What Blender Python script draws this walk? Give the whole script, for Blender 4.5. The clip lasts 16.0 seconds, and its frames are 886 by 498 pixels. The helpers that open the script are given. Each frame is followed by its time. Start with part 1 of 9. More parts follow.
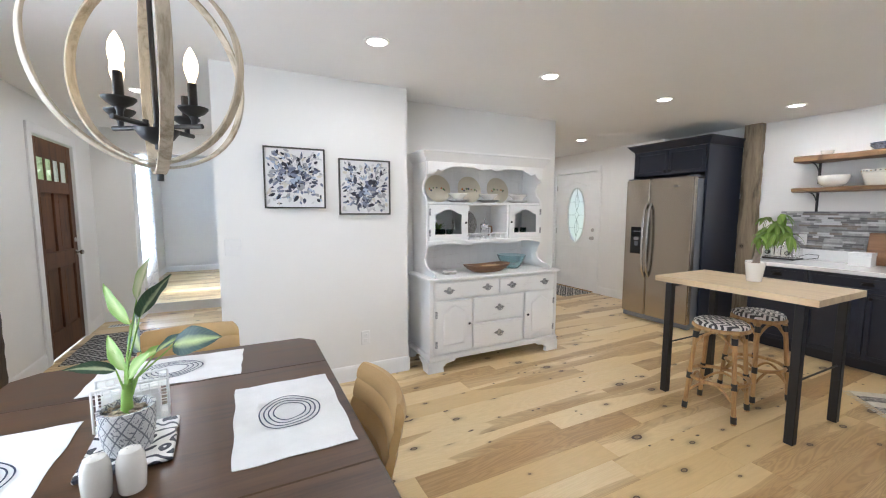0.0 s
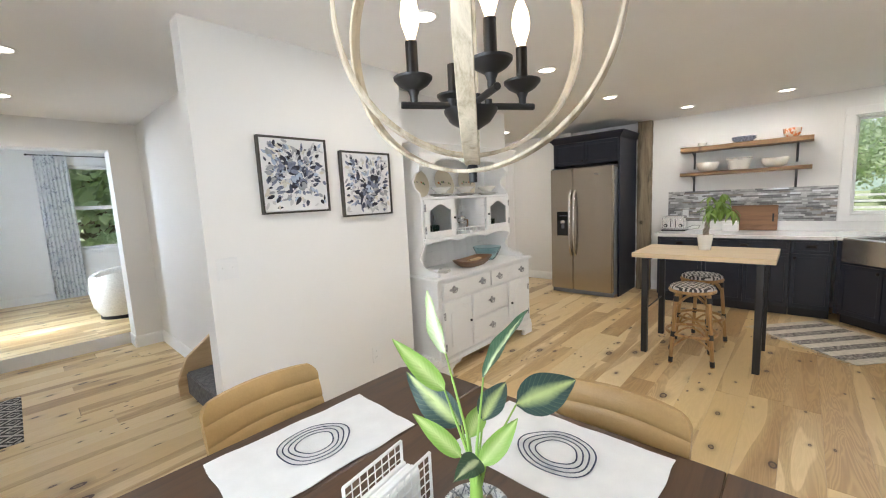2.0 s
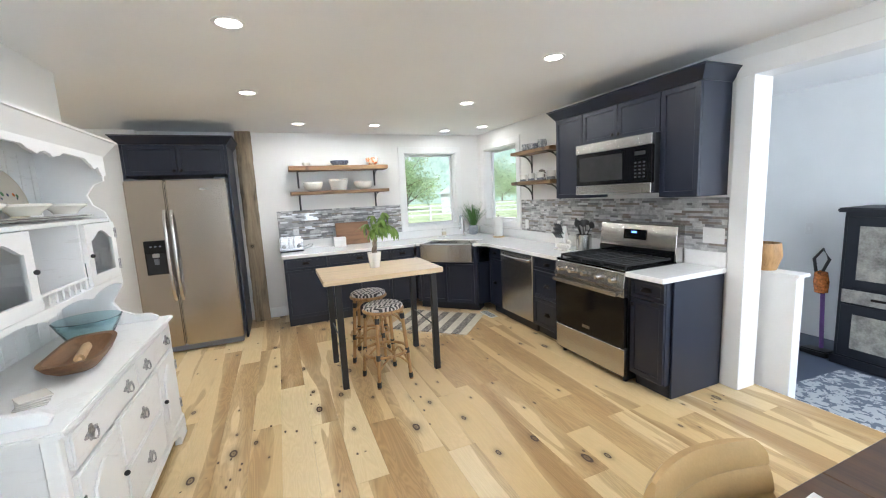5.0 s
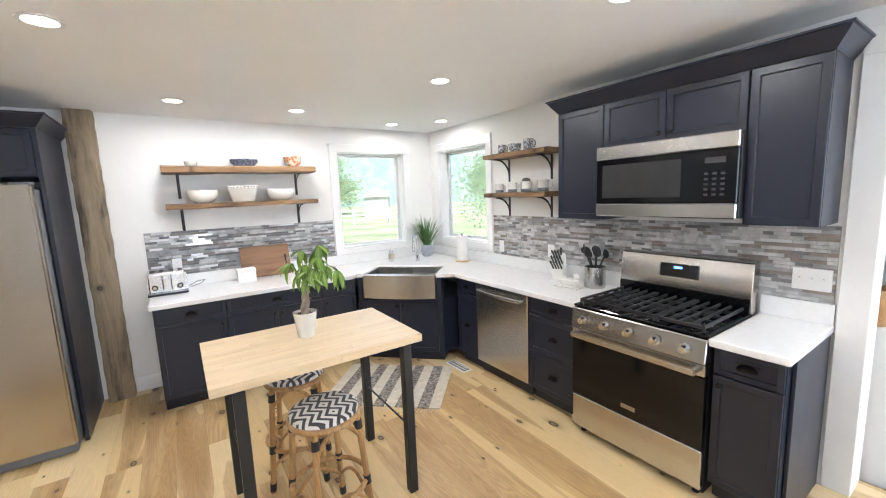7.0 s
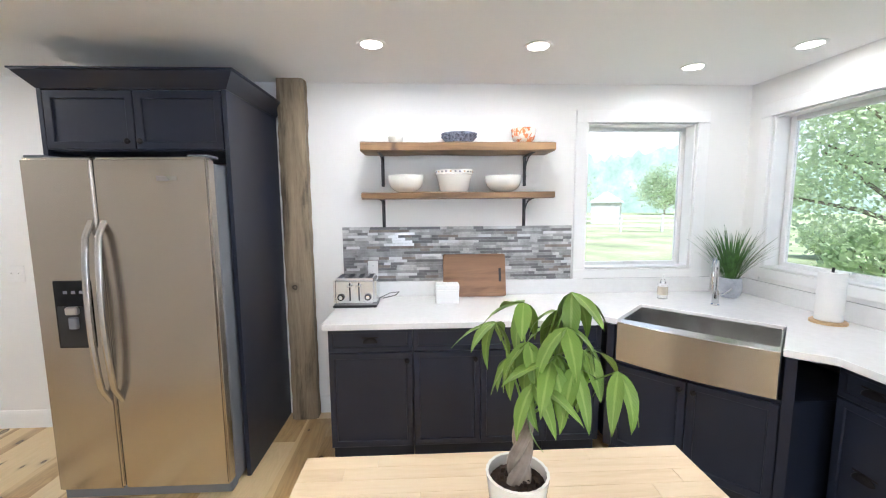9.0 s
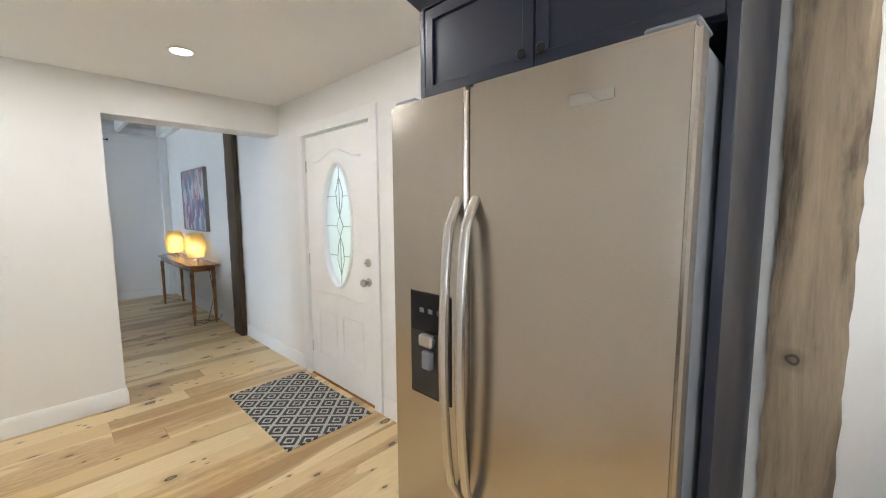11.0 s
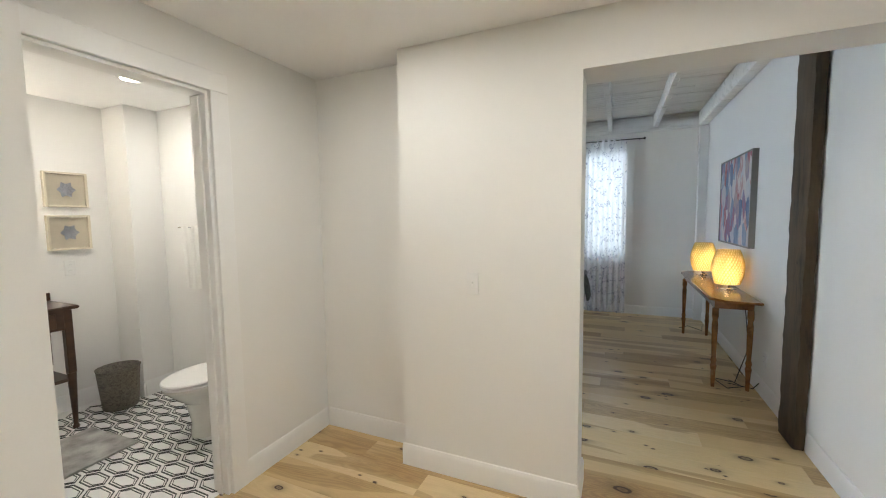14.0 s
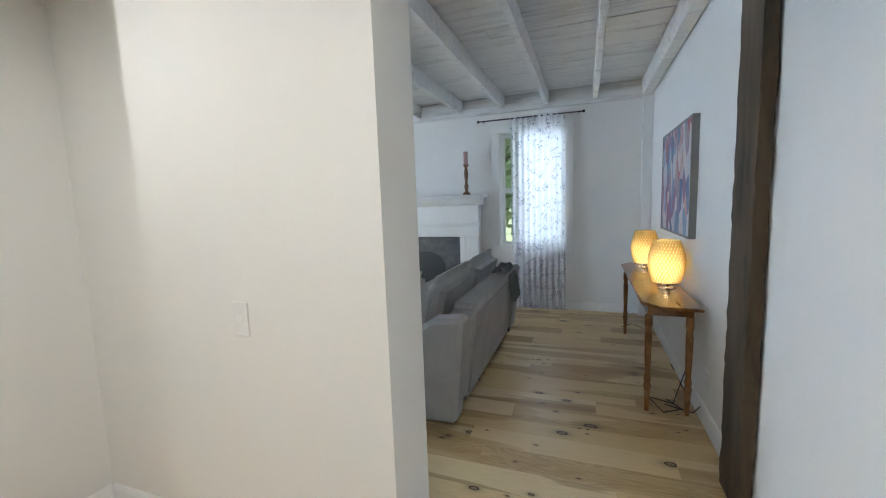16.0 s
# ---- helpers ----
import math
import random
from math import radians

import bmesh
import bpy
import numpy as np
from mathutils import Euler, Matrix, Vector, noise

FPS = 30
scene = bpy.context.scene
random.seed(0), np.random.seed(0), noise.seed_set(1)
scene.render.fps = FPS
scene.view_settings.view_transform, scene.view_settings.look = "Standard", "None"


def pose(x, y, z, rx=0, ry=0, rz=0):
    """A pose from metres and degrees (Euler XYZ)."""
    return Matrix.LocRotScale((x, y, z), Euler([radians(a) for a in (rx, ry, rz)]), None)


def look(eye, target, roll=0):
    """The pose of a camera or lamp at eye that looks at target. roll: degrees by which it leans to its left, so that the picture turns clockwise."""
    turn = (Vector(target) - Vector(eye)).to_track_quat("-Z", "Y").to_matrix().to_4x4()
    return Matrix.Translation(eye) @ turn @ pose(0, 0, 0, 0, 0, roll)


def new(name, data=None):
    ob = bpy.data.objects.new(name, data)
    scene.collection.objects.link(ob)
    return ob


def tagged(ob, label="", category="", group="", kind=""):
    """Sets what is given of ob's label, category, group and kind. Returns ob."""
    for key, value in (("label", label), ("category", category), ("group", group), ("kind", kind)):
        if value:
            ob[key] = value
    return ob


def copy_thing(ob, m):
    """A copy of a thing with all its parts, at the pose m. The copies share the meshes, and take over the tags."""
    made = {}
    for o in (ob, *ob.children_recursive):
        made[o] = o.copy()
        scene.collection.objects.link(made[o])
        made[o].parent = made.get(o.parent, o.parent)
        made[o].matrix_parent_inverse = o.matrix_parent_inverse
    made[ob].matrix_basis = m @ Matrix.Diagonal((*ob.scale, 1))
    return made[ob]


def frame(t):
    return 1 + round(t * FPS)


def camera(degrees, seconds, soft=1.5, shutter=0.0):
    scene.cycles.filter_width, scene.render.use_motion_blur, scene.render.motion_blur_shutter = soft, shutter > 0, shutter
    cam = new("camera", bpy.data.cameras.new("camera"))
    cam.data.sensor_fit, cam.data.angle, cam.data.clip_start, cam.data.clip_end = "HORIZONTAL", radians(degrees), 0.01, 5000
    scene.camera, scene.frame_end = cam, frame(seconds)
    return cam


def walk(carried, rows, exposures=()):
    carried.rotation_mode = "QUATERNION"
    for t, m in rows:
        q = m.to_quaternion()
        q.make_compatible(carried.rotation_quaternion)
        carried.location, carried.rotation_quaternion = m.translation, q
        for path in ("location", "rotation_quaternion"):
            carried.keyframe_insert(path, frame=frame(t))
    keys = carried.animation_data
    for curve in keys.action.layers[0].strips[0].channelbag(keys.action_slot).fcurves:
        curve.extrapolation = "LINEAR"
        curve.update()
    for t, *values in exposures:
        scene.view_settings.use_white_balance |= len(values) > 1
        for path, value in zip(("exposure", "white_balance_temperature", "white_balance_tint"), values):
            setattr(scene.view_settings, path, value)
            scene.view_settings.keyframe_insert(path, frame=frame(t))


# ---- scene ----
cam = camera(96.8, 16.0, soft=1.1)

PATH = [
    (0, (0.175, 0.098, 1.445), (1.071, 1.875, 1.250), 0.1),
    (0.5, (-0.118, 0.251, 1.395), (0.505, 2.141, 1.198), -0.9),
    (1, (-0.379, 0.473, 1.395), (0.183, 2.380, 1.183), -1.5),
    (1.5, (-0.611, 0.716, 1.463), (0.368, 2.444, 1.227), -2.2),
    (2, (-0.683, 0.989, 1.496), (0.779, 2.330, 1.247), -2.8),
    (2.5, (-0.655, 1.288, 1.501), (1.109, 2.200, 1.257), -2.9),
    (3, (-0.694, 1.532, 1.535), (1.219, 2.057, 1.280), -2.6),
    (3.5, (-0.599, 1.795, 1.542), (1.377, 1.964, 1.279), -2.3),
    (4, (-0.424, 2.068, 1.557), (1.552, 1.911, 1.288), -2.4),
    (4.5, (-0.285, 2.298, 1.567), (1.640, 1.826, 1.300), -2.7),
    (5, (-0.036, 2.401, 1.562), (1.797, 1.647, 1.288), -2.8),
    (5.2, (0.085, 2.409, 1.574), (1.876, 1.562, 1.301), -2.8),
    (7.3, (1.522, 2.105, 1.690), (3.167, 1.001, 1.413), -2.3),
    (7.5, (1.660, 2.063, 1.666), (3.338, 1.007, 1.402), -2.2),
    (8, (2.034, 1.835, 1.631), (3.847, 1.025, 1.385), -1.7),
    (8.5, (2.413, 1.776, 1.604), (4.344, 1.305, 1.380), -0.9),
    (9, (2.784, 1.805, 1.607), (4.769, 1.716, 1.381), -0.4),
    (9.5, (3.152, 1.900, 1.592), (5.116, 2.209, 1.376), -0.0),
    (10, (3.429, 2.140, 1.573), (5.294, 2.830, 1.356), 0.0),
    (10.2, (3.534, 2.248, 1.555), (5.334, 3.091, 1.338), -0.1),
    (12.3, (4.481, 3.540, 1.486), (4.987, 5.465, 1.294), -0.2),
    (12.5, (4.505, 3.672, 1.484), (4.842, 5.634, 1.294), -0.2),
    (13, (4.540, 4.009, 1.495), (4.433, 5.998, 1.314), -0.1),
    (13.5, (4.533, 4.289, 1.506), (4.016, 6.213, 1.332), -0.2),
    (14, (4.522, 4.493, 1.516), (3.714, 6.315, 1.355), -0.8),
    (14.5, (4.597, 4.696, 1.530), (3.626, 6.437, 1.370), -1.5),
    (15, (4.721, 4.944, 1.523), (3.726, 6.671, 1.349), -1.9),
    (15.5, (4.804, 5.201, 1.520), (3.946, 6.997, 1.326), -2.1),
    (16, (4.904, 5.531, 1.517), (4.219, 7.396, 1.287), -2.0),
]
walk(cam, [(t, look(eye, target, roll)) for t, eye, target, roll in PATH],
     exposures=[(0.0, 0.20, 5620, 12), (0.7, 0.18, 5620, 12), (1.5, 0.04, 6100, 11), (2.0, 0.10, 6050, 11), (3.0, 0.16, 5800, 10), (5.0, 0.46, 5550, 9), (7.5, 0.74, 5650, 12), (9.0, 0.66, 5500, 12), (10.2, 0.72, 5650, 11), (12.3, 0.68, 5750, 8), (13.5, 0.42, 6000, 8), (14.5, 0.50, 6000, 8), (16.0, 0.52, 5620, 8)])

# ---- world, sun and large lights ----
world = bpy.data.worlds.new("sky")
scene.world = world
world.use_nodes = True
wn = world.node_tree.nodes
sky = wn.new("ShaderNodeTexSky")
sky.sky_type = 'NISHITA'
sky.sun_disc = False
sky.sun_elevation = radians(59)
sky.dust_density, sky.ozone_density = 1.5, 0.8
sky.sun_rotation = radians(280)
world.node_tree.links.new(sky.outputs[0], wn["Background"].inputs[0])
wn["Background"].inputs[1].default_value = 0.15

sun_data = bpy.data.lights.new("sun", 'SUN')
sun_data.energy, sun_data.angle, sun_data.color = 5.0, radians(0.5), (1.0, 0.95, 0.87)
sun = new("sun", sun_data)
sun.matrix_world = look((-6, 0.8, 10), (0, 0, 0))


def window_light(name, at, towards, w, h, power, color=(0.93, 0.97, 1.0)):
    d = bpy.data.lights.new(name, 'AREA')
    d.shape, d.size, d.size_y, d.energy, d.color = 'RECTANGLE', w, h, power, color
    ob = new(name, d)
    ob.matrix_world = look(at, towards)
    return ob


window_light("skylight_dining_window", (-1.62, 1.68, 1.4), (5, 1.68, 1.0), 1.6, 1.6, 58)
window_light("skylight_living_west_window", (-1.62, 8.6, 1.5), (5, 8.6, 1.1), 1.2, 1.7, 225, (0.78, 0.89, 1.0))
window_light("skylight_living_north_window", (4.33, 11.13, 1.68), (4.33, 0, 1.2), 0.58, 1.5, 4.5, (0.84, 0.92, 1.0))
# No window is known here; opening and lamp are added to brighten the mudroom.
window_light("skylight_mudroom_window", (-1.72, -1.95, 1.5), (5, -2.2, 1.2), 1.2, 1.3, 75, (0.97, 0.985, 1.0))
# ---- materials ----
class Nodes:
    """A small builder round one node material."""
    def __init__(self, name):
        self.m = bpy.data.materials.new(name)
        self.m.use_nodes = True
        self.t = self.m.node_tree
        self.b = self.t.nodes["Principled BSDF"]
        self.geo = self.t.nodes.new("ShaderNodeNewGeometry")
        self.info = self.t.nodes.new("ShaderNodeObjectInfo")
        self.coord = self.t.nodes.new("ShaderNodeTexCoord")

    def n(self, kind, **inputs):
        nd = self.t.nodes.new(kind)
        for k, v in inputs.items():
            self.put(nd.inputs[k.replace("_", " ")], v)
        return nd

    def put(self, socket, v):
        if isinstance(v, bpy.types.NodeSocket):
            self.t.links.new(v, socket)
        else:
            socket.default_value = v

    def set(self, **inputs):
        for k, v in inputs.items():
            self.put(self.b.inputs[k.replace("_", " ")], v)
        return self

    def place(self, scale=(1, 1, 1), shift=0.0, local=False):
        mp = self.n("ShaderNodeMapping", Scale=scale)
        src = self.coord.outputs["Object"] if local else self.geo.outputs["Position"]
        if shift:
            r = self.math('MULTIPLY', self.info.outputs["Random"], shift)
            va = self.t.nodes.new("ShaderNodeVectorMath")
            va.operation = 'ADD'
            self.put(va.inputs[0], src)
            cb = self.n("ShaderNodeCombineXYZ", X=r, Y=r, Z=r)
            self.put(va.inputs[1], cb.outputs[0])
            src = va.outputs[0]
        self.put(mp.inputs["Vector"], src)
        return mp.outputs[0]

    def math(self, op, a, b=0.0, c=0.0, clamp=False):
        nd = self.t.nodes.new("ShaderNodeMath")
        nd.operation, nd.use_clamp = op, clamp
        self.put(nd.inputs[0], a)
        self.put(nd.inputs[1], b)
        self.put(nd.inputs[2], c)
        return nd.outputs[0]

    def noise(self, scale, vec=None, detail=4.0, rough=0.55, distortion=0.0):
        nd = self.n("ShaderNodeTexNoise", Scale=scale, Detail=detail, Roughness=rough, Distortion=distortion)
        self.put(nd.inputs["Vector"], vec if vec is not None else self.geo.outputs["Position"])
        return nd.outputs["Fac"]

    def voronoi(self, scale, vec=None, feature='F1', out="Distance", rand=1.0, dims='3D'):
        nd = self.t.nodes.new("ShaderNodeTexVoronoi")
        nd.voronoi_dimensions = dims
        nd.feature = feature
        nd.inputs["Scale"].default_value = scale
        nd.inputs["Randomness"].default_value = rand
        self.put(nd.inputs["Vector"], vec if vec is not None else self.geo.outputs["Position"])
        return nd.outputs[out]

    def ramp(self, fac, stops, mode='LINEAR'):
        nd = self.t.nodes.new("ShaderNodeValToRGB")
        nd.color_ramp.interpolation = mode
        e = nd.color_ramp.elements
        while len(e) < len(stops):
            e.new(0.5)
        for el, (p, c) in zip(e, stops):
            el.position = p
            el.color = (*c, 1) if len(c) == 3 else c
        self.put(nd.inputs[0], fac)
        return nd.outputs[0]

    def mix(self, fac, a, b, kind='MIX'):
        nd = self.t.nodes.new("ShaderNodeMix")
        nd.data_type, nd.blend_type = 'RGBA', kind
        self.put(nd.inputs[0], fac)
        for s, v in ((nd.inputs[6], a), (nd.inputs[7], b)):
            self.put(s, (*v, 1) if isinstance(v, tuple) and len(v) == 3 else v)
        return nd.outputs[2]

    def bump(self, height, strength=0.2, dist=0.01):
        nd = self.n("ShaderNodeBump", Height=height, Strength=strength, Distance=dist)
        self.put(self.b.inputs["Normal"], nd.outputs[0])
        return self


def paint(name, col, rough=0.5, var=0.04, scale=3.0, fine=180.0, bump=0.05, metal=0.0, coat=0.0):
    """Plain paint, plastic or metal with stains at one scale and grain at another."""
    k = Nodes(name)
    big = k.noise(scale, detail=3)
    small = k.noise(fine, detail=2)
    f = k.math('ADD', k.math('MULTIPLY', big, 0.75), k.math('MULTIPLY', small, 0.25))
    lo = tuple(max(0, c * (1 - var * 2)) for c in col)
    hi = tuple(min(1, c * (1 + var * 2)) for c in col)
    k.set(Base_Color=k.ramp(f, [(0.3, lo), (0.7, hi)]), Metallic=metal, Coat_Weight=coat)
    k.set(Roughness=k.math('ADD', rough - 0.06, k.math('MULTIPLY', big, 0.12)))
    k.bump(k.math('ADD', small, k.math('MULTIPLY', big, 0.5)), bump, 0.002)
    return k.m


def wood(name, dark, light, along='x', rough=0.45, grain=1.0, knots=0.0, bump=0.15, coat=0.0, local=False, shift=37.0, tone=0.0):
    """Boards: long grain along one axis, growth rings, knots, and a tone that changes from board to board."""
    k = Nodes(name)
    s = {'x': (0.9, 9, 9), 'y': (9, 0.9, 9), 'z': (9, 9, 0.9)}[along]
    v = k.place(tuple(a * grain for a in s), shift, local)
    rings = k.noise(1.1, v, 6, 0.6, 0.9)
    fine = k.noise(9.0, v, 3, 0.7)
    f = k.math('ADD', k.math('MULTIPLY', rings, 0.8), k.math('MULTIPLY', fine, 0.2))
    col = k.ramp(f, [(0.33, dark), (0.5, tuple((a + b * 2) / 3 for a, b in zip(dark, light))), (0.66, light)])
    if tone:
        r = k.ramp(k.info.outputs["Random"], [(0, (1 - tone, 1 - tone * 1.15, 1 - tone * 1.35)), (0.35, (1, 1, 1)), (1, (1 + tone * 0.3,) * 3)])
        col = k.mix(1.0, col, r, 'MULTIPLY')
    if knots:
        s2 = {'x': (1.15, 2.4, 1), 'y': (2.4, 1.15, 1), 'z': (2.4, 1, 1.15)}[along]
        vk = k.place(s2, shift * 1.7, local)
        warp = k.n("ShaderNodeTexNoise", Scale=6.0, Detail=2.0)
        k.put(warp.inputs["Vector"], vk)
        add = k.n("ShaderNodeVectorMath")
        add.operation = 'MULTIPLY_ADD'
        k.put(add.inputs[0], warp.outputs["Color"])
        k.put(add.inputs[1], (0.09, 0.09, 0.09))
        k.put(add.inputs[2], vk)
        d = k.voronoi(knots, add.outputs[0], dims='2D' if along != 'z' else '3D')
        d2 = k.voronoi(knots * 3.1, add.outputs[0], dims='2D' if along != 'z' else '3D')
        gate = k.math('GREATER_THAN', k.noise(1.7, vk, 1), 0.53)
        ring = k.ramp(d, [(0.0, (0.62,) * 3), (0.028, (0.55,) * 3), (0.04, (0.95,) * 3), (0.055, (0.35,) * 3), (0.12, (0,) * 3)])
        small = k.math('MULTIPLY', gate, k.ramp(d2, [(0.0, (0.95,) * 3), (0.05, (0.7,) * 3), (0.10, (0.12,) * 3), (0.2, (0,) * 3)]))
        ring = k.math('MAXIMUM', ring, small)
        col = k.mix(ring, col, (dark[0] * 0.28, dark[1] * 0.2, dark[2] * 0.16))
    k.set(Base_Color=col, Roughness=k.math('ADD', rough - 0.08, k.math('MULTIPLY', rings, 0.16)), Coat_Weight=coat, Coat_Roughness=0.15)
    k.bump(f, bump, 0.003)
    return k.m


def steel(name, col=(0.55, 0.55, 0.54), rough=0.3, along='x'):
    k = Nodes(name)
    s = {'x': (0.6, 300, 300), 'y': (300, 0.6, 300), 'z': (300, 300, 0.6)}[along]
    f = k.noise(1.0, k.place(s), 2)
    big = k.noise(1.3, detail=2)
    k.set(Base_Color=k.ramp(f, [(0.3, tuple(c * 0.99 for c in col)), (0.7, tuple(c * 1.01 for c in col))]), Metallic=1.0,
          Roughness=k.math('ADD', rough - 0.06, k.math('ADD', k.math('MULTIPLY', f, 0.03), k.math('MULTIPLY', big, 0.06))))
    k.bump(f, 0.003, 0.0002)
    return k.m


def glow(name, col, strength):
    k = Nodes(name)
    k.set(Base_Color=(*col, 1), Emission_Color=(*col, 1), Emission_Strength=strength)
    return k.m


M = {}
M["wall"] = paint("wall_paint", (0.815, 0.805, 0.78), 0.62, 0.012, 1.2, 240, 0.06)
M["ceil"] = paint("ceiling_paint", (0.90, 0.895, 0.885), 0.7, 0.012, 0.9, 160, 0.08)
M["trim"] = paint("trim_gloss_paint", (0.83, 0.825, 0.81), 0.35, 0.015, 4, 90, 0.04)


def pine_floor():
    """Wide boards: cream sapwood, brown heartwood bands with growth rings, ringed knots."""
    k = Nodes("knotty_pine_floor")
    v = k.place((1, 1, 1), 41.0)
    rnd = k.info.outputs["Random"]
    band = k.noise(1.0, k.place((0.42, 4.2, 1), 41.0), 2, 0.45, 0.5)
    heart = k.math('ADD', k.math('MULTIPLY', k.math('SUBTRACT', band, 0.5), 4.6), k.math('SUBTRACT', k.math('MULTIPLY', rnd, 1.05), 0.53))
    heart = k.ramp(heart, [(0.10, (0, 0, 0)), (0.135, (0.55, 0.55, 0.55)), (0.60, (0.95, 0.95, 0.95))])
    flow = k.noise(1.0, k.place((1.0, 9, 1), 41.0), 3, 0.5, 0.8)
    rings = k.math('SINE', k.math('MULTIPLY', flow, 95.0))
    fine = k.noise(1.0, k.place((7, 230, 1), 41.0), 3, 0.7)
    cream = k.ramp(k.math('FRACT', k.math('MULTIPLY', rnd, 7.31)), [(0.0, (0.66, 0.48, 0.225)), (0.5, (0.76, 0.59, 0.315)), (1.0, (0.80, 0.65, 0.385))])
    brown = k.ramp(k.math('FRACT', k.math('MULTIPLY', rnd, 3.77)), [(0.0, (0.38, 0.225, 0.082)), (0.6, (0.51, 0.335, 0.142)), (1.0, (0.60, 0.42, 0.20))])
    dark = k.mix(k.math('MULTIPLY', k.math('ADD', rings, 1.0), 0.20), brown, (0.20, 0.11, 0.042))
    col = k.mix(heart, k.mix(k.math('MULTIPLY', k.math('ADD', rings, 1.0), 0.075), cream, (0.48, 0.32, 0.14)), dark)
    col = k.mix(k.math('MULTIPLY', fine, 0.22), col, (0.40, 0.25, 0.10))
    stain = k.noise(1.6, v, 3)
    col = k.mix(k.math('MULTIPLY', k.math('GREATER_THAN', stain, 0.5), k.math('MULTIPLY', k.math('SUBTRACT', stain, 0.5), 0.3)), col, (0.42, 0.31, 0.20))
    # knots, some cells only, of varied size
    warp = k.n("ShaderNodeTexNoise", Scale=14.0, Detail=2.0)
    k.put(warp.inputs["Vector"], v)
    kv = k.n("ShaderNodeVectorMath")
    kv.operation = 'MULTIPLY_ADD'
    k.put(kv.inputs[0], warp.outputs["Color"])
    k.put(kv.inputs[1], (0.035, 0.035, 0.0))
    k.put(kv.inputs[2], k.place((1.6, 2.9, 1), 41.0))
    vor = k.t.nodes.new("ShaderNodeTexVoronoi")
    vor.voronoi_dimensions = '2D'
    vor.inputs["Scale"].default_value = 1.45
    k.put(vor.inputs["Vector"], kv.outputs[0])
    cell = k.n("ShaderNodeSeparateXYZ")
    k.put(cell.inputs[0], vor.outputs["Color"])
    size = k.math('ADD', 0.25, k.math('POWER', cell.outputs[0], 2.2))
    d = k.math('DIVIDE', vor.outputs["Distance"], size)
    knot = k.ramp(d, [(0.0, (0.95,) * 3), (0.014, (0.78,) * 3), (0.045, (0.66,) * 3), (0.058, (1.0,) * 3), (0.085, (1.0,) * 3), (0.098, (0.38,) * 3), (0.20, (0.10,) * 3), (0.34, (0,) * 3)])
    knot = k.math('MULTIPLY', knot, k.math('GREATER_THAN', cell.outputs[1], 0.22))
    pin = k.voronoi(4.4, kv.outputs[0], dims='2D')
    pins = k.math('MULTIPLY', k.ramp(pin, [(0.0, (1,) * 3), (0.07, (0.9,) * 3), (0.10, (0.2,) * 3), (0.17, (0,) * 3)]), k.math('GREATER_THAN', k.noise(2.3, v, 1), 0.67))
    col = k.mix(k.math('MAXIMUM', knot, pins), col, (0.062, 0.026, 0.010))
    k.set(Base_Color=col, Roughness=k.math('ADD', 0.27, k.math('MULTIPLY', stain, 0.14)), Coat_Weight=0.12, Coat_Roughness=0.2)
    k.bump(k.math('SUBTRACT', k.math('MULTIPLY', fine, 0.6), knot), 0.06, 0.002)
    return k.m


M["floor"] = pine_floor()
M["subfloor"] = paint("subfloor_dark", (0.16, 0.10, 0.05), 0.8)
M["navy"] = paint("navy_cabinet_paint", (0.0125, 0.016, 0.030), 0.34, 0.05, 5, 150, 0.03)
M["navy_dark"] = paint("toe_kick_navy", (0.012, 0.014, 0.022), 0.5)
M["quartz"] = paint("white_quartz", (0.80, 0.795, 0.78), 0.16, 0.015, 30, 400, 0.0, coat=0.2)
M["steel"] = steel("brushed_steel_horizontal", (0.56, 0.545, 0.52), 0.27, 'x')
M["steel_v"] = steel("brushed_steel_vertical", (0.47, 0.425, 0.37), 0.27, 'z')
M["steel_y"] = steel("brushed_steel_sink", (0.60, 0.585, 0.56), 0.28, 'y')
M["chrome"] = paint("chrome", (0.72, 0.72, 0.72), 0.08, 0.01, metal=1.0, bump=0.0)
M["nickel"] = paint("satin_nickel", (0.48, 0.46, 0.43), 0.28, 0.03, metal=1.0, bump=0.01)
M["black"] = paint("black_metal", (0.012, 0.012, 0.013), 0.42, 0.1, 9, 200, 0.05)
M["iron"] = paint("cast_iron", (0.014, 0.014, 0.014), 0.6, 0.15, 12, 260, 0.25)
M["bronze"] = paint("dark_bronze", (0.02, 0.017, 0.015), 0.35, 0.1, metal=0.6)
M["blackglass"] = paint("black_glass", (0.005, 0.005, 0.006), 0.12, 0.05, bump=0.0)
M["blackglass"].node_tree.nodes["Principled BSDF"].inputs["Specular IOR Level"].default_value = 0.35
M["keypad"] = paint("faint_keypad_print", (0.035, 0.035, 0.037), 0.4)
M["rubber"] = paint("grey_plastic", (0.16, 0.17, 0.19), 0.5)
M["barn_dark"] = wood("dark_barn_timber", (0.014, 0.009, 0.005), (0.095, 0.064, 0.036), 'z', 0.85, 1.3, 2.2, 1.0)
M["barn"] = wood("barn_timber", (0.055, 0.040, 0.025), (0.33, 0.26, 0.17), 'z', 0.8, 1.1, 2.2, 1.0)
M["shelf"] = wood("stained_shelf_x", (0.095, 0.050, 0.020), (0.29, 0.17, 0.075), 'x', 0.5, 1.1, 1.2, 0.25)
M["shelf_y"] = wood("stained_shelf_y", (0.095, 0.050, 0.020), (0.29, 0.17, 0.075), 'y', 0.5, 1.1, 1.2, 0.25)
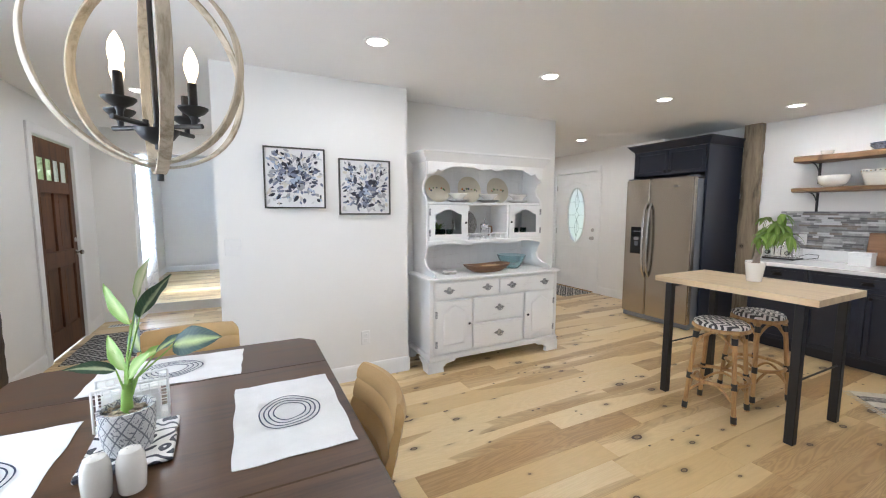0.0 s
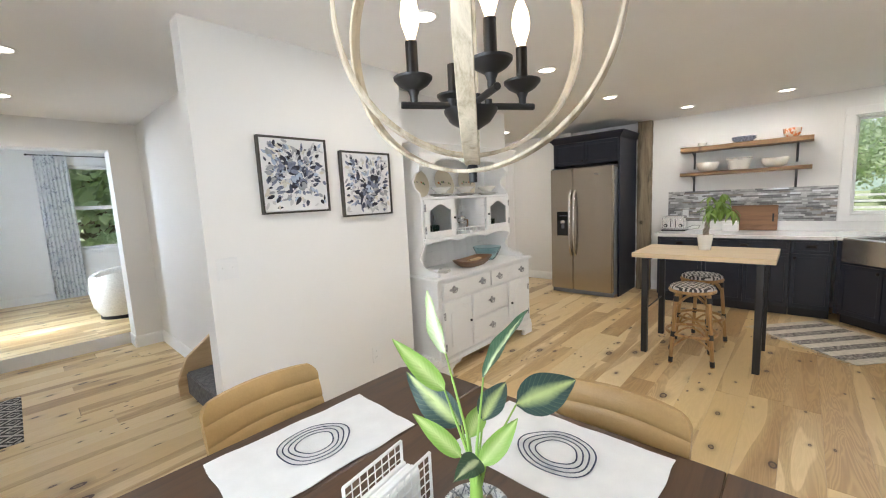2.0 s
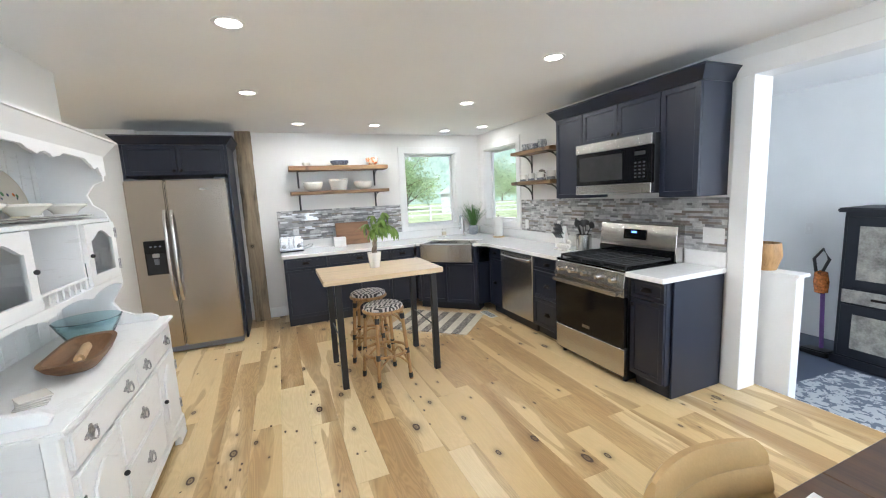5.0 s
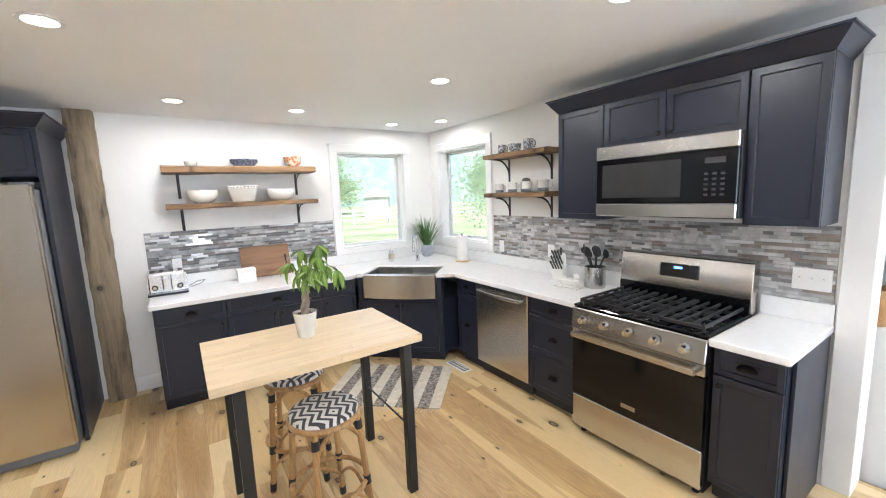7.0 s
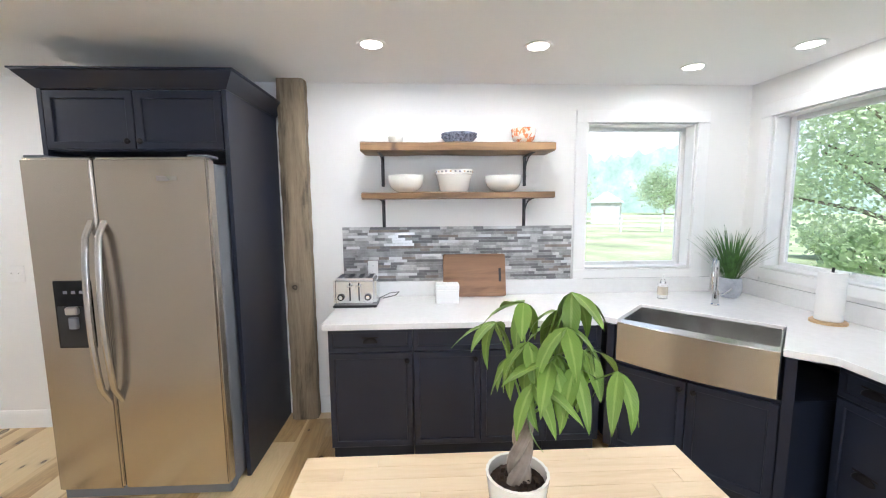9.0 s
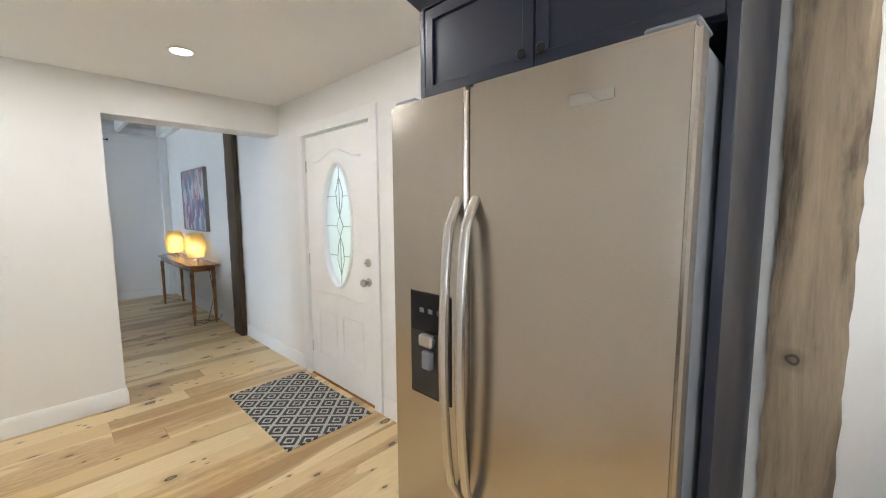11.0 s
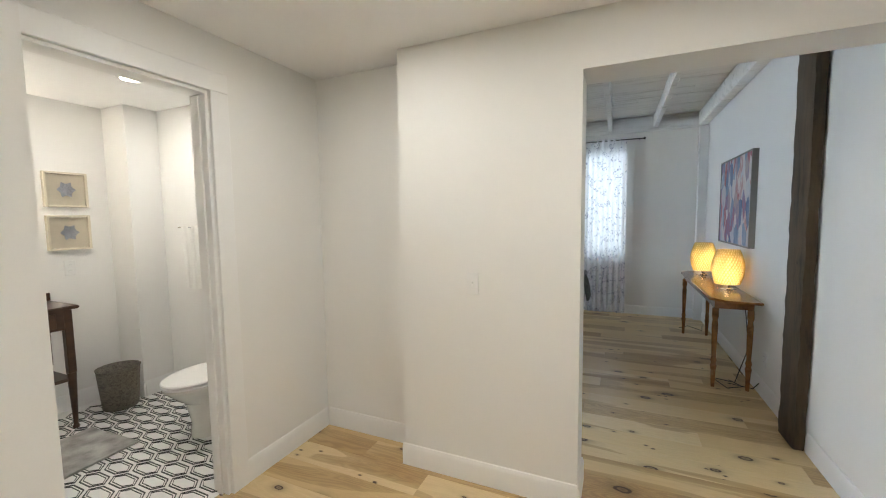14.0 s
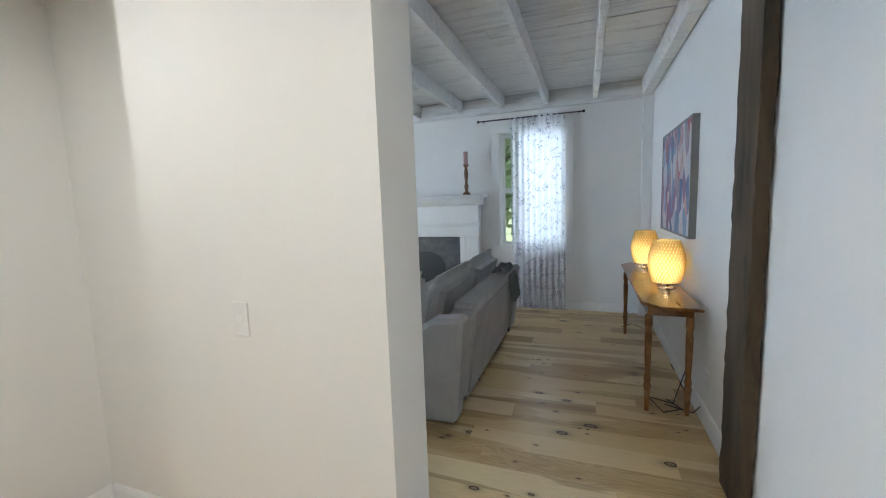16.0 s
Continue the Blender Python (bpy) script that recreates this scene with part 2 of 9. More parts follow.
M["butcher"] = wood("butcher_block", (0.57, 0.42, 0.245), (0.71, 0.565, 0.365), 'y', 0.4, 1.3, 0, 0.04, 0.1, tone=0.04)
M["walnut"] = wood("dark_table_wood", (0.026, 0.012, 0.005), (0.092, 0.045, 0.019), 'x', 0.36, 1.1, 0, 0.08, 0.08, tone=0.15)
M["door_brown"] = wood("brown_door_wood", (0.045, 0.018, 0.008), (0.14, 0.060, 0.025), 'z', 0.6, 1.0, 0, 0.15)
M["door_brown"].node_tree.nodes["Principled BSDF"].inputs["Specular IOR Level"].default_value = 0.25
M["antique"] = wood("antique_wood", (0.020, 0.008, 0.0035), (0.065, 0.027, 0.011), 'y', 0.32, 1.0, 0, 0.1, 0.2)
M["console"] = wood("honey_wood", (0.12, 0.045, 0.012), (0.33, 0.15, 0.045), 'y', 0.25, 1.0, 0, 0.08, 0.4)
M["board"] = wood("walnut_board", (0.13, 0.063, 0.028), (0.30, 0.16, 0.078), 'y', 0.45, 1.0, 0, 0.1)
M["pale_wood"] = wood("pale_wood", (0.42, 0.27, 0.13), (0.62, 0.44, 0.24), 'x', 0.5)
M["bowl_wood"] = wood("dough_bowl_wood", (0.10, 0.05, 0.022), (0.26, 0.14, 0.065), 'x', 0.55, 1.0, 0, 0.3)
M["leather"] = paint("tan_leather", (0.42, 0.27, 0.108), 0.42, 0.06, 6, 130, 0.18)
M["rattan"] = wood("rattan", (0.20, 0.09, 0.028), (0.50, 0.30, 0.12), 'z', 0.4, 2.0)
M["china"] = paint("white_china", (0.78, 0.76, 0.70), 0.12, 0.02, coat=0.3, bump=0.0)
M["cream"] = paint("cream_china", (0.66, 0.60, 0.47), 0.18, 0.05, coat=0.3, bump=0.0)
M["white"] = paint("white_plastic", (0.80, 0.795, 0.78), 0.35, 0.015)
M["paper"] = paint("paper", (0.80, 0.79, 0.76), 0.8, 0.03)
M["soil"] = paint("potting_bark", (0.045, 0.027, 0.015), 0.9, 0.4, 60, 200, 0.9)
M["carpet"] = paint("grey_carpet", (0.15, 0.15, 0.155), 0.95, 0.2, 40, 400, 0.9)
M["sofa"] = paint("grey_sofa_linen", (0.38, 0.37, 0.36), 0.9, 0.06, 5, 500, 0.4)
M["boucle"] = paint("white_boucle", (0.72, 0.69, 0.62), 0.95, 0.08, 60, 300, 0.8)
M["orange"] = paint("orange_glaze", (0.55, 0.16, 0.04), 0.2, 0.5, 26, 80, 0.02)
M["blue"] = paint("blue_glaze", (0.24, 0.27, 0.37), 0.2, 0.6, 70, 200, 0.02)
M["brick_red"] = paint("slate_surround", (0.10, 0.095, 0.09), 0.7, 0.3, 8, 90, 0.4)
M["lamp_on"] = glow("recessed_lamp", (1.0, 0.90, 0.74), 14)
M["bulb"] = glow("filament_bulb", (1.0, 0.74, 0.40), 8)
M["blue_floor"] = paint("blue_grey_painted_floor", (0.055, 0.07, 0.105), 0.5, 0.06)
M["mudwall"] = paint("mudroom_wall", (0.82, 0.825, 0.815), 0.6, 0.012)
M["grass"] = paint("lawn", (0.33, 0.37, 0.19), 0.95, 0.25, 0.4, 12, 0.6)
k = Nodes("tree_foliage")
kf = k.noise(0.8, detail=4)
k.set(Base_Color=k.ramp(kf, [(0.3, (0.17, 0.22, 0.12)), (0.7, (0.30, 0.35, 0.20))]), Roughness=0.6)
kt = k.n("ShaderNodeBsdfTranslucent")
k.put(kt.inputs["Color"], k.ramp(kf, [(0.3, (0.66, 0.78, 0.50)), (0.7, (0.84, 0.90, 0.66))]))
km = k.n("ShaderNodeMixShader")
km.inputs[0].default_value = 0.68
k.t.links.new(k.b.outputs[0], km.inputs[1])
k.t.links.new(kt.outputs[0], km.inputs[2])
k.t.links.new(km.outputs[0], k.t.nodes["Material Output"].inputs[0])
M["leaf"] = k.m
M["bark"] = paint("bark", (0.22, 0.18, 0.14), 0.9, 0.3, 4, 40, 0.7)
M["fence"] = paint("weathered_white_fence", (0.55, 0.54, 0.50), 0.8, 0.1)
M["cord"] = paint("black_cord", (0.01, 0.01, 0.01), 0.5)
M["linen"] = paint("white_cotton_mat", (0.75, 0.745, 0.73), 0.9, 0.03, 12, 700, 0.4)
M["ink"] = paint("navy_print", (0.035, 0.045, 0.085), 0.85, 0.1)


def distressed():
    """White paint rubbed through to brown wood here and there."""
    k = Nodes("distressed_white_paint")
    n1 = k.noise(7, k.place((1, 1, 5)), 5, 0.7)
    n2 = k.noise(3)
    w = k.math('MULTIPLY', k.math('GREATER_THAN', n1, 0.87), k.math('GREATER_THAN', n2, 0.62))
    edge = k.ramp(k.geo.outputs["Pointiness"], [(0.58, (0, 0, 0)), (0.68, (0.7, 0.7, 0.7))])
    wear = k.math('MULTIPLY', k.math('MAXIMUM', w, k.math('MULTIPLY', edge, k.math('GREATER_THAN', n1, 0.60))), 0.17, clamp=True)
    k.set(Base_Color=k.mix(wear, k.ramp(n2, [(0.3, (0.815, 0.812, 0.80)), (0.7, (0.85, 0.847, 0.835))]), (0.30, 0.25, 0.20)), Roughness=0.42)
    k.bump(k.math('SUBTRACT', k.math('MULTIPLY', k.noise(90), 0.3), wear), 0.15, 0.002)
    return k.m


M["hutch"] = distressed()


def glass_mat(name, rough=0.0, tint=(1, 1, 1), bump=0.0, mixf=0.0):
    k = Nodes(name)
    k.set(Base_Color=(*tint, 1), Transmission_Weight=1.0, Roughness=rough, IOR=1.25)
    if bump:
        k.bump(k.noise(55, detail=3), bump, 0.004)
    return k.m


M["glass"] = glass_mat("clear_glass")
M["obscure"] = glass_mat("textured_door_glass", 0.6, (0.95, 0.955, 1.0), 0.4)
M["blueglass"] = glass_mat("aqua_glass_bowl", 0.06, (0.72, 0.88, 0.91), 0.25)
M["greenglass"] = glass_mat("smoked_green_glass", 0.03, (0.35, 0.5, 0.47))
M["globe"] = glass_mat("bulb_glass", 0.0, (1, 0.95, 0.85))


def curtain_mat():
    """Sheer white voile printed with fine blue branches and leaves."""
    k = Nodes("branch_print_voile")
    v = k.place((1, 1, 1), 0)
    warp = k.noise(5, v, 3)
    br = k.math('ABSOLUTE', k.math('SUBTRACT', k.noise(4.2, k.place((2.2, 2.2, 1.1)), 2, 0.5, 1.5), 0.5))
    line = k.math('MULTIPLY', k.math('LESS_THAN', br, 0.006), k.math('GREATER_THAN', k.noise(6, v, 2), 0.52))
    dots = k.math('LESS_THAN', k.voronoi(62, k.place((1.25, 1.25, 0.7))), 0.38)
    clump = k.math('GREATER_THAN', k.noise(11, v, 3), 0.56)
    f = k.math('MAXIMUM', line, k.math('MULTIPLY', dots, clump))
    k.set(Base_Color=k.mix(f, (0.84, 0.84, 0.84), (0.16, 0.18, 0.26)), Roughness=0.9, Subsurface_Weight=0.0)
    tr = k.n("ShaderNodeBsdfTranslucent")
    k.put(tr.inputs["Color"], k.mix(f, (0.84, 0.85, 0.86), (0.17, 0.19, 0.28)))
    mx = k.n("ShaderNodeMixShader")
    mx.inputs[0].default_value = 0.55
    k.t.links.new(k.b.outputs[0], mx.inputs[1])
    k.t.links.new(tr.outputs[0], mx.inputs[2])
    k.t.links.new(mx.outputs[0], k.t.nodes["Material Output"].inputs[0])
    return k.m


M["curtain"] = curtain_mat()


def leaf_mat(name, dark, light, stripe=0.5):
    """A leaf with a pale midrib and side streaks, in the leaf's own length and width."""
    k = Nodes(name)
    uv = k.n("ShaderNodeSeparateXYZ")
    k.put(uv.inputs[0], k.coord.outputs["UV"])
    side = k.math('ABSOLUTE', k.math('SUBTRACT', uv.outputs[0], 0.5))
    mid = k.ramp(k.math('ADD', side, k.math('MULTIPLY', k.math('SUBTRACT', k.noise(22), 0.5), 0.22)), [(0.03, (1, 1, 1)), (0.03 + 0.36 * stripe, (0, 0, 0))])
    vein = k.math('SINE', k.math('MULTIPLY', k.math('ADD', uv.outputs[1], k.math('MULTIPLY', side, -0.55)), 75))
    col = k.mix(mid, dark, light)
    col = k.mix(k.math('MULTIPLY', k.math('GREATER_THAN', vein, 0.90), 0.10), col, light)
    k.set(Base_Color=col, Roughness=0.5)
    k.bump(vein, 0.12, 0.001)
    return k.m


M["hosta"] = leaf_mat("variegated_dark_leaf", (0.025, 0.06, 0.05), (0.42, 0.50, 0.20), 0.62)
M["lime"] = leaf_mat("lime_leaf", (0.22, 0.38, 0.065), (0.46, 0.58, 0.22), 0.85)
M["cream_leaf"] = leaf_mat("cream_centred_leaf", (0.29, 0.42, 0.15), (0.74, 0.77, 0.57), 1.35)
M["money"] = leaf_mat("green_houseplant_leaf", (0.15, 0.25, 0.034), (0.24, 0.34, 0.07), 0.18)
M["green"] = leaf_mat("mid_green_leaf", (0.030, 0.085, 0.040), (0.50, 0.58, 0.34), 0.34)
M["blade"] = paint("grass_blade", (0.06, 0.15, 0.025), 0.5, 0.3, 20, 100, 0.05)


def zigzag(name, c0, c1, scale, rough=0.8, kind='diamond', wob=0.0):
    """Woven two-colour pattern on the plane of the floor or seat."""
    k = Nodes(name)
    s = k.n("ShaderNodeSeparateXYZ")
    k.put(s.inputs[0], k.coord.outputs["Object"])
    x = k.math('MULTIPLY', s.outputs[0], scale)
    y = k.math('MULTIPLY', s.outputs[1], scale)
    if kind == 'diamond':
        a = k.math('PINGPONG', x, 1.0)
        b = k.math('PINGPONG', y, 1.0)
        f = k.math('FRACT', k.math('MULTIPLY', k.math('ADD', a, b), 2.0))
        f = k.math('GREATER_THAN', f, 0.5)
    elif kind == 'pot':
        ang = k.math('MULTIPLY', k.math('ARCTAN2', s.outputs[1], s.outputs[0]), 12 / math.pi)
        zz = k.math('MULTIPLY', s.outputs[2], scale)
        a = k.math('PINGPONG', ang, 1.0)
        b = k.math('PINGPONG', zz, 1.0)
        e = k.math('ABSOLUTE', k.math('SUBTRACT', k.math('ADD', a, b), 1.0))
        f = k.math('MULTIPLY', k.math('GREATER_THAN', e, 0.13), k.math('GREATER_THAN', k.noise(170, k.coord.outputs["Object"], 1), 0.40))
    elif kind == 'scroll':
        n1 = k.noise(scale, k.coord.outputs["Object"], 1, 0.4, 0.4)
        f = k.math('GREATER_THAN', k.math('SINE', k.math('MULTIPLY', n1, 34.0)), -0.15)
    elif kind == 'seat':
        a = k.math('PINGPONG', k.math('ABSOLUTE', x), 1.0)
        f = k.math('GREATER_THAN', k.math('FRACT', k.math('ADD', k.math('MULTIPLY', k.math('ABSOLUTE', y), 1.15), k.math('ADD', a, 0.30))), 0.5)
    elif kind == 'lattice':
        a = k.math('PINGPONG', x, 1.0)
        b = k.math('PINGPONG', y, 1.0)
        e = k.math('ABSOLUTE', k.math('SUBTRACT', k.math('ADD', a, b), 1.0))
        core = k.math('LESS_THAN', k.math('ABSOLUTE', k.math('SUBTRACT', e, 0.62)), 0.10)
        f = k.math('MAXIMUM', k.math('LESS_THAN', e, 0.17), core)
        f = k.math('MULTIPLY', f, k.math('GREATER_THAN', k.noise(120, k.coord.outputs["Object"], 1), 0.36))
    elif kind == 'chevron':
        a = k.math('PINGPONG', x, 1.0)
        f = k.math('GREATER_THAN', k.math('FRACT', k.math('ADD', y, a)), 0.5)
    else:
        n1 = k.noise(scale, k.coord.outputs["Object"], 3, 0.6, 1.2)
        n2 = k.voronoi(scale * 0.8, k.coord.outputs["Object"])
        f = k.math('GREATER_THAN', k.math('ADD', n1, k.math('MULTIPLY', n2, 0.25)), 0.62)
    grit = k.noise(260, detail=2)
    col = k.mix(f, c0, c1)
    col = k.mix(k.math('MULTIPLY', grit, 0.18), col, k.mix(0.5, c0, c1))
    k.set(Base_Color=col, Roughness=rough)
    k.bump(k.math('ADD', grit, k.math('MULTIPLY', f, 0.4)), 0.5, 0.002)
    return k.m


M["doormat"] = zigzag("woven_diamond_mat", (0.026, 0.025, 0.028), (0.50, 0.48, 0.44), 11.5, 0.95, 'lattice')
M["seatweave"] = zigzag("black_white_weave", (0.018, 0.018, 0.024), (0.74, 0.73, 0.70), 21.0, 0.5, 'seat')
M["mudrug"] = zigzag("blue_floral_rug", (0.115, 0.135, 0.175), (0.40, 0.42, 0.44), 13.0, 0.95, 'floral')
M["bathmat"] = paint("grey_bath_mat", (0.30, 0.29, 0.275), 0.95, 0.25, 9, 300, 0.6)
M["potpattern"] = zigzag("diamond_cement_pot", (0.17, 0.18, 0.20), (0.60, 0.60, 0.59), 40.0, 0.75, 'pot')
M["traytile"] = zigzag("scroll_tile", (0.03, 0.035, 0.05), (0.76, 0.75, 0.72), 13.0, 0.25, 'scroll')
M["floral_plate"] = zigzag("lattice_plate", (0.05, 0.04, 0.035), (0.70, 0.68, 0.62), 45.0, 0.2)
M["basket"] = wood("woven_grey_basket", (0.06, 0.052, 0.042), (0.26, 0.235, 0.195), 'x', 0.9, 7.0, 0, 1.0)
# ---- mesh tools ----
def box(bm, x0, y0, z0, x1, y1, z1, bev=0.0, seg=1):
    t = bmesh.new()
    bmesh.ops.create_cube(t, size=1.0)
    for v in t.verts:
        v.co = Vector(((x0 + x1) / 2 + v.co.x * abs(x1 - x0), (y0 + y1) / 2 + v.co.y * abs(y1 - y0), (z0 + z1) / 2 + v.co.z * abs(z1 - z0)))
    if bev:
        bmesh.ops.bevel(t, geom=t.edges[:], offset=min(bev, 0.45 * min(abs(x1 - x0), abs(y1 - y0), abs(z1 - z0))), segments=seg, affect='EDGES')
    return join(bm, t)


def join(bm, t, m=None):
    me = bpy.data.meshes.new("tmp")
    if m is not None:
        bmesh.ops.transform(t, matrix=m, verts=t.verts)
    t.to_mesh(me)
    t.free()
    bm.from_mesh(me)
    bpy.data.meshes.remove(me)
    return bm


def cyl(bm, p0, p1, r0, r1=None, n=16):
    p0, p1 = Vector(p0), Vector(p1)
    t = bmesh.new()
    bmesh.ops.create_cone(t, cap_ends=True, segments=n, radius1=r0, radius2=r0 if r1 is None else r1, depth=(p1 - p0).length)
    m = Matrix.Translation((p0 + p1) / 2) @ (p1 - p0).to_track_quat('Z', 'Y').to_matrix().to_4x4()
    return join(bm, t, m)


def lathe(bm, prof, n=28, at=(0, 0, 0), sx=1.0, sy=1.0):
    t = bmesh.new()
    rings = []
    for r, z in prof:
        if r < 1e-5:
            rings.append([t.verts.new((at[0], at[1], at[2] + z))])
        else:
            rings.append([t.verts.new((at[0] + sx * r * math.cos(2 * math.pi * i / n), at[1] + sy * r * math.sin(2 * math.pi * i / n), at[2] + z)) for i in range(n)])
    for a, b in zip(rings, rings[1:]):
        for i in range(n):
            j = (i + 1) % n
            vs = []
            for v in (a[i % len(a)], a[j % len(a)], b[j % len(b)], b[i % len(b)]):
                if v not in vs:
                    vs.append(v)
            if len(vs) > 2:
                t.faces.new(vs)
    bmesh.ops.recalc_face_normals(t, faces=t.faces)
    return join(bm, t)


def tube(bm, pts, r, n=8, rx=None):
    """A round bar along points; r may be a list. rx: width across, for flat bars."""
    pts = [Vector(p) for p in pts]
    t = bmesh.new()
    rings, up = [], None
    for i, p in enumerate(pts):
        d = (pts[min(i + 1, len(pts) - 1)] - pts[max(i - 1, 0)]).normalized()
        if up is None:
            up = Vector((0, 0, 1)) if abs(d.z) < 0.9 else Vector((1, 0, 0))
        a = d.cross(up).normalized()
        up = a.cross(d).normalized()
        rr = r[i] if isinstance(r, (list, tuple)) else r
        ra = rx if rx else rr
        rings.append([t.verts.new(p + a * ra * math.cos(2 * math.pi * k / n) + up * rr * math.sin(2 * math.pi * k / n)) for k in range(n)])
    for a, b in zip(rings, rings[1:]):
        for k in range(n):
            t.faces.new((a[k], a[(k + 1) % n], b[(k + 1) % n], b[k]))
    t.faces.new(rings[0][::-1])
    t.faces.new(rings[-1])
    bmesh.ops.recalc_face_normals(t, faces=t.faces)
    return join(bm, t)


def prism(bm, outline, h0, h1, axis='z', bev=0.0):
    """A flat outline (u, v) given thickness. axis z: (u, v, h); y: (u, h, v); x: (h, u, v)."""
    t = bmesh.new()

    def put(u, v, h):
        return {'z': (u, v, h), 'y': (u, h, v), 'x': (h, u, v)}[axis]
    a = [t.verts.new(put(u, v, h0)) for u, v in outline]
    b = [t.verts.new(put(u, v, h1)) for u, v in outline]
    n = len(a)
    t.faces.new(a)
    t.faces.new(b[::-1])
    for i in range(n):
        t.faces.new((a[i], a[(i + 1) % n], b[(i + 1) % n], b[i]))
    bmesh.ops.recalc_face_normals(t, faces=t.faces)
    if bev:
        es = [e for e in t.edges if len(e.link_faces) == 2 and e.calc_face_angle(0) > 0.6]
        bmesh.ops.bevel(t, geom=es, offset=bev, segments=1, affect='EDGES')
    bmesh.ops.triangulate(t, faces=[f for f in t.faces if len(f.verts) > 4])
    return join(bm, t)


def mesh_of(name, bm, material, smooth=True):
    me = bpy.data.meshes.new(name)
    bm.to_mesh(me)
    bm.free()
    if material:
        me.materials.append(material)
    if smooth:
        me.polygons.foreach_set("use_smooth", [True] * len(me.polygons))
        me.set_sharp_from_angle(angle=radians(32))
    return me


def part(name, bm, material, parent=None, label="", at=None, smooth=True):
    ob = new(name, mesh_of(name, bm, material, smooth))
    if parent:
        ob.parent = parent
    if at is not None:
        ob.matrix_basis = at
    if label:
        ob["label"] = label
    return ob


def thing(name, m, label, category, group="", kind=""):
    ob = new(name)
    ob.empty_display_size = 0.1
    ob.matrix_basis = m
    return tagged(ob, label, category, group, kind)


def solid(name, bm, material, label, category, group="", kind="", at=None, smooth=True):
    return tagged(part(name, bm, material, None, "", at, smooth), label, category, group, kind)


def B():
    return bmesh.new()


def bx(*a, bev=0.0, seg=1):
    return box(B(), *a, bev=bev, seg=seg)


def wall(name, axis, u0, u1, f0, f1, z0, z1, holes=(), material=None, label=""):
    """A wall along axis x or y between faces f0 and f1, with openings (u0, u1, z0, z1) through it."""
    bm = B()

    def put(a, b, za, zb):
        if b - a > 1e-4 and zb - za > 1e-4:
            if axis == 'x':
                box(bm, a, min(f0, f1), za, b, max(f0, f1), zb)
            else:
                box(bm, min(f0, f1), a, za, max(f0, f1), b, zb)
    cuts = sorted({u0, u1, *[h[0] for h in holes], *[h[1] for h in holes]})
    for a, b in zip(cuts, cuts[1:]):
        mid = (a + b) / 2
        z = z0
        for h in sorted((h for h in holes if h[0] < mid < h[1]), key=lambda h: h[2]):
            put(a, b, z, h[2])
            z = h[3]
        put(a, b, z, z1)
    bmesh.ops.remove_doubles(bm, verts=bm.verts, dist=1e-5)
    inner = [f for f in bm.faces if any(f is not g and set(f.verts) == set(g.verts) for g in f.verts[0].link_faces)]
    bmesh.ops.delete(bm, geom=inner, context='FACES_ONLY')
    return solid(name, bm, material or M["wall"], label or "smooth white painted plaster wall", "wall", kind="structure", smooth=False)
# ---- setting ----
H = 2.475          # main ceiling
HL = 2.93          # living room ceiling
XW, XE, YS, YN = -1.5, 5.65, -0.66, 11.1
KX = 0.09          # the kitchen wall stands this much further east than the hall wall
KE = XE + KX
YJ = 3.842         # where the two meet, behind the refrigerator


def place_kitchen(standing):
    """Kitchen pieces are laid out from x = 5.65; set those not yet standing against the kitchen wall."""
    for o in scene.objects:
        if o.parent is None and o.name not in standing:
            o.location.x += KX

wall("wall_east", 'y', YJ, YN + 0.18, XE, XE + 0.27, -0.3, 3.1, [(5.035, 6.02, -0.02, 2.13)])
wall("wall_east_kitchen", 'y', YS - 0.18, YJ - 0.001, KE, KE + 0.18, -0.3, 3.1, [(-0.25, 0.59, 1.10, 2.20)])
wall("wall_south", 'x', XW - 0.18, KE, YS, YS - 0.18, -0.3, 2.6, [(4.52 + KX, 5.44 + KX, 1.13, 2.21), (-0.45, 1.61 + KX, -0.02, 2.26)])
wall("wall_west", 'y', YS - 0.18, YN + 0.18, XW, XW - 0.18, -0.3, 3.1, [(0.85, 2.50, 0.55, 2.25), (4.94, 5.88, -0.02, 2.13), (8.0, 9.2, 0.55, 2.35)])
wall("wall_north", 'x', XW, XE, YN, YN + 0.18, -0.3, 3.1, [(3.74, 4.64, 0.88, 2.46), (0.14, 0.94, 0.88, 2.46)])
wall("wall_picture", 'x', 0.0, 1.455, 3.33, 3.45, 0, H)
wall("wall_alcove_return", 'y', 3.45, 3.79, 1.335, 1.455, 0, H)
wall("wall_alcove_back", 'x', 1.455, 3.43, 3.67, 3.79, 0, H)
wall("wall_closet_end", 'y', 3.79, 4.90, 3.31, 3.43, 0, H)
wall("wall_closet_north", 'x', 0.48, 2.47, 4.85, 4.97, 0, H)
wall("wall_closet_corner", 'x', 2.592, 3.31, 4.78, 4.90, 0, H)
wall("wall_bathroom_door", 'y', 4.86, 6.715, 2.47, 2.59, 0, H, [(5.10, 5.905, 0, 2.18)])
wall("wall_nook_back", 'x', 0.48, 3.353, 6.715, 6.83, 0, HL)
wall("wall_hall_block", 'x', 3.353, 5.65, 6.52, 6.77, 0, HL, [(4.36, 5.65, 0, 2.205)])
wall("wall_entry_east", 'y', 4.75, 6.83, 0.38, 0.48, 0, HL)
wall("wall_entry_north", 'x', XW, 0.38, 6.50, 6.77, 0, HL, [(-1.10, 0.12, 0, 2.19)])
wall("wall_stair_north", 'x', 0.48, 2.46, 4.73, 4.85, 0, H)
wall("wall_bath_column", 'x', 0.48, 0.80, 6.46, 6.715, 0, H)

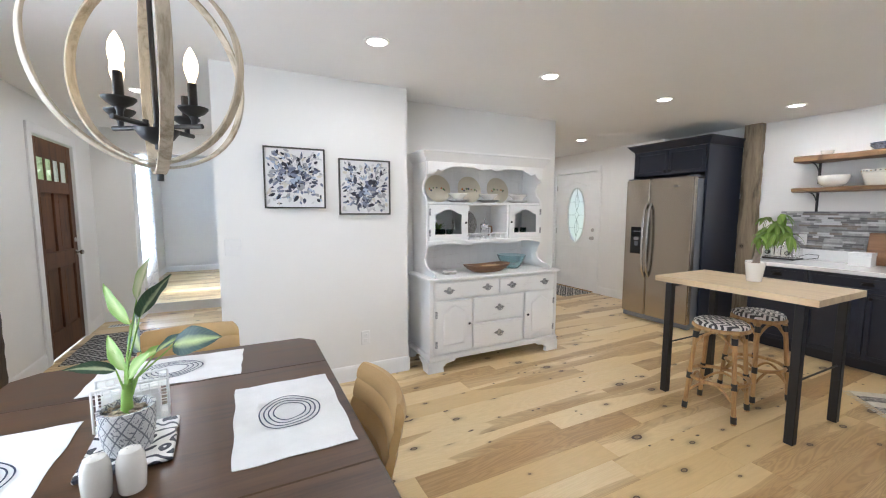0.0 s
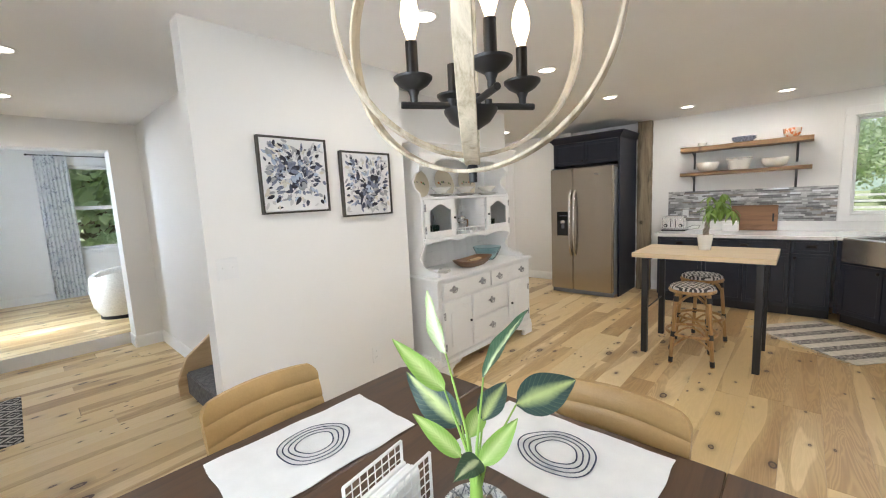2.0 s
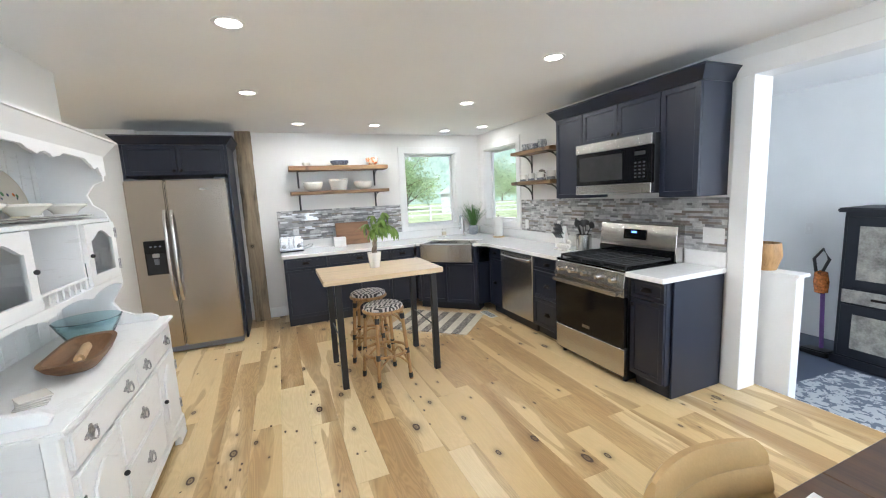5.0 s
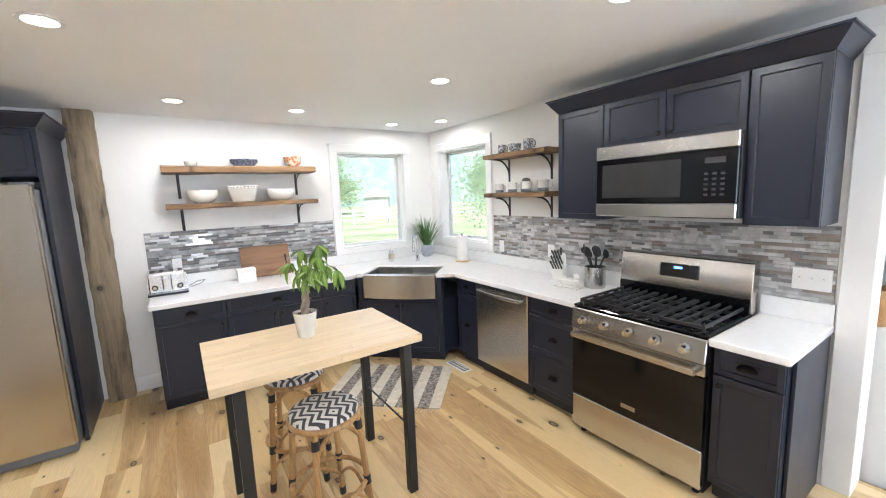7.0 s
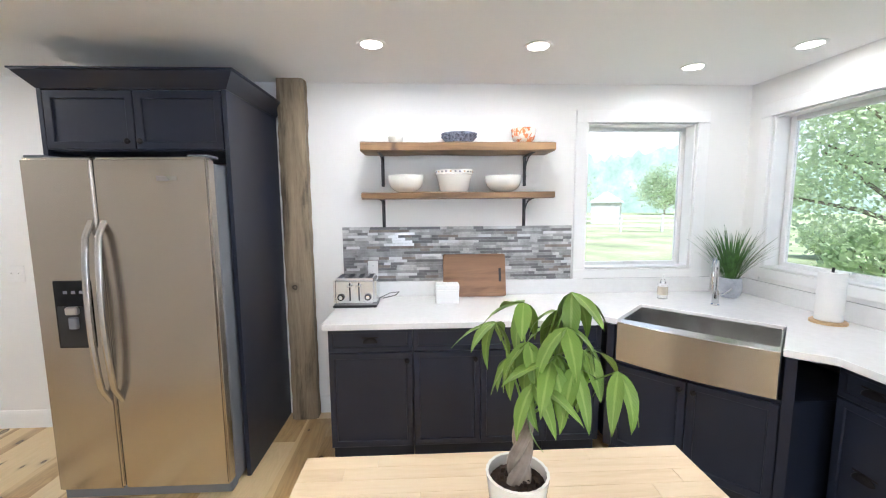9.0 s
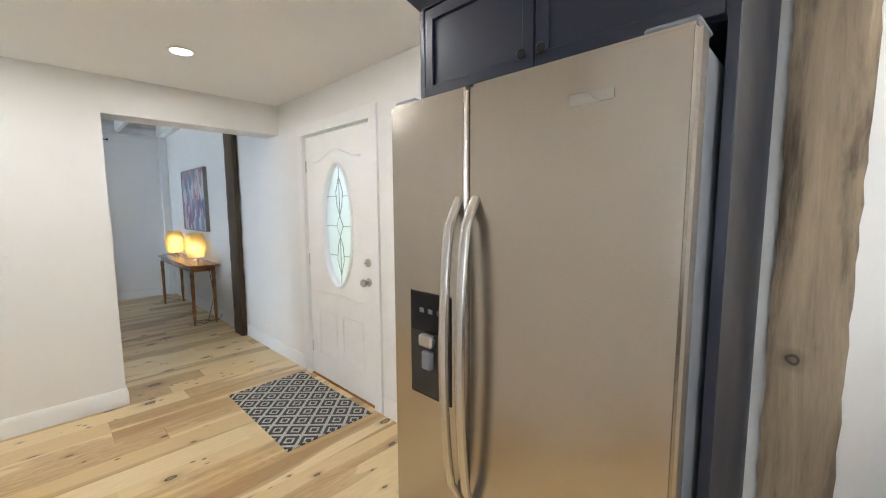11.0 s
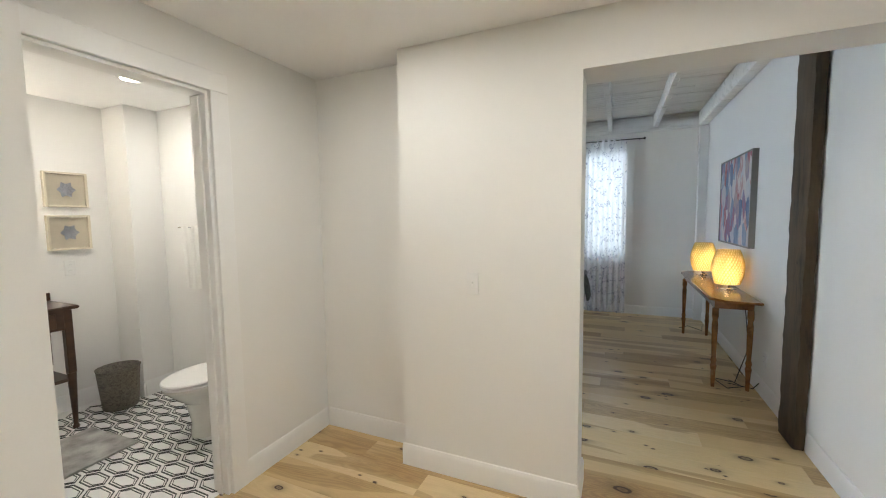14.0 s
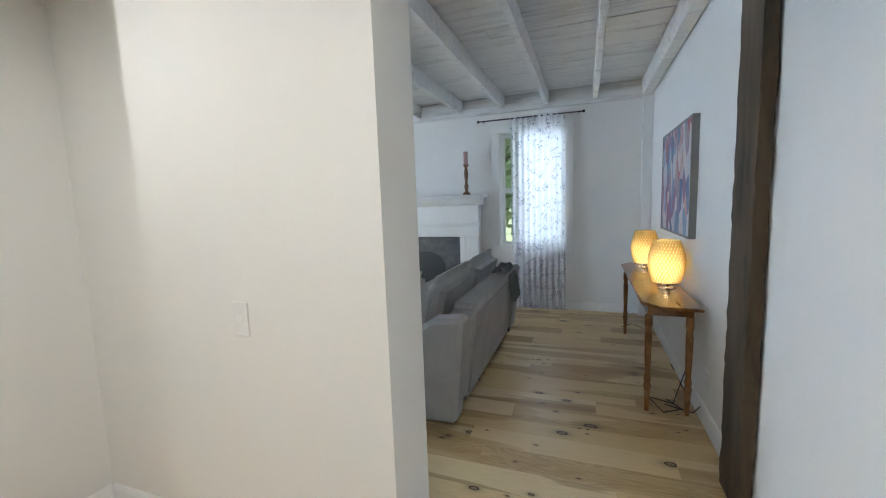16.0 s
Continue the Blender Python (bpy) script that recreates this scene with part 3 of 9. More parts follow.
solid("ceiling", bx(XW, YS, H, KE, 6.76, H + 0.12), M["ceil"], "flat white painted ceiling with recessed lamps", "ceiling", kind="structure", smooth=False)


def plank_ceiling():
    bm = B()
    rng = random.Random(5)
    y = 6.70
    while y < YN:
        w = rng.choice((0.13, 0.15, 0.17))
        x = XW
        while x < XE:
            l = rng.uniform(1.4, 2.6)
            dz = rng.uniform(0, 0.004)
            box(bm, x + 0.001, y + 0.003, HL + dz, min(x + l, XE) - 0.002, min(y + w, YN) - 0.003, HL + 0.03)
            x += l
        y += w
    box(bm, XW, 6.60, HL + 0.03, XE, YN, HL + 0.12)
    return bm


k = Nodes("whitewashed_boards")
kv = k.place((0.8, 8, 8))
kw = k.noise(2.2, kv, 6, 0.7)
kd = k.noise(1.4, detail=3)
k.set(Base_Color=k.ramp(k.math('ADD', k.math('MULTIPLY', kw, 0.7), k.math('MULTIPLY', kd, 0.3)), [(0.3, (0.46, 0.45, 0.43)), (0.48, (0.74, 0.735, 0.72)), (0.7, (0.80, 0.795, 0.78))]), Roughness=0.65)
k.bump(kw, 0.5, 0.004)
M["white_plank"] = k.m
solid("ceiling_living", plank_ceiling(), M["white_plank"], "whitewashed rough board ceiling above the living room", "ceiling", kind="structure", smooth=False)



def rough_beam(bm, x0, y0, z0, x1, y1, z1, seed, step=0.12):
    """A sawn timber with slightly wandering faces."""
    rng = random.Random(seed)
    d = Vector((x1 - x0, y1 - y0, z1 - z0))
    ax = max(range(3), key=lambda i: d[i])
    n = max(2, int(d[ax] / step))
    t = bmesh.new()
    rings = []
    o = [i for i in range(3) if i != ax]
    lo, hi = (x0, y0, z0), (x1, y1, z1)
    for i in range(n + 1):
        row = []
        cs = [(0, 0.12), (0.12, 0), (0.88, 0), (1, 0.12), (1, 0.88), (0.88, 1), (0.12, 1), (0, 0.88)]
        for a, b in cs:
            c = [0, 0, 0]
            c[ax] = lo[ax] + d[ax] * i / n
            c[o[0]] = lo[o[0]] + d[o[0]] * a + rng.uniform(-0.004, 0.004)
            c[o[1]] = lo[o[1]] + d[o[1]] * b + rng.uniform(-0.004, 0.004)
            row.append(t.verts.new(c))
        rings.append(row)
    for p, q in zip(rings, rings[1:]):
        for j in range(8):
            t.faces.new((p[j], p[(j + 1) % 8], q[(j + 1) % 8], q[j]))
    t.faces.new(rings[0][::-1])
    t.faces.new(rings[-1])
    bmesh.ops.recalc_face_normals(t, faces=t.faces)
    return join(bm, t)


for i, bxx in enumerate((-1.0, -0.45, 0.1, 0.7, 1.3, 1.95, 2.6, 3.22, 3.82, 4.40, 5.0)):
    solid("ceiling_beam", rough_beam(B(), bxx - 0.03, 6.84, HL - 0.17, bxx + 0.03, YN - 0.09, HL - 0.002, i), M["white_plank"],
          "whitewashed rough timber ceiling joist", "beam", "living room joists", "structure")
solid("ceiling_beam", rough_beam(B(), XE - 0.13, 6.84, HL - 0.19, XE - 0.004, YN - 0.09, HL - 0.002, 31), M["white_plank"], "whitewashed rough timber along the wall", "beam", kind="structure")
solid("ceiling_beam", rough_beam(B(), XW + 0.004, YN - 0.088, HL - 0.21, XE - 0.004, YN - 0.004, HL - 0.002, 32), M["white_plank"], "whitewashed rough timber above the windows", "beam", kind="structure")

# exposed timber posts
for nm, a in (("kitchen", (5.545 + KX, 2.635, 0.0, 5.648 + KX, 2.82, H)), ("living", (5.575, 7.60, 0.0, 5.648, 7.865, HL - 0.18)), ("entry", (XW + 0.002, 3.80, 0.0, XW + 0.105, 3.965, H))):
    solid("timber_post", rough_beam(B(), *a, seed=len(nm), step=0.06), M["barn"] if nm == "kitchen" else M["barn_dark"], "weathered brown hewn timber post against white wall", "post", kind="structure")

# ceiling lamps
LAMPS = [(2.33, 2.54), (3.71, 2.54), (5.05, 2.085), (5.05, 1.167), (5.357, 0.069), (4.984, -0.342), (3.71, 0.52), (2.33, 0.52), (4.64, 4.45), (-0.60, 4.43), (-0.61, 5.68), (0.95, 2.54), (3.50, 5.80), (1.50, 6.15), (0.95, 0.52), (4.68, 5.63)]


def recessed_lamp():
    e = thing("recessed_ceiling_lamp", pose(0, 0, H), "round white recessed ceiling lamp, switched on", "ceiling lamp", "recessed lamps")
    bm = lathe(B(), [(0.080, 0.0), (0.078, -0.005), (0.062, -0.006), (0.057, -0.002), (0.057, 0.0)], 32)
    part("trim_ring", bm, M["trim"], e, "white trim ring")
    part("lens", lathe(B(), [(0.0, -0.003), (0.056, -0.003), (0.056, -0.001)], 32), M["lamp_on"], e, "glowing warm diffuser")
    return e


first = recessed_lamp()
for i, (x, y) in enumerate(LAMPS):
    if i == 0:
        first.matrix_basis = pose(x, y, H)
    else:
        copy_thing(first, pose(x, y, H))
    d = bpy.data.lights.new("recessed_light", 'AREA')
    d.shape, d.size, d.energy, d.color, d.spread = 'DISK', 0.11, 6.0, (1.0, 0.92, 0.81), radians(180)
    if i in (4, 5):
        d.energy = 2.2
    if i == 13:
        d.energy = 8.0
    new("recessed_light", d).matrix_world = look((x, y, H - 0.012), (x, y + 0.0001, 0))

# trim: baseboards, each run its own piece
BASE = [("x", 0.0, 1.455, 3.33, -1), ("y", 3.33, 3.66, 1.455, 1), ("x", 1.47, 3.43, 3.67, -1), ("y", 3.67, 4.90, 3.43, 1), ("x", 2.605, 3.43, 4.90, 1),
        ("y", 4.915, 4.995, 2.59, 1), ("y", 6.0, 6.70, 2.59, 1), ("x", 2.605, 3.353, 6.715, -1), ("y", 6.535, 6.70, 3.353, -1), ("x", 3.338, 4.36, 6.52, -1), ("y", 6.505, 6.785, 4.36, 1),
        ("y", 6.16, 7.59, XE, -1), ("y", 7.875, 11.08, XE, -1), ("y", 3.87, 4.93, XE, -1), ("y", 2.42, 2.63, KE, -1), ("y", -0.64, 0.75, XW, 1), ("y", 2.5, 3.79, XW, 1), ("y", 3.97, 4.84, XW, 1), ("y", 5.98, 6.49, XW, 1),
        ("x", XW, -1.10, 6.50, -1), ("x", 0.12, 0.38, 6.50, -1), ("y", 6.5, 6.77, -1.10, 1), ("y", 6.5, 6.77, 0.12, -1), ("y", 4.76, 6.49, 0.38, -1), ("x", XW, XE, YN, -1), ("y", 6.84, 11.08, XW, 1), ("x", 1.71, 1.835, YS, 1),
        ("x", 0.82, 2.47, 6.715, -1), ("y", 4.97, 6.46, 0.48, 1), ("x", 0.48, 0.82, 6.46, -1), ("y", 6.47, 6.71, 0.80, 1), ("x", XW, -0.57, YS, 1), ("x", -1.09, 0.37, 6.77, 1), ("x", 3.36, 4.35, 6.77, 1)]
for ax, a, b, f, s in BASE:
    bm = B()
    prof = [(0, 0.0), (0.014, 0.0), (0.014, 0.105), (0.010, 0.118), (0.006, 0.128), (0.0, 0.132)]
    t = bmesh.new()
    ends = []
    for u in (a, b):
        ends.append([t.verts.new((u, f + s * d, z) if ax == 'x' else (f + s * d, u, z)) for d, z in prof])
    n = len(prof)
    for i in range(n):
        t.faces.new((ends[0][i], ends[0][(i + 1) % n], ends[1][(i + 1) % n], ends[1][i]))
    t.faces.new(ends[0][::-1])
    t.faces.new(ends[1])
    bmesh.ops.recalc_face_normals(t, faces=t.faces)
    join(bm, t)
    solid("baseboard", bm, M["trim"], "white moulded wooden baseboard along the wall", "baseboard", "baseboards", "structure")


def casing(name, axis, u0, u1, z0, z1, face, s, w=0.10, sill=False, th=0.02, foot=True):
    """A flat board surround about an opening, on the face of a wall. s: the way into the room."""
    e = thing(name, pose(0, 0, 0), "white painted flat board casing around the opening", "trim", kind="structure")

    def put(nm, a, b, za, zb, t=th):
        f0, f1 = face + s * 0.001, face + s * t
        if axis == 'x':
            bm = bx(a, min(f0, f1), za, b, max(f0, f1), zb, bev=0.003)
        else:
            bm = bx(min(f0, f1), a, za, max(f0, f1), b, zb, bev=0.003)
        part(nm, bm, M["trim"], e)
    put("side_board", u0 - w, u0, z0 if foot else z0 - w, z1)
    put("side_board", u1, u1 + w, z0 if foot else z0 - w, z1)
    put("head_board", u0 - w, u1 + w, z1, z1 + w)
    if not foot:
        put("sill_board", u0 - w, u1 + w, z0 - w * 0.75, z0, th + 0.004)
    return e


casing("trim_window_east", 'y', -0.25, 0.59, 1.10, 2.20, KE, -1, 0.09, foot=False)
casing("trim_window_south", 'x', 4.52 + KX, 5.44 + KX, 1.13, 2.21, YS, 1, 0.09, foot=False)
casing("trim_mudroom_opening", 'x', -0.45, 1.61 + KX, 0.0, 2.26, YS, 1, 0.12)
casing("trim_white_door", 'y', 5.035, 6.02, 0.0, 2.13, XE, -1, 0.09)
casing("trim_brown_door", 'y', 4.94, 5.88, 0.0, 2.13, XW, 1, 0.09)
casing("trim_bathroom_door", 'y', 5.10, 5.905, 0.0, 2.18, 2.59, 1, 0.10)
casing("trim_dining_window", 'y', 0.85, 2.50, 0.55, 2.25, XW, 1, 0.09, foot=False)
casing("trim_living_window", 'y', 8.0, 9.2, 0.55, 2.35, XW, 1, 0.09, foot=False)
casing("trim_living_north_window", 'x', 3.74, 4.64, 0.88, 2.46, YN, -1, 0.10, foot=False)
casing("trim_living_north_window", 'x', 0.14, 0.94, 0.88, 2.46, YN, -1, 0.10, foot=False)


def window(name, axis, u0, u1, z0, z1, f, out, double=False, sash=0.055, label="white framed window with a clear pane"):
    """A framed pane set into the wall. f: inner wall face; out: the way outdoors."""
    e = thing(name, pose(0, 0, 0), label, "window", kind="structure")

    def put(nm, a, b, za, zb, d0, d1, mat, bev=0.004):
        p, q = sorted((f + out * d0, f + out * d1))
        bm = bx(a, p, za, b, q, zb, bev=bev) if axis == 'x' else bx(p, a, za, q, b, zb, bev=bev)
        return part(nm, bm, mat, e)
    g = 0.002
    # reveal boards
    put("reveal", u0 + g, u0 + 0.016, z0 + g, z1 - g, 0.0, 0.10, M["trim"])
    put("reveal", u1 - 0.016, u1 - g, z0 + g, z1 - g, 0.0, 0.10, M["trim"])
    put("reveal", u0 + 0.017, u1 - 0.017, z1 - 0.016, z1 - g, 0.0, 0.10, M["trim"])
    put("window_sill", u0 + 0.017, u1 - 0.017, z0 + g, z0 + 0.018, -0.006, 0.10, M["trim"])
    rows = [(z0, (z0 + z1) / 2 + 0.02, 0.125), ((z0 + z1) / 2 - 0.02, z1, 0.15)] if double else [(z0, z1, 0.12)]
    for za, zb, d in rows:
        put("sash_stile", u0 + g, u0 + sash, za + g, zb - g, d, d + 0.035, M["trim"])
        put("sash_stile", u1 - sash, u1 - g, za + g, zb - g, d, d + 0.035, M["trim"])
        put("sash_rail", u0 + sash, u1 - sash, za + g, za + sash, d, d + 0.035, M["trim"])
        put("sash_rail", u0 + sash, u1 - sash, zb - sash, zb - g, d, d + 0.035, M["trim"])
        p = put("pane", u0 + sash, u1 - sash, za + sash, zb - sash, d + 0.015, d + 0.019, M["glass"], 0)
        p.visible_shadow = False
    if not double:
        um = (u0 + u1) / 2
        put("latch", um - 0.05, um + 0.05, z0 + 0.03, z0 + 0.045, 0.100, 0.12, M["white"])
    return e


window("window_1", 'y', -0.25, 0.59, 1.10, 2.20, KE, 1, sash=0.04)
window("window_2", 'x', 4.52 + KX, 5.44 + KX, 1.13, 2.21, YS, -1, sash=0.045)
window("window_3", 'y', 0.85, 2.50, 0.55, 2.25, XW, -1, True)
window("window_4", 'y', 8.0, 9.2, 0.55, 2.35, XW, -1, True)
window("window_5", 'x', 3.74, 4.64, 0.88, 2.46, YN, 1, True)
window("window_6", 'x', 0.14, 0.94, 0.88, 2.46, YN, 1, True)

# ---- outdoors ----
bdk = Nodes("hazy_white_sky")
bz = bdk.n("ShaderNodeSeparateXYZ")
bdk.put(bz.inputs[0], bdk.geo.outputs["Position"])
bcol = bdk.ramp(bdk.math('DIVIDE', bz.outputs[2], 90.0), [(0.0, (0.86, 0.90, 0.93)), (0.35, (0.93, 0.96, 1.0)), (1.0, (0.70, 0.83, 1.0))])
bdk.set(Base_Color=(0, 0, 0, 1), Emission_Color=bcol, Emission_Strength=1.0, Roughness=1.0)
solid("backdrop", lathe(B(), [(170, -3), (170, 95)], 64, (2, 4, 0)), bdk.m, "pale hazy summer sky near the horizon", "sky", kind="structure")
solid("ground", bx(-900, -900, -0.9, 900, 900, -0.45), M["grass"], "wide mown green lawn under summer sun", "ground", kind="structure")

# Woods glow pale: glare and haze are put into an emissive colour.
k = Nodes("far_woods_haze_glow")
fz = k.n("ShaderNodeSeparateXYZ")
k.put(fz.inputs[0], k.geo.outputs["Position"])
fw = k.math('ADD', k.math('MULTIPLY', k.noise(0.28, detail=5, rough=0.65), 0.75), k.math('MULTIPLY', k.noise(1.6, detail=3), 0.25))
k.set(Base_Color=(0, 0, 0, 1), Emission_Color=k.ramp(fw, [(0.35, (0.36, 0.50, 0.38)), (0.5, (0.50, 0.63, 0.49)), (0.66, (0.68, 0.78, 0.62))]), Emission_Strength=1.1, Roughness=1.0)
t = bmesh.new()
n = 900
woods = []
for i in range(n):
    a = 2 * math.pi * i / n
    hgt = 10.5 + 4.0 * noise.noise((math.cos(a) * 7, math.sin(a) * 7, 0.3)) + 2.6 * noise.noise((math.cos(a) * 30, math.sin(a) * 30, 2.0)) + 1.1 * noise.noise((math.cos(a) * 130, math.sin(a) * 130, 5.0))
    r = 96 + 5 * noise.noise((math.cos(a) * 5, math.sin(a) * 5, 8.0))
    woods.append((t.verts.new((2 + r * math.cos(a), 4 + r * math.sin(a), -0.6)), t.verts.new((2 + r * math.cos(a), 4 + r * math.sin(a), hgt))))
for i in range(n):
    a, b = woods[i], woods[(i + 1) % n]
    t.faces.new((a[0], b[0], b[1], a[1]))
solid("backdrop", join(B(), t), k.m, "line of far summer woods with bright haze painted in as a pale glow", "woods", kind="structure")
# ---- kitchen ----
STANDING = {o.name for o in scene.objects}


def shaker(w, h, t=0.02, rail=0.055):
    """A shaker front in its own plane: x across, z up, front at y = -t."""
    tm = bmesh.new()
    bmesh.ops.create_cube(tm, size=1.0)
    for v in tm.verts:
        v.co = Vector(((v.co.x + 0.5) * w, (v.co.y - 0.5) * t, (v.co.z + 0.5) * h))
    front = [f for f in tm.faces if f.normal.y < -0.9]
    bmesh.ops.inset_region(tm, faces=front, thickness=rail)
    bmesh.ops.inset_region(tm, faces=front, thickness=0.003, depth=-t * 0.5)
    outer = [e for e in tm.edges if all(abs(v.co.y + t) < 1e-6 for v in e.verts) and any(f.normal.y > -0.5 for f in e.link_faces)]
    bmesh.ops.bevel(tm, geom=outer, offset=0.002, segments=1, affect='EDGES')
    return join(B(), tm)


def cup_pull(parent, x, z, y):
    t = bmesh.new()
    n = 10
    for j in range(5):
        a = math.pi / 2 * j / 4
        for i in range(n + 1):
            b = math.pi * i / n
            t.verts.new((x + 0.046 * math.cos(b) * (0.45 + 0.55 * math.cos(a)), y - 0.022 * math.sin(a) - 0.003, z - 0.012 + 0.030 * math.sin(b) * math.cos(a)))
    t.verts.ensure_lookup_table()
    for j in range(4):
        for i in range(n):
            p = j * (n + 1) + i
            t.faces.new((t.verts[p], t.verts[p + 1], t.verts[p + n + 2], t.verts[p + n + 1]))
    bmesh.ops.solidify(t, geom=t.faces[:], thickness=0.002)
    bm = join(B(), t)
    box(bm, x - 0.05, y - 0.004, z + 0.012, x + 0.05, y, z + 0.020, bev=0.001)
    part("cup_pull", bm, M["bronze"], parent, "dark bronze cup pull")


def knob(parent, x, z, y):
    bm = B()
    cyl(bm, (x, y, z), (x, y - 0.014, z), 0.006, n=10)
    lathe_t = bmesh.new()
    bmesh.ops.create_uvsphere(lathe_t, u_segments=12, v_segments=8, radius=0.016)
    join(bm, lathe_t, Matrix.Translation((x, y - 0.02, z)) @ Matrix.Diagonal((1, 0.7, 1, 1)))
    part("knob", bm, M["bronze"], parent, "dark bronze knob")


def base_unit(m, w, fronts, depth=0.60, z1=0.875, name="base_cabinet", end=False):
    """A base unit: local x across the front, front plane y = 0, body behind at +y. fronts: (kind, x0, x1, z0, z1, hardware)."""
    e = thing(name, m, "navy painted shaker base cabinet with dark bronze pulls", "cabinet", "base cabinets")
    part("body", bx(0.001, 0.022, 0.10, w - 0.001, depth, z1, bev=0.001), M["navy"], e)
    part("toe_kick", bx(0.002, 0.075, 0.0, w - 0.002, depth - 0.01, 0.10), M["navy_dark"], e, "recessed dark toe kick")
    for kind, x0, x1, za, zb, hw in fronts:
        f = part(kind, shaker(x1 - x0, zb - za, rail=0.05 if zb - za > 0.25 else 0.038), M["navy"], e, at=Matrix.Translation((x0, 0.021, za)))
        if hw == 'cup':
            cup_pull(f, (x1 - x0) / 2, (zb - za) / 2, -0.02)
        elif hw == 'kl':
            knob(f, 0.03, zb - za - 0.045, -0.02)
        elif hw == 'kr':
            knob(f, x1 - x0 - 0.03, zb - za - 0.045, -0.02)
    return e


def along_east(y):   # front plane x = 5.0, local x runs to -y
    return pose(5.0, y, 0, 0, 0, -90)


def along_south(x):  # front plane y = -0.075, local x runs to -x
    return pose(x, -0.075, 0, 0, 0, 180)


ZD0, ZD1, ZT0, ZT1 = 0.115, 0.715, 0.725, 0.868
base_unit(along_east(2.40), 0.51, [("drawer", 0.005, 0.505, ZT0, ZT1, 'cup'), ("door", 0.005, 0.505, ZD0, ZD1, 'kr')], depth=0.63)
base_unit(along_east(1.89), 0.83, [("drawer", 0.005, 0.825, ZT0, ZT1, 'cup'), ("door", 0.005, 0.413, ZD0, ZD1, 'kr'), ("door", 0.417, 0.825, ZD0, ZD1, 'kl')], depth=0.63)
base_unit(along_east(1.06), 0.34, [("drawer", 0.005, 0.335, ZT0, ZT1, 'cup'), ("door", 0.005, 0.335, ZD0, ZD1, 'kl')], depth=0.63)
base_unit(along_south(4.335), 0.30, [("drawer", 0.005, 0.295, ZT0, ZT1, 'cup'), ("door", 0.005, 0.295, ZD0, ZD1, 'cup')], depth=0.575)
base_unit(along_south(3.372), 0.485, [("drawer", 0.005, 0.48, ZT0, ZT1, 'cup'), ("drawer", 0.005, 0.48, 0.425, 0.715, 'cup'), ("drawer", 0.005, 0.48, ZD0, 0.415, 'cup')], depth=0.575)
base_unit(pose(2.052, -0.03, 0, 0, 0, 180), 0.292, [("drawer", 0.005, 0.287, ZT0, ZT1, 'cup'), ("door", 0.005, 0.287, ZD0, ZD1, 'kl')], depth=0.575)
solid("end_panel", bx(1.742, -0.64, 0.0, 1.758, -0.105, 0.874, bev=0.002), M["navy"], "navy painted end panel of the base cabinets", "panel")

# corner sink base, set diagonally between the runs
SA, SB = Vector((4.985, 0.70, 0)), Vector((4.37, 0.085, 0))
sd = (SB - SA)
SL = sd.length
ang = math.degrees(math.atan2(sd.y, sd.x))
msink = pose(SA.x, SA.y, 0, 0, 0, ang)
sb = thing("sink_cabinet", msink, "navy painted diagonal corner sink base with two doors", "cabinet", "base cabinets")
part("body", prism(B(), [(0.0, 0.022), (SL, 0.022), (SL, 0.05), (SL + 0.38, 0.43), (SL * 0.5, 1.24), (-0.38, 0.43), (0.0, 0.05)], 0.10, 0.655), M["navy"], sb)
part("toe_kick", bx(0.01, 0.08, 0.0, SL - 0.01, 0.3, 0.10), M["navy_dark"], sb, "recessed dark toe kick")
part("stile", bx(0.0, 0.0, 0.10, 0.045, 0.10, 0.875, bev=0.002), M["navy"], sb)
part("stile", bx(SL - 0.045, 0.0, 0.10, SL, 0.10, 0.875, bev=0.002), M["navy"], sb)
for x0, x1, hw in ((0.05, SL / 2 - 0.003, 1), (SL / 2 + 0.003, SL - 0.05, 0)):
    f = part("door", shaker(x1 - x0, 0.52), M["navy"], sb, at=Matrix.Translation((x0, 0.021, 0.115)))
    knob(f, x1 - x0 - 0.03 if hw else 0.03, 0.475, -0.02)

sk = thing("farmhouse_sink", msink, "brushed stainless steel apron front farmhouse sink", "sink")
apr = B()
n = 16
out = []
for i in range(n + 1):
    x = 0.06 + (SL - 0.12) * i / n
    out.append((x, -0.012 - 0.035 * math.sin(math.pi * i / n)))
out += [(SL - 0.06, 0.06), (0.06, 0.06)]
prism(apr, out, 0.665, 0.905, 'z', 0.004)
part("apron", apr, M["steel_y"], sk)
bas = B()
X0, X1, Y0, Y1, ZB = 0.062, SL - 0.062, 0.062, 0.46, 0.69
for a in ((X0, Y0, ZB, X1, Y1, ZB + 0.006), (X0, Y1 - 0.008, ZB, X1, Y1, 0.90), (X0, Y0, ZB, X0 + 0.008, Y1, 0.90), (X1 - 0.008, Y0, ZB, X1, Y1, 0.90)):
    box(bas, *a, bev=0.002)
part("basin", bas, M["steel_y"], sk)
part("drain", lathe(B(), [(0.0, 0.004), (0.03, 0.005), (0.045, 0.008), (0.046, 0.0)], 24, (SL / 2, 0.27, ZB + 0.006)), M["chrome"], sk)

# worktops
ct = B()
e0 = 4.945
f0 = 0.02
nrm = Vector((-sd.y, sd.x, 0)).normalized()


def sp(u, v):
    p = msink @ Vector((u, v, 0))
    return (p.x, p.y)


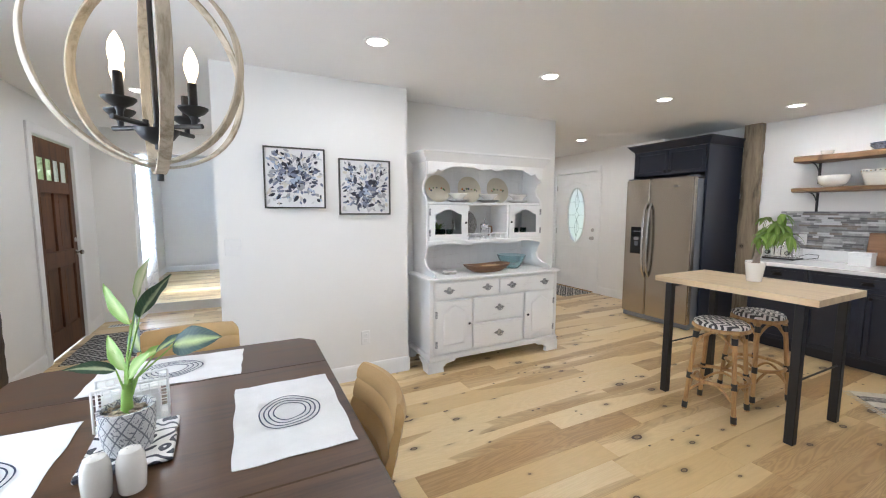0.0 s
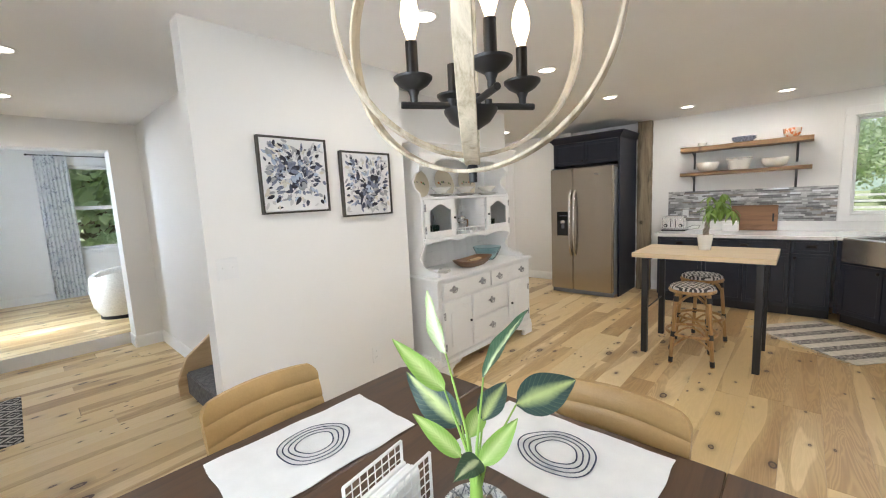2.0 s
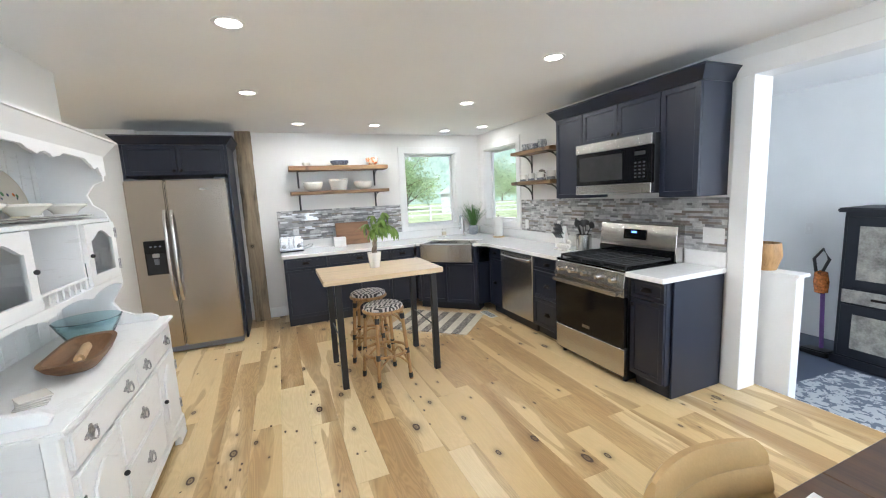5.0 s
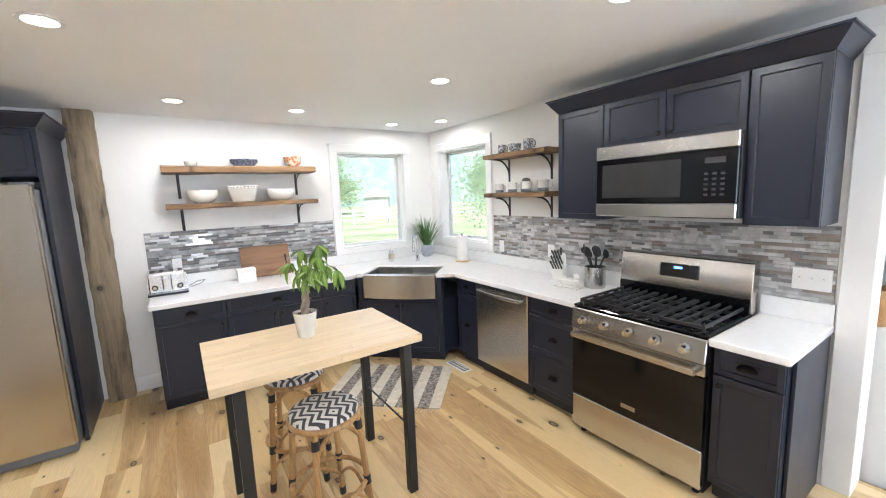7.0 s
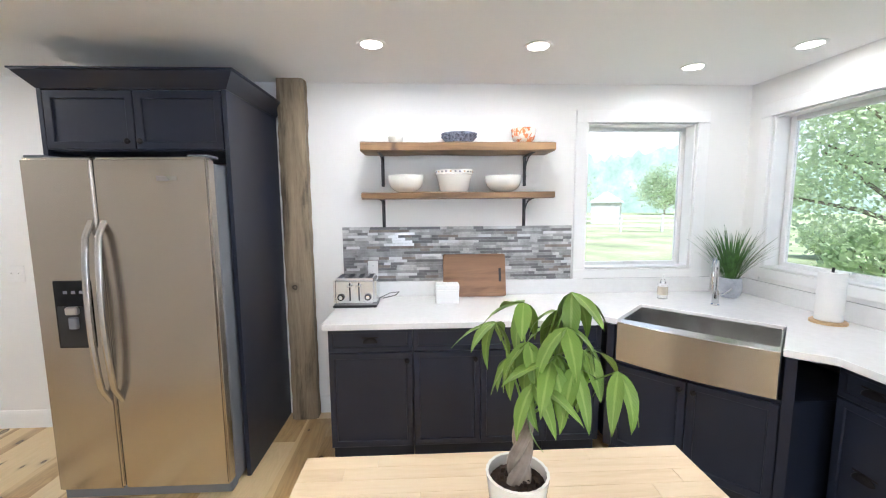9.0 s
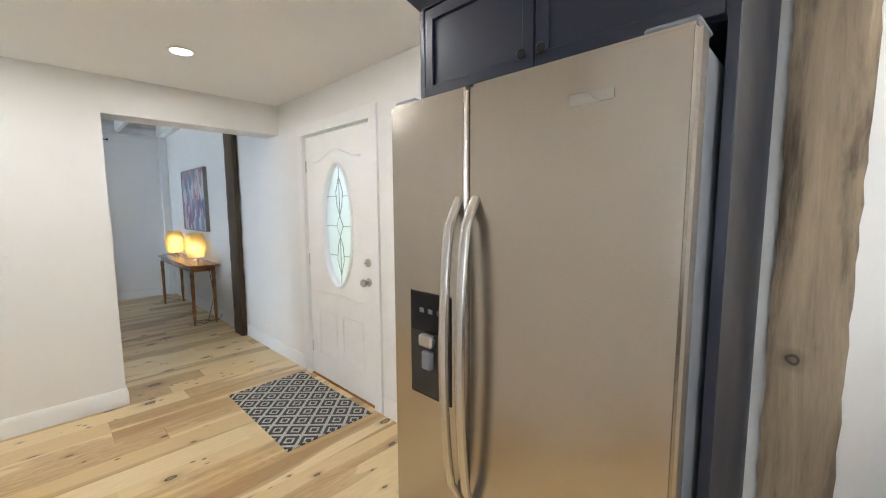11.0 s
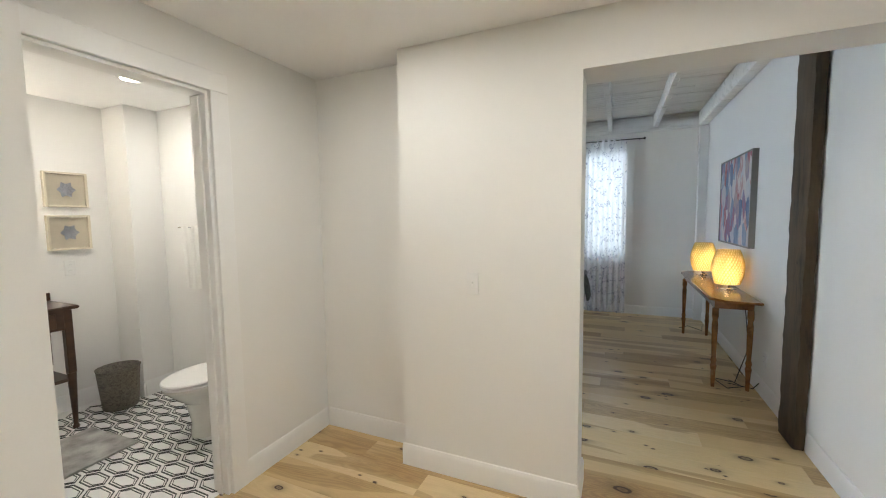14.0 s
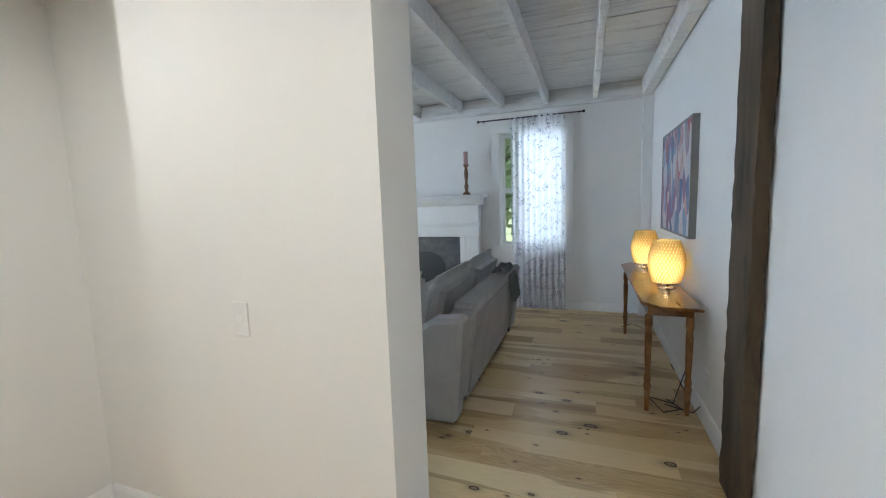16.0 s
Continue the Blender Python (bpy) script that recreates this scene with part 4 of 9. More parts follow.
outline = [(5.648, 2.418), (e0, 2.418), (e0, 0.76), sp(-0.02, 0.01), sp(0.055, 0.01), sp(0.055, 0.47), sp(SL - 0.055, 0.47), sp(SL - 0.055, 0.01), sp(SL + 0.02, 0.01), (4.30, f0 - 0.045), (2.888, f0 - 0.045), (2.888, -0.658), (5.648, -0.658)]
prism(ct, outline, 0.877, 0.915, 'z', 0.003)
solid("worktop", ct, M["quartz"], "white quartz L-shaped worktop with a cutout for the sink", "countertop")
prismed = prism(B(), [(1.735, f0), (2.056, f0), (2.056, -0.658), (1.735, -0.658)], 0.877, 0.915, 'z', 0.004)
solid("worktop", prismed, M["quartz"], "short white quartz worktop beside the range", "countertop")
for nm, a in (("e", (5.626, -0.635, 0.916, 5.647, 2.415, 1.03)), ("s", (2.888, -0.657, 0.916, 5.624, -0.636, 1.03)), ("s2", (1.737, -0.657, 0.916, 2.056, -0.636, 1.03))):
    solid("upstand", bx(*a, bev=0.002), M["quartz"], "low white quartz upstand behind the worktop", "countertop")

# dishwasher
dw = thing("dishwasher", along_south(4.03), "stainless steel dishwasher with a long bar handle", "dishwasher")
part("body", bx(0.004, 0.03, 0.10, 0.651, 0.57, 0.872), M["rubber"], dw)
part("door", bx(0.006, -0.004, 0.115, 0.649, 0.029, 0.868, bev=0.006), M["steel"], dw)
hb = B()
tube(hb, [(0.05, -0.006, 0.80), (0.06, -0.035, 0.80), (0.20, -0.048, 0.80), (0.327, -0.052, 0.80), (0.455, -0.048, 0.80), (0.595, -0.035, 0.80), (0.605, -0.006, 0.80)], 0.016, 10, rx=0.009)
part("handle", hb, M["steel"], dw)
part("kick_plate", bx(0.01, 0.06, 0.0, 0.645, 0.56, 0.10), M["black"], dw)

# gas range
rg = thing("gas_range", pose(2.884, 0, 0, 0, 0, 180), "stainless steel gas range with black oven door and five knobs", "range")
RW = 0.824
part("body", bx(0.003, 0.03, 0.03, RW - 0.003, 0.62, 0.905), M["black"], rg)
part("drawer", bx(0.006, -0.012, 0.06, RW - 0.006, 0.03, 0.285, bev=0.006), M["steel"], rg, "stainless storage drawer")
dr = part("oven_door", bx(0.006, -0.018, 0.295, RW - 0.006, 0.03, 0.70, bev=0.006), M["blackglass"], rg, "black glass oven door")
part("door_top", bx(0.006, -0.022, 0.702, RW - 0.006, 0.03, 0.765, bev=0.005), M["steel"], rg)
hb = B()
box(hb, 0.03, -0.075, 0.715, RW - 0.03, -0.055, 0.75, bev=0.007, seg=2)
for x in (0.05, RW - 0.05):
    box(hb, x - 0.012, -0.06, 0.72, x + 0.012, -0.02, 0.745, bev=0.003)
part("handle", hb, M["steel"], dr, "stainless bar handle")
part("badge", bx(RW / 2 - 0.045, -0.0195, 0.345, RW / 2 + 0.045, -0.0185, 0.372), M["nickel"], dr)
part("control_panel", prism(B(), [(-0.03, 0.772), (-0.012, 0.90), (0.03, 0.905), (0.03, 0.772)], 0.004, RW - 0.004, 'x', 0.004), M["steel"], rg)
for i in range(5):
    x = 0.10 + i * (RW - 0.20) / 4
    bm = B()
    cyl(bm, (x, -0.026, 0.838), (x, -0.036, 0.837), 0.027, 0.026, 20)
    cyl(bm, (x, -0.036, 0.837), (x, -0.066, 0.833), 0.022, 0.019, 20)
    box(bm, x - 0.004, -0.070, 0.815, x + 0.004, -0.05, 0.853, bev=0.002)
    part("knob", bm, M["chrome"], rg, "chrome burner knob")
part("cooktop", bx(0.004, -0.005, 0.906, RW - 0.004, 0.56, 0.922, bev=0.005), M["blackglass"], rg, "black enamel cooktop")
for gx in range(3):
    x0 = 0.03 + gx * (RW - 0.06) / 3
    x1 = x0 + (RW - 0.06) / 3 - 0.006
    bm = B()
    for y in (0.03, 0.53):
        box(bm, x0, y, 0.938, x1, y + 0.014, 0.956, bev=0.002)
    for i in range(5):
        x = x0 + (x1 - x0 - 0.012) * i / 4
        box(bm, x, 0.03, 0.940, x + 0.011, 0.544, 0.958, bev=0.002)
    for y in (0.16, 0.28, 0.40):
        box(bm, x0, y, 0.938, x1, y + 0.011, 0.953, bev=0.002)
    for x in (x0, x1 - 0.012):
        for y in (0.03, 0.53):
            box(bm, x, y, 0.922, x + 0.012, y + 0.012, 0.94)
    part("grate", bm, M["iron"], rg, "black cast iron grate")
for bxp, byp, r in ((0.16, 0.15, 0.05), (0.16, 0.42, 0.04), (RW / 2, 0.28, 0.055), (RW - 0.16, 0.15, 0.05), (RW - 0.16, 0.42, 0.04)):
    part("burner", lathe(B(), [(r, 0), (r, 0.008), (r * 0.8, 0.012), (r * 0.75, 0.017), (0, 0.018)], 20, (bxp, byp, 0.921)), M["iron"], rg, "black burner cap")
bp = part("backguard", prism(B(), [(0.555, 0.905), (0.535, 1.0), (0.555, 1.215), (0.575, 1.225), (0.64, 1.225), (0.64, 0.905)], 0.006, RW - 0.006, 'x', 0.004), M["steel"], rg)
part("riser", bx(0.008, 0.528, 0.923, RW - 0.008, 0.548, 1.01, bev=0.003), M["blackglass"], rg)
scr = part("display", bx(-0.12, -0.003, -0.045, 0.12, 0.003, 0.045, bev=0.002), M["blackglass"], bp, "black control display", at=pose(RW / 2, 0.541, 1.125, -5.5))
part("clock_digits", bx(-0.03, -0.0045, 0.012, 0.022, -0.0035, 0.026), glow("blue_digits", (0.12, 0.3, 1.0), 3), rg, at=pose(RW / 2, 0.541, 1.125, -5.5))
for x in (0.05, RW - 0.05):
    for y in (0.06, 0.56):
        part("foot", lathe(B(), [(0.02, 0), (0.02, 0.032), (0, 0.032)], 12, (x, y, 0)), M["black"], rg)

# wall cabinets
def wall_unit(x0, x1, z0, z1, doors, depth=0.325):
    e = thing("wall_cabinet", pose(x1, -0.33, 0, 0, 0, 180), "navy painted shaker wall cabinet", "cabinet", "wall cabinets")
    w = x1 - x0
    part("body", bx(0.001, 0.021, z0, w - 0.001, depth, z1, bev=0.001), M["navy"], e)
    dwid = w / len(doors)
    for i, hw in enumerate(doors):
        f = part("door", shaker(dwid - 0.006, z1 - z0 - 0.006), M["navy"], e, at=Matrix.Translation((i * dwid + 0.003, 0.020, z0 + 0.003)))
        if hw == 'l':
            knob(f, 0.03, 0.04, -0.02)
        elif hw == 'r':
            knob(f, dwid - 0.036, 0.04, -0.02)
    return e


wall_unit(2.902, 3.29, 1.46, 2.25, ['n'])
wall_unit(2.072, 2.90, 1.955, 2.25, ['r', 'l'])
wall_unit(1.76, 2.07, 1.46, 2.25, ['n'])


def crown(name, pts, z0, z1, flare):
    """A crown moulding swept along the front and sides of a cabinet run (open polyline, outward normal on its left)."""
    prof = [(0.0, 0.0), (0.006, 0.012), (0.006, 0.02), (0.35, 0.35), (0.75, 0.72), (0.86, 0.86), (1.0, 0.9), (1.0, 1.0), (-0.3, 1.0), (-0.3, 0.0)]
    t = bmesh.new()
    P = [Vector((*p, 0)) for p in pts]
    ds = [(b - a).normalized() for a, b in zip(P, P[1:])]
    ns = [Vector((-d.y, d.x, 0)) for d in ds]
    rings = []
    for i, p in enumerate(P):
        if i == 0:
            o = ns[0]
        elif i == len(P) - 1:
            o = ns[-1]
        else:
            o = ns[i - 1] + ns[i]
            o = o / max(0.2, o.dot(ns[i]))
        rings.append([t.verts.new(p + o * (u * flare) + Vector((0, 0, z0 + v * (z1 - z0)))) for u, v in prof])
    n = len(prof)
    for a, b in zip(rings, rings[1:]):
        for i in range(n):
            t.faces.new((a[i], a[(i + 1) % n], b[(i + 1) % n], b[i]))
    t.faces.new(rings[0])
    t.faces.new(rings[-1][::-1])
    bmesh.ops.recalc_face_normals(t, faces=t.faces)
    return join(B(), t)


solid("crown_moulding", crown("c", [(3.292, -0.655), (3.292, -0.33), (1.758, -0.33), (1.758, -0.655)][::-1], 2.251, 2.345, 0.065), M["navy"], "navy crown moulding along the wall cabinets", "moulding")

# microwave
mw = thing("microwave", pose(2.898, -0.262, 0.02, 0, 0, 180), "stainless steel over-range microwave with black glass door", "microwave")
MWW = 0.832
part("body", bx(0.002, 0.02, 1.475, MWW - 0.002, 0.395, 1.932, bev=0.003), M["black"], mw)
part("door", bx(0.004, -0.012, 1.56, MWW - 0.004, 0.02, 1.845, bev=0.004), M["blackglass"], mw, "black glass door")
part("top_band", bx(0.002, -0.02, 1.847, MWW - 0.002, 0.02, 1.932, bev=0.006), M["steel"], mw, "stainless top grille")
part("bottom_band", bx(0.002, -0.02, 1.475, MWW - 0.002, 0.02, 1.558, bev=0.006), M["steel"], mw, "stainless lower band")
part("window", bx(0.05, -0.0135, 1.595, 0.55, -0.0125, 1.81), paint("microwave_mesh", (0.03, 0.03, 0.03), 0.25, 0.1, 8, 300, 0.2), mw, "grey mesh window")
for r in range(5):
    for c in range(3):
        part("key", bx(0.67 + c * 0.04, -0.0135, 1.60 + r * 0.028, 0.69 + c * 0.04, -0.0125, 1.612 + r * 0.028), M["keypad"], mw)
part("display", bx(0.67, -0.0135, 1.775, 0.77, -0.0125, 1.805), M["keypad"], mw)

# fridge in its enclosure
fr = thing("refrigerator", pose(4.755, 3.807, 0, 0, 0, -90), "stainless steel side-by-side refrigerator with ice dispenser", "refrigerator")
FW = 0.915
part("body", bx(0.006, 0.075, 0.03, FW - 0.006, 0.80, 1.825, bev=0.006), M["rubber"], fr, "grey cabinet body")
part("freezer_door", bx(0.003, 0.0, 0.075, 0.347, 0.072, 1.85, bev=0.012, seg=3), M["steel_v"], fr)
part("fridge_door", bx(0.353, 0.0, 0.075, FW - 0.003, 0.072, 1.85, bev=0.012, seg=3), M["steel_v"], fr)
for x in (0.318, 0.382):
    pts = []
    for i in range(13):
        u = i / 12
        pts.append((x, -0.012 - 0.055 * math.sin(math.pi * min(1, max(0, u))) ** 0.5, 0.585 + 0.95 * u))
    pts = [(x, 0.004, 0.585)] + pts[1:-1] + [(x, 0.004, 1.535)]
    part("handle", tube(B(), pts, 0.012, 10, rx=0.017), M["steel"], fr, "long curved steel handle")
dp = part("dispenser", bx(0.098, -0.004, 0.875, 0.293, 0.012, 1.235, bev=0.006), M["blackglass"], fr, "black water and ice dispenser")
part("recess", bx(0.112, -0.006, 0.887, 0.279, -0.0045, 1.10), M["black"], dp)
part("paddle", bx(0.18, -0.03, 0.985, 0.22, -0.007, 1.045, bev=0.004), M["rubber"], dp)
part("spout", bx(0.17, -0.035, 1.06, 0.23, -0.007, 1.10, bev=0.006), M["nickel"], dp)
for i in range(3):
    part("icon", bx(0.15 + i * 0.04, -0.0055, 1.165, 0.17 + i * 0.04, -0.0045, 1.18), M["rubber"], dp)
part("badge", bx(0.66, -0.002, 1.735, 0.76, 0.001, 1.758), M["nickel"], fr)
part("kick_grille", bx(0.01, 0.03, 0.012, FW - 0.01, 0.10, 0.068, bev=0.004), M["rubber"], fr)
for x in (0.06, FW - 0.06):
    part("foot", lathe(B(), [(0.025, 0), (0.025, 0.03), (0, 0.03)], 12, (x, 0.12, 0)), M["black"], fr)
    part("hinge_cap", bx(x - 0.05, 0.02, 1.851, x + 0.05, 0.13, 1.865, bev=0.005), M["rubber"], fr)

fe = thing("fridge_surround", pose(0, 0, 0), "navy painted refrigerator surround with overhead cabinet", "cabinet")
part("side_panel", bx(4.93, 2.862, 0.0, 5.645, 2.886, 2.225, bev=0.002), M["navy"], fe)
part("side_panel", bx(4.93, 3.812, 0.0, 5.645, 3.836, 2.225, bev=0.002), M["navy"], fe)
ob = part("overhead_cabinet", bx(4.95, 2.888, 1.905, 5.645, 3.81, 2.225, bev=0.002), M["navy"], fe)
for i, x in enumerate((0.0, 0.461)):
    f = part("door", shaker(0.455, 0.305), M["navy"], fe, at=pose(4.949, 3.808 - x, 1.912, 0, 0, -90))
    knob(f, 0.425 if i == 0 else 0.03, 0.04, -0.02)
solid("crown_moulding", crown("c", [(5.645, 2.86), (4.93, 2.86), (4.93, 3.838), (5.645, 3.838)], 2.226, 2.315, 0.07), M["navy"], "navy crown moulding on the refrigerator surround", "moulding")
place_kitchen(STANDING)

# ---- dining room ----
TZ = 0.76
tb = thing("dining_table", pose(0, 0, 0), "dark brown stained wooden dining table with clipped corners", "table")
xa, xb, ya, yb, cc = -0.69, 0.485, 0.58, 2.29, 0.07
ys = [ya, 1.10, 1.90, yb]
for i in range(3):
    y0, y1 = ys[i] + (0.001 if i else 0), ys[i + 1] - (0.001 if i < 2 else 0)
    o = [(xa, y0), (xb, y0), (xb, y1), (xa, y1)]
    if i == 0:
        o = [(xa, y0 + cc), (xa + cc, y0), (xb - cc, y0), (xb, y0 + cc), (xb, y1), (xa, y1)]
    if i == 2:
        o = [(xa, y0), (xb, y0), (xb, y1 - cc), (xb - cc, y1), (xa + cc, y1), (xa, y1 - cc)]
    part("leaf" if i == 1 else "tabletop", prism(B(), o, TZ - 0.032, TZ, 'z', 0.003), M["walnut"], tb)
part("apron", bx(xa + 0.10, ya + 0.10, TZ - 0.115, xb - 0.10, yb - 0.10, TZ - 0.033, bev=0.002), M["walnut"], tb)
for x in (xa + 0.10, xb - 0.16):
    for y in (ya + 0.10, yb - 0.16):
        bm = B()
        for z0, z1, w0, w1 in ((0.0, 0.645, 0.018, 0.03), (0.645, TZ - 0.033, 0.03, 0.03)):
            cyl(bm, (x + 0.03, y + 0.03, z0), (x + 0.03, y + 0.03, z1), w0 * 1.38, w1 * 1.38, 4)
        part("leg", bm, M["walnut"], tb)


def dining_chair(m, label):
    """Local: seat centre at origin, back towards +y."""
    e = thing("dining_chair", m, label, "chair", "chairs round the table")
    part("seat", bx(-0.22, -0.22, 0.41, 0.22, 0.19, 0.47, bev=0.022, seg=3), M["leather"], e)
    t = bmesh.new()
    nx, nz = 14, 40
    front, rear = [], []
    for j in range(nz + 1):
        v = j / nz
        z = 0.47 + 0.365 * v
        groove = 0.006 * (abs(math.sin(math.pi * (v * 5.0))) ** 0.35)
        rf, rr = [], []
        for i in range(nx + 1):
            u = 2 * i / nx - 1
            half = 0.225 - 0.03 * max(0, v - 0.86) ** 2 / 0.02
            y = 0.205 - 0.045 * u * u + 0.085 * v
            th = 0.024 * (1 - 0.5 * max(0, v - 0.9) / 0.1) * (1 - 0.45 * abs(u) ** 8)
            rf.append(t.verts.new((u * half, y - groove - th * 0.5, z)))
            rr.append(t.verts.new((u * half, y + groove * 0.9 + th, z)))
        front.append(rf)
        rear.append(rr)
    for g, flip in ((front, 0), (rear, 1)):
        for j in range(nz):
            for i in range(nx):
                t.faces.new((g[j][i], g[j][i + 1], g[j + 1][i + 1], g[j + 1][i]))
    for j in range(nz):
        for i in (0, nx):
            t.faces.new((front[j][i], front[j + 1][i], rear[j + 1][i], rear[j][i]))
    for i in range(nx):
        for j in (0, nz):
            t.faces.new((front[j][i], front[j][i + 1], rear[j][i + 1], rear[j][i]))
    bmesh.ops.recalc_face_normals(t, faces=t.faces)
    back = join(B(), t)
    part("backrest", back, M["leather"], e, "channel-stitched tan leather back")
    for x in (-0.18, 0.18):
        part("leg", tube(B(), [(x * 1.1, -0.21, 0), (x, -0.18, 0.41)], 0.012), M["black"], e, "thin black metal leg")
        part("leg", tube(B(), [(x * 1.1, 0.25, 0), (x, 0.19, 0.42), (x, 0.215, 0.55)], 0.012), M["black"], e, "thin black metal leg")
    return e


dining_chair(pose(0.34, 1.42, 0, 0, 0, -90), "tan leather dining chair tucked under the table")
dining_chair(pose(-0.09, 2.255, 0, 0, 0, 3), "tan leather dining chair at the table's end")
dining_chair(pose(-0.56, 1.50, 0, 0, 0, 84), "tan leather dining chair beside the window")


def placemat(m, w, h):
    e = thing("placemat", m, "white cotton placemat printed with navy rings", "placemat", "placemats")
    t = bmesh.new()
    nx, ny = 22, 14
    rng = random.Random(int(w * 1000))
    vs = [[t.verts.new(((i / nx - 0.5) * w + 0.002 * math.sin(j), (j / ny - 0.5) * h + 0.0025 * math.sin(i * 0.7), 0.003 + 0.002 * noise.noise((i * 0.35, j * 0.35, w * 9)))) for j in range(ny + 1)] for i in range(nx + 1)]
    for i in range(nx):
        for j in range(ny):
            t.faces.new((vs[i][j], vs[i + 1][j], vs[i + 1][j + 1], vs[i][j + 1]))
    bmesh.ops.recalc_face_normals(t, faces=t.faces)
    bmesh.ops.solidify(t, geom=t.faces[:], thickness=-0.002)
    part("cloth", join(B(), t), M["linen"], e)
    for r, ph in ((0.052, 0.0), (0.068, 0.25), (0.083, 0.5), (0.098, 0.8)):
        pts = []
        for i in range(49):
            a = 2 * math.pi * i / 48
            q = r * (1 + 0.035 * math.sin(3 * a + ph) + 0.018 * math.sin(5 * a + ph * 2))
            x, y = q * 1.12 * math.cos(a), q * 0.98 * math.sin(a)
            pts.append((x, y, 0.0068))
        part("printed_ring", tube(B(), pts, 0.0008, 6, rx=0.0022), M["ink"], e, "navy printed ring")
    return e


placemat(pose(0.285, 1.475, TZ, 0, 0, 90), 0.53, 0.335)
placemat(pose(-0.13, 2.075, TZ, 0, 0, -2), 0.54, 0.325)
placemat(pose(-0.48, 1.43, TZ, 0, 0, 91), 0.55, 0.335)

# tile tray, potted plant, napkin holder, shakers
tr = thing("tile_tray", pose(-0.138, 1.455, TZ, 0, 0, 3), "black and white patterned ceramic tile trivet", "trivet")
part("tile", bx(-0.105, -0.125, 0.004, 0.105, 0.125, 0.018, bev=0.003), M["traytile"], tr)
for x in (-0.085, 0.085):
    for y in (-0.105, 0.105):
        part("foot", lathe(B(), [(0.008, 0), (0.008, 0.004), (0, 0.004)], 10, (x, y, 0)), M["rubber"], tr)


def leaf(L, W, bend, fold=0.25, n=12, base=0.0):
    """A leaf along +x from the origin, with its length and width as UV."""
    t = bmesh.new()
    uvl = t.loops.layers.uv.new("UVMap")
    rows = []
    for i in range(n + 1):
        u = i / n
        w = W * 0.5 * (math.sin(math.pi * min(1, u ** 0.8)) ** 0.85) * (1 - 0.25 * u) + 0.0008
        ca = bend * u
        x = L * (math.sin(ca) / bend if abs(bend) > 1e-3 else u)
        z = -L * ((1 - math.cos(ca)) / bend if abs(bend) > 1e-3 else 0)
        row = []
        for j in range(5):
            v = (j - 2) / 2
            wav = 0.03 * W * math.sin(u * 14 + j * 2)
            row.append((t.verts.new((x, v * w, z + abs(v) * w * fold + wav)), (0.5 + v / 2, u)))
        rows.append(row)
    for a, b in zip(rows, rows[1:]):
        for j in range(4):
            q = (a[j], b[j], b[j + 1], a[j + 1])
            f = t.faces.new([v for v, _ in q])
            for l, (_, c) in zip(f.loops, q):
                l[uvl].uv = c
    return t


pl = thing("artificial_hosta_plant", pose(-0.14, 1.432, TZ + 0.018), "artificial variegated hosta in a diamond patterned grey pot", "potted plant")
part("pot", lathe(B(), [(0.0, 0.0), (0.050, 0.0), (0.054, 0.004), (0.064, 0.06), (0.066, 0.112), (0.066, 0.122), (0.058, 0.122), (0.056, 0.105), (0.0, 0.104)], 36), M["potpattern"], pl)
rng = random.Random(4)
peb = B()
for i in range(70):
    a, r = rng.uniform(0, 6.28), 0.053 * math.sqrt(rng.random())
    t = bmesh.new()
    bmesh.ops.create_icosphere(t, subdivisions=1, radius=rng.uniform(0.005, 0.009))
    join(peb, t, Matrix.Translation((r * math.cos(a), r * math.sin(a), 0.106 + rng.uniform(0, 0.006))) @ Matrix.Diagonal((1, 0.8, 0.6, 1)))
tagged(part("pebbles", peb, paint("pebbles", (0.38, 0.31, 0.23), 0.6, 0.35, 60, 200), pl), kind="stuff")
part("sheath", tube(B(), [(0, 0, 0.10), (0.002, 0.0, 0.15), (0.004, 0.003, 0.185)], [0.015, 0.013, 0.010], 14), M["lime"], pl, "pale bundled leaf stalks")
# kind, leaf base, leaf tip, width, curl, the way its face looks
HOSTA = [("cream_leaf", (0.023, 0.083, 0.405), (0.050, 0.152, 0.520), 0.060, 0.2, (-0.95, 0.25, 0.1)), ("green", (0.043, 0.004, 0.368), (0.128, -0.046, 0.488), 0.070, 0.2, (-0.65, 0.55, 0.55)),
         ("hosta", (0.120, -0.020, 0.285), (0.243, -0.092, 0.312), 0.092, 0.3, (-0.40, -0.70, 0.60)), ("lime", (0.006, 0.075, 0.335), (-0.064, 0.141, 0.448), 0.045, 0.35, (-0.7, -0.3, 0.6)),
         ("hosta", (0.030, 0.055, 0.255), (0.002, 0.180, 0.345), 0.078, 0.4, (-0.85, -0.30, 0.4)), ("hosta", (0.070, 0.030, 0.255), (0.165, 0.035, 0.300), 0.064, 0.5, (-0.5, -0.2, 0.8)),
         ("lime", (0.012, -0.005, 0.205), (0.075, -0.050, 0.285), 0.046, 0.4, (-0.6, -0.6, 0.4)), ("lime", (-0.005, 0.030, 0.215), (-0.055, 0.105, 0.300), 0.040, 0.4, (-0.5, -0.6, 0.6)),
         ("green", (-0.012, -0.020, 0.235), (-0.110, -0.045, 0.262), 0.048, 0.5, (0.1, -0.5, 0.85)), ("lime", (0.030, 0.035, 0.235), (0.110, 0.055, 0.268), 0.046, 0.5, (-0.3, -0.3, 0.9))]
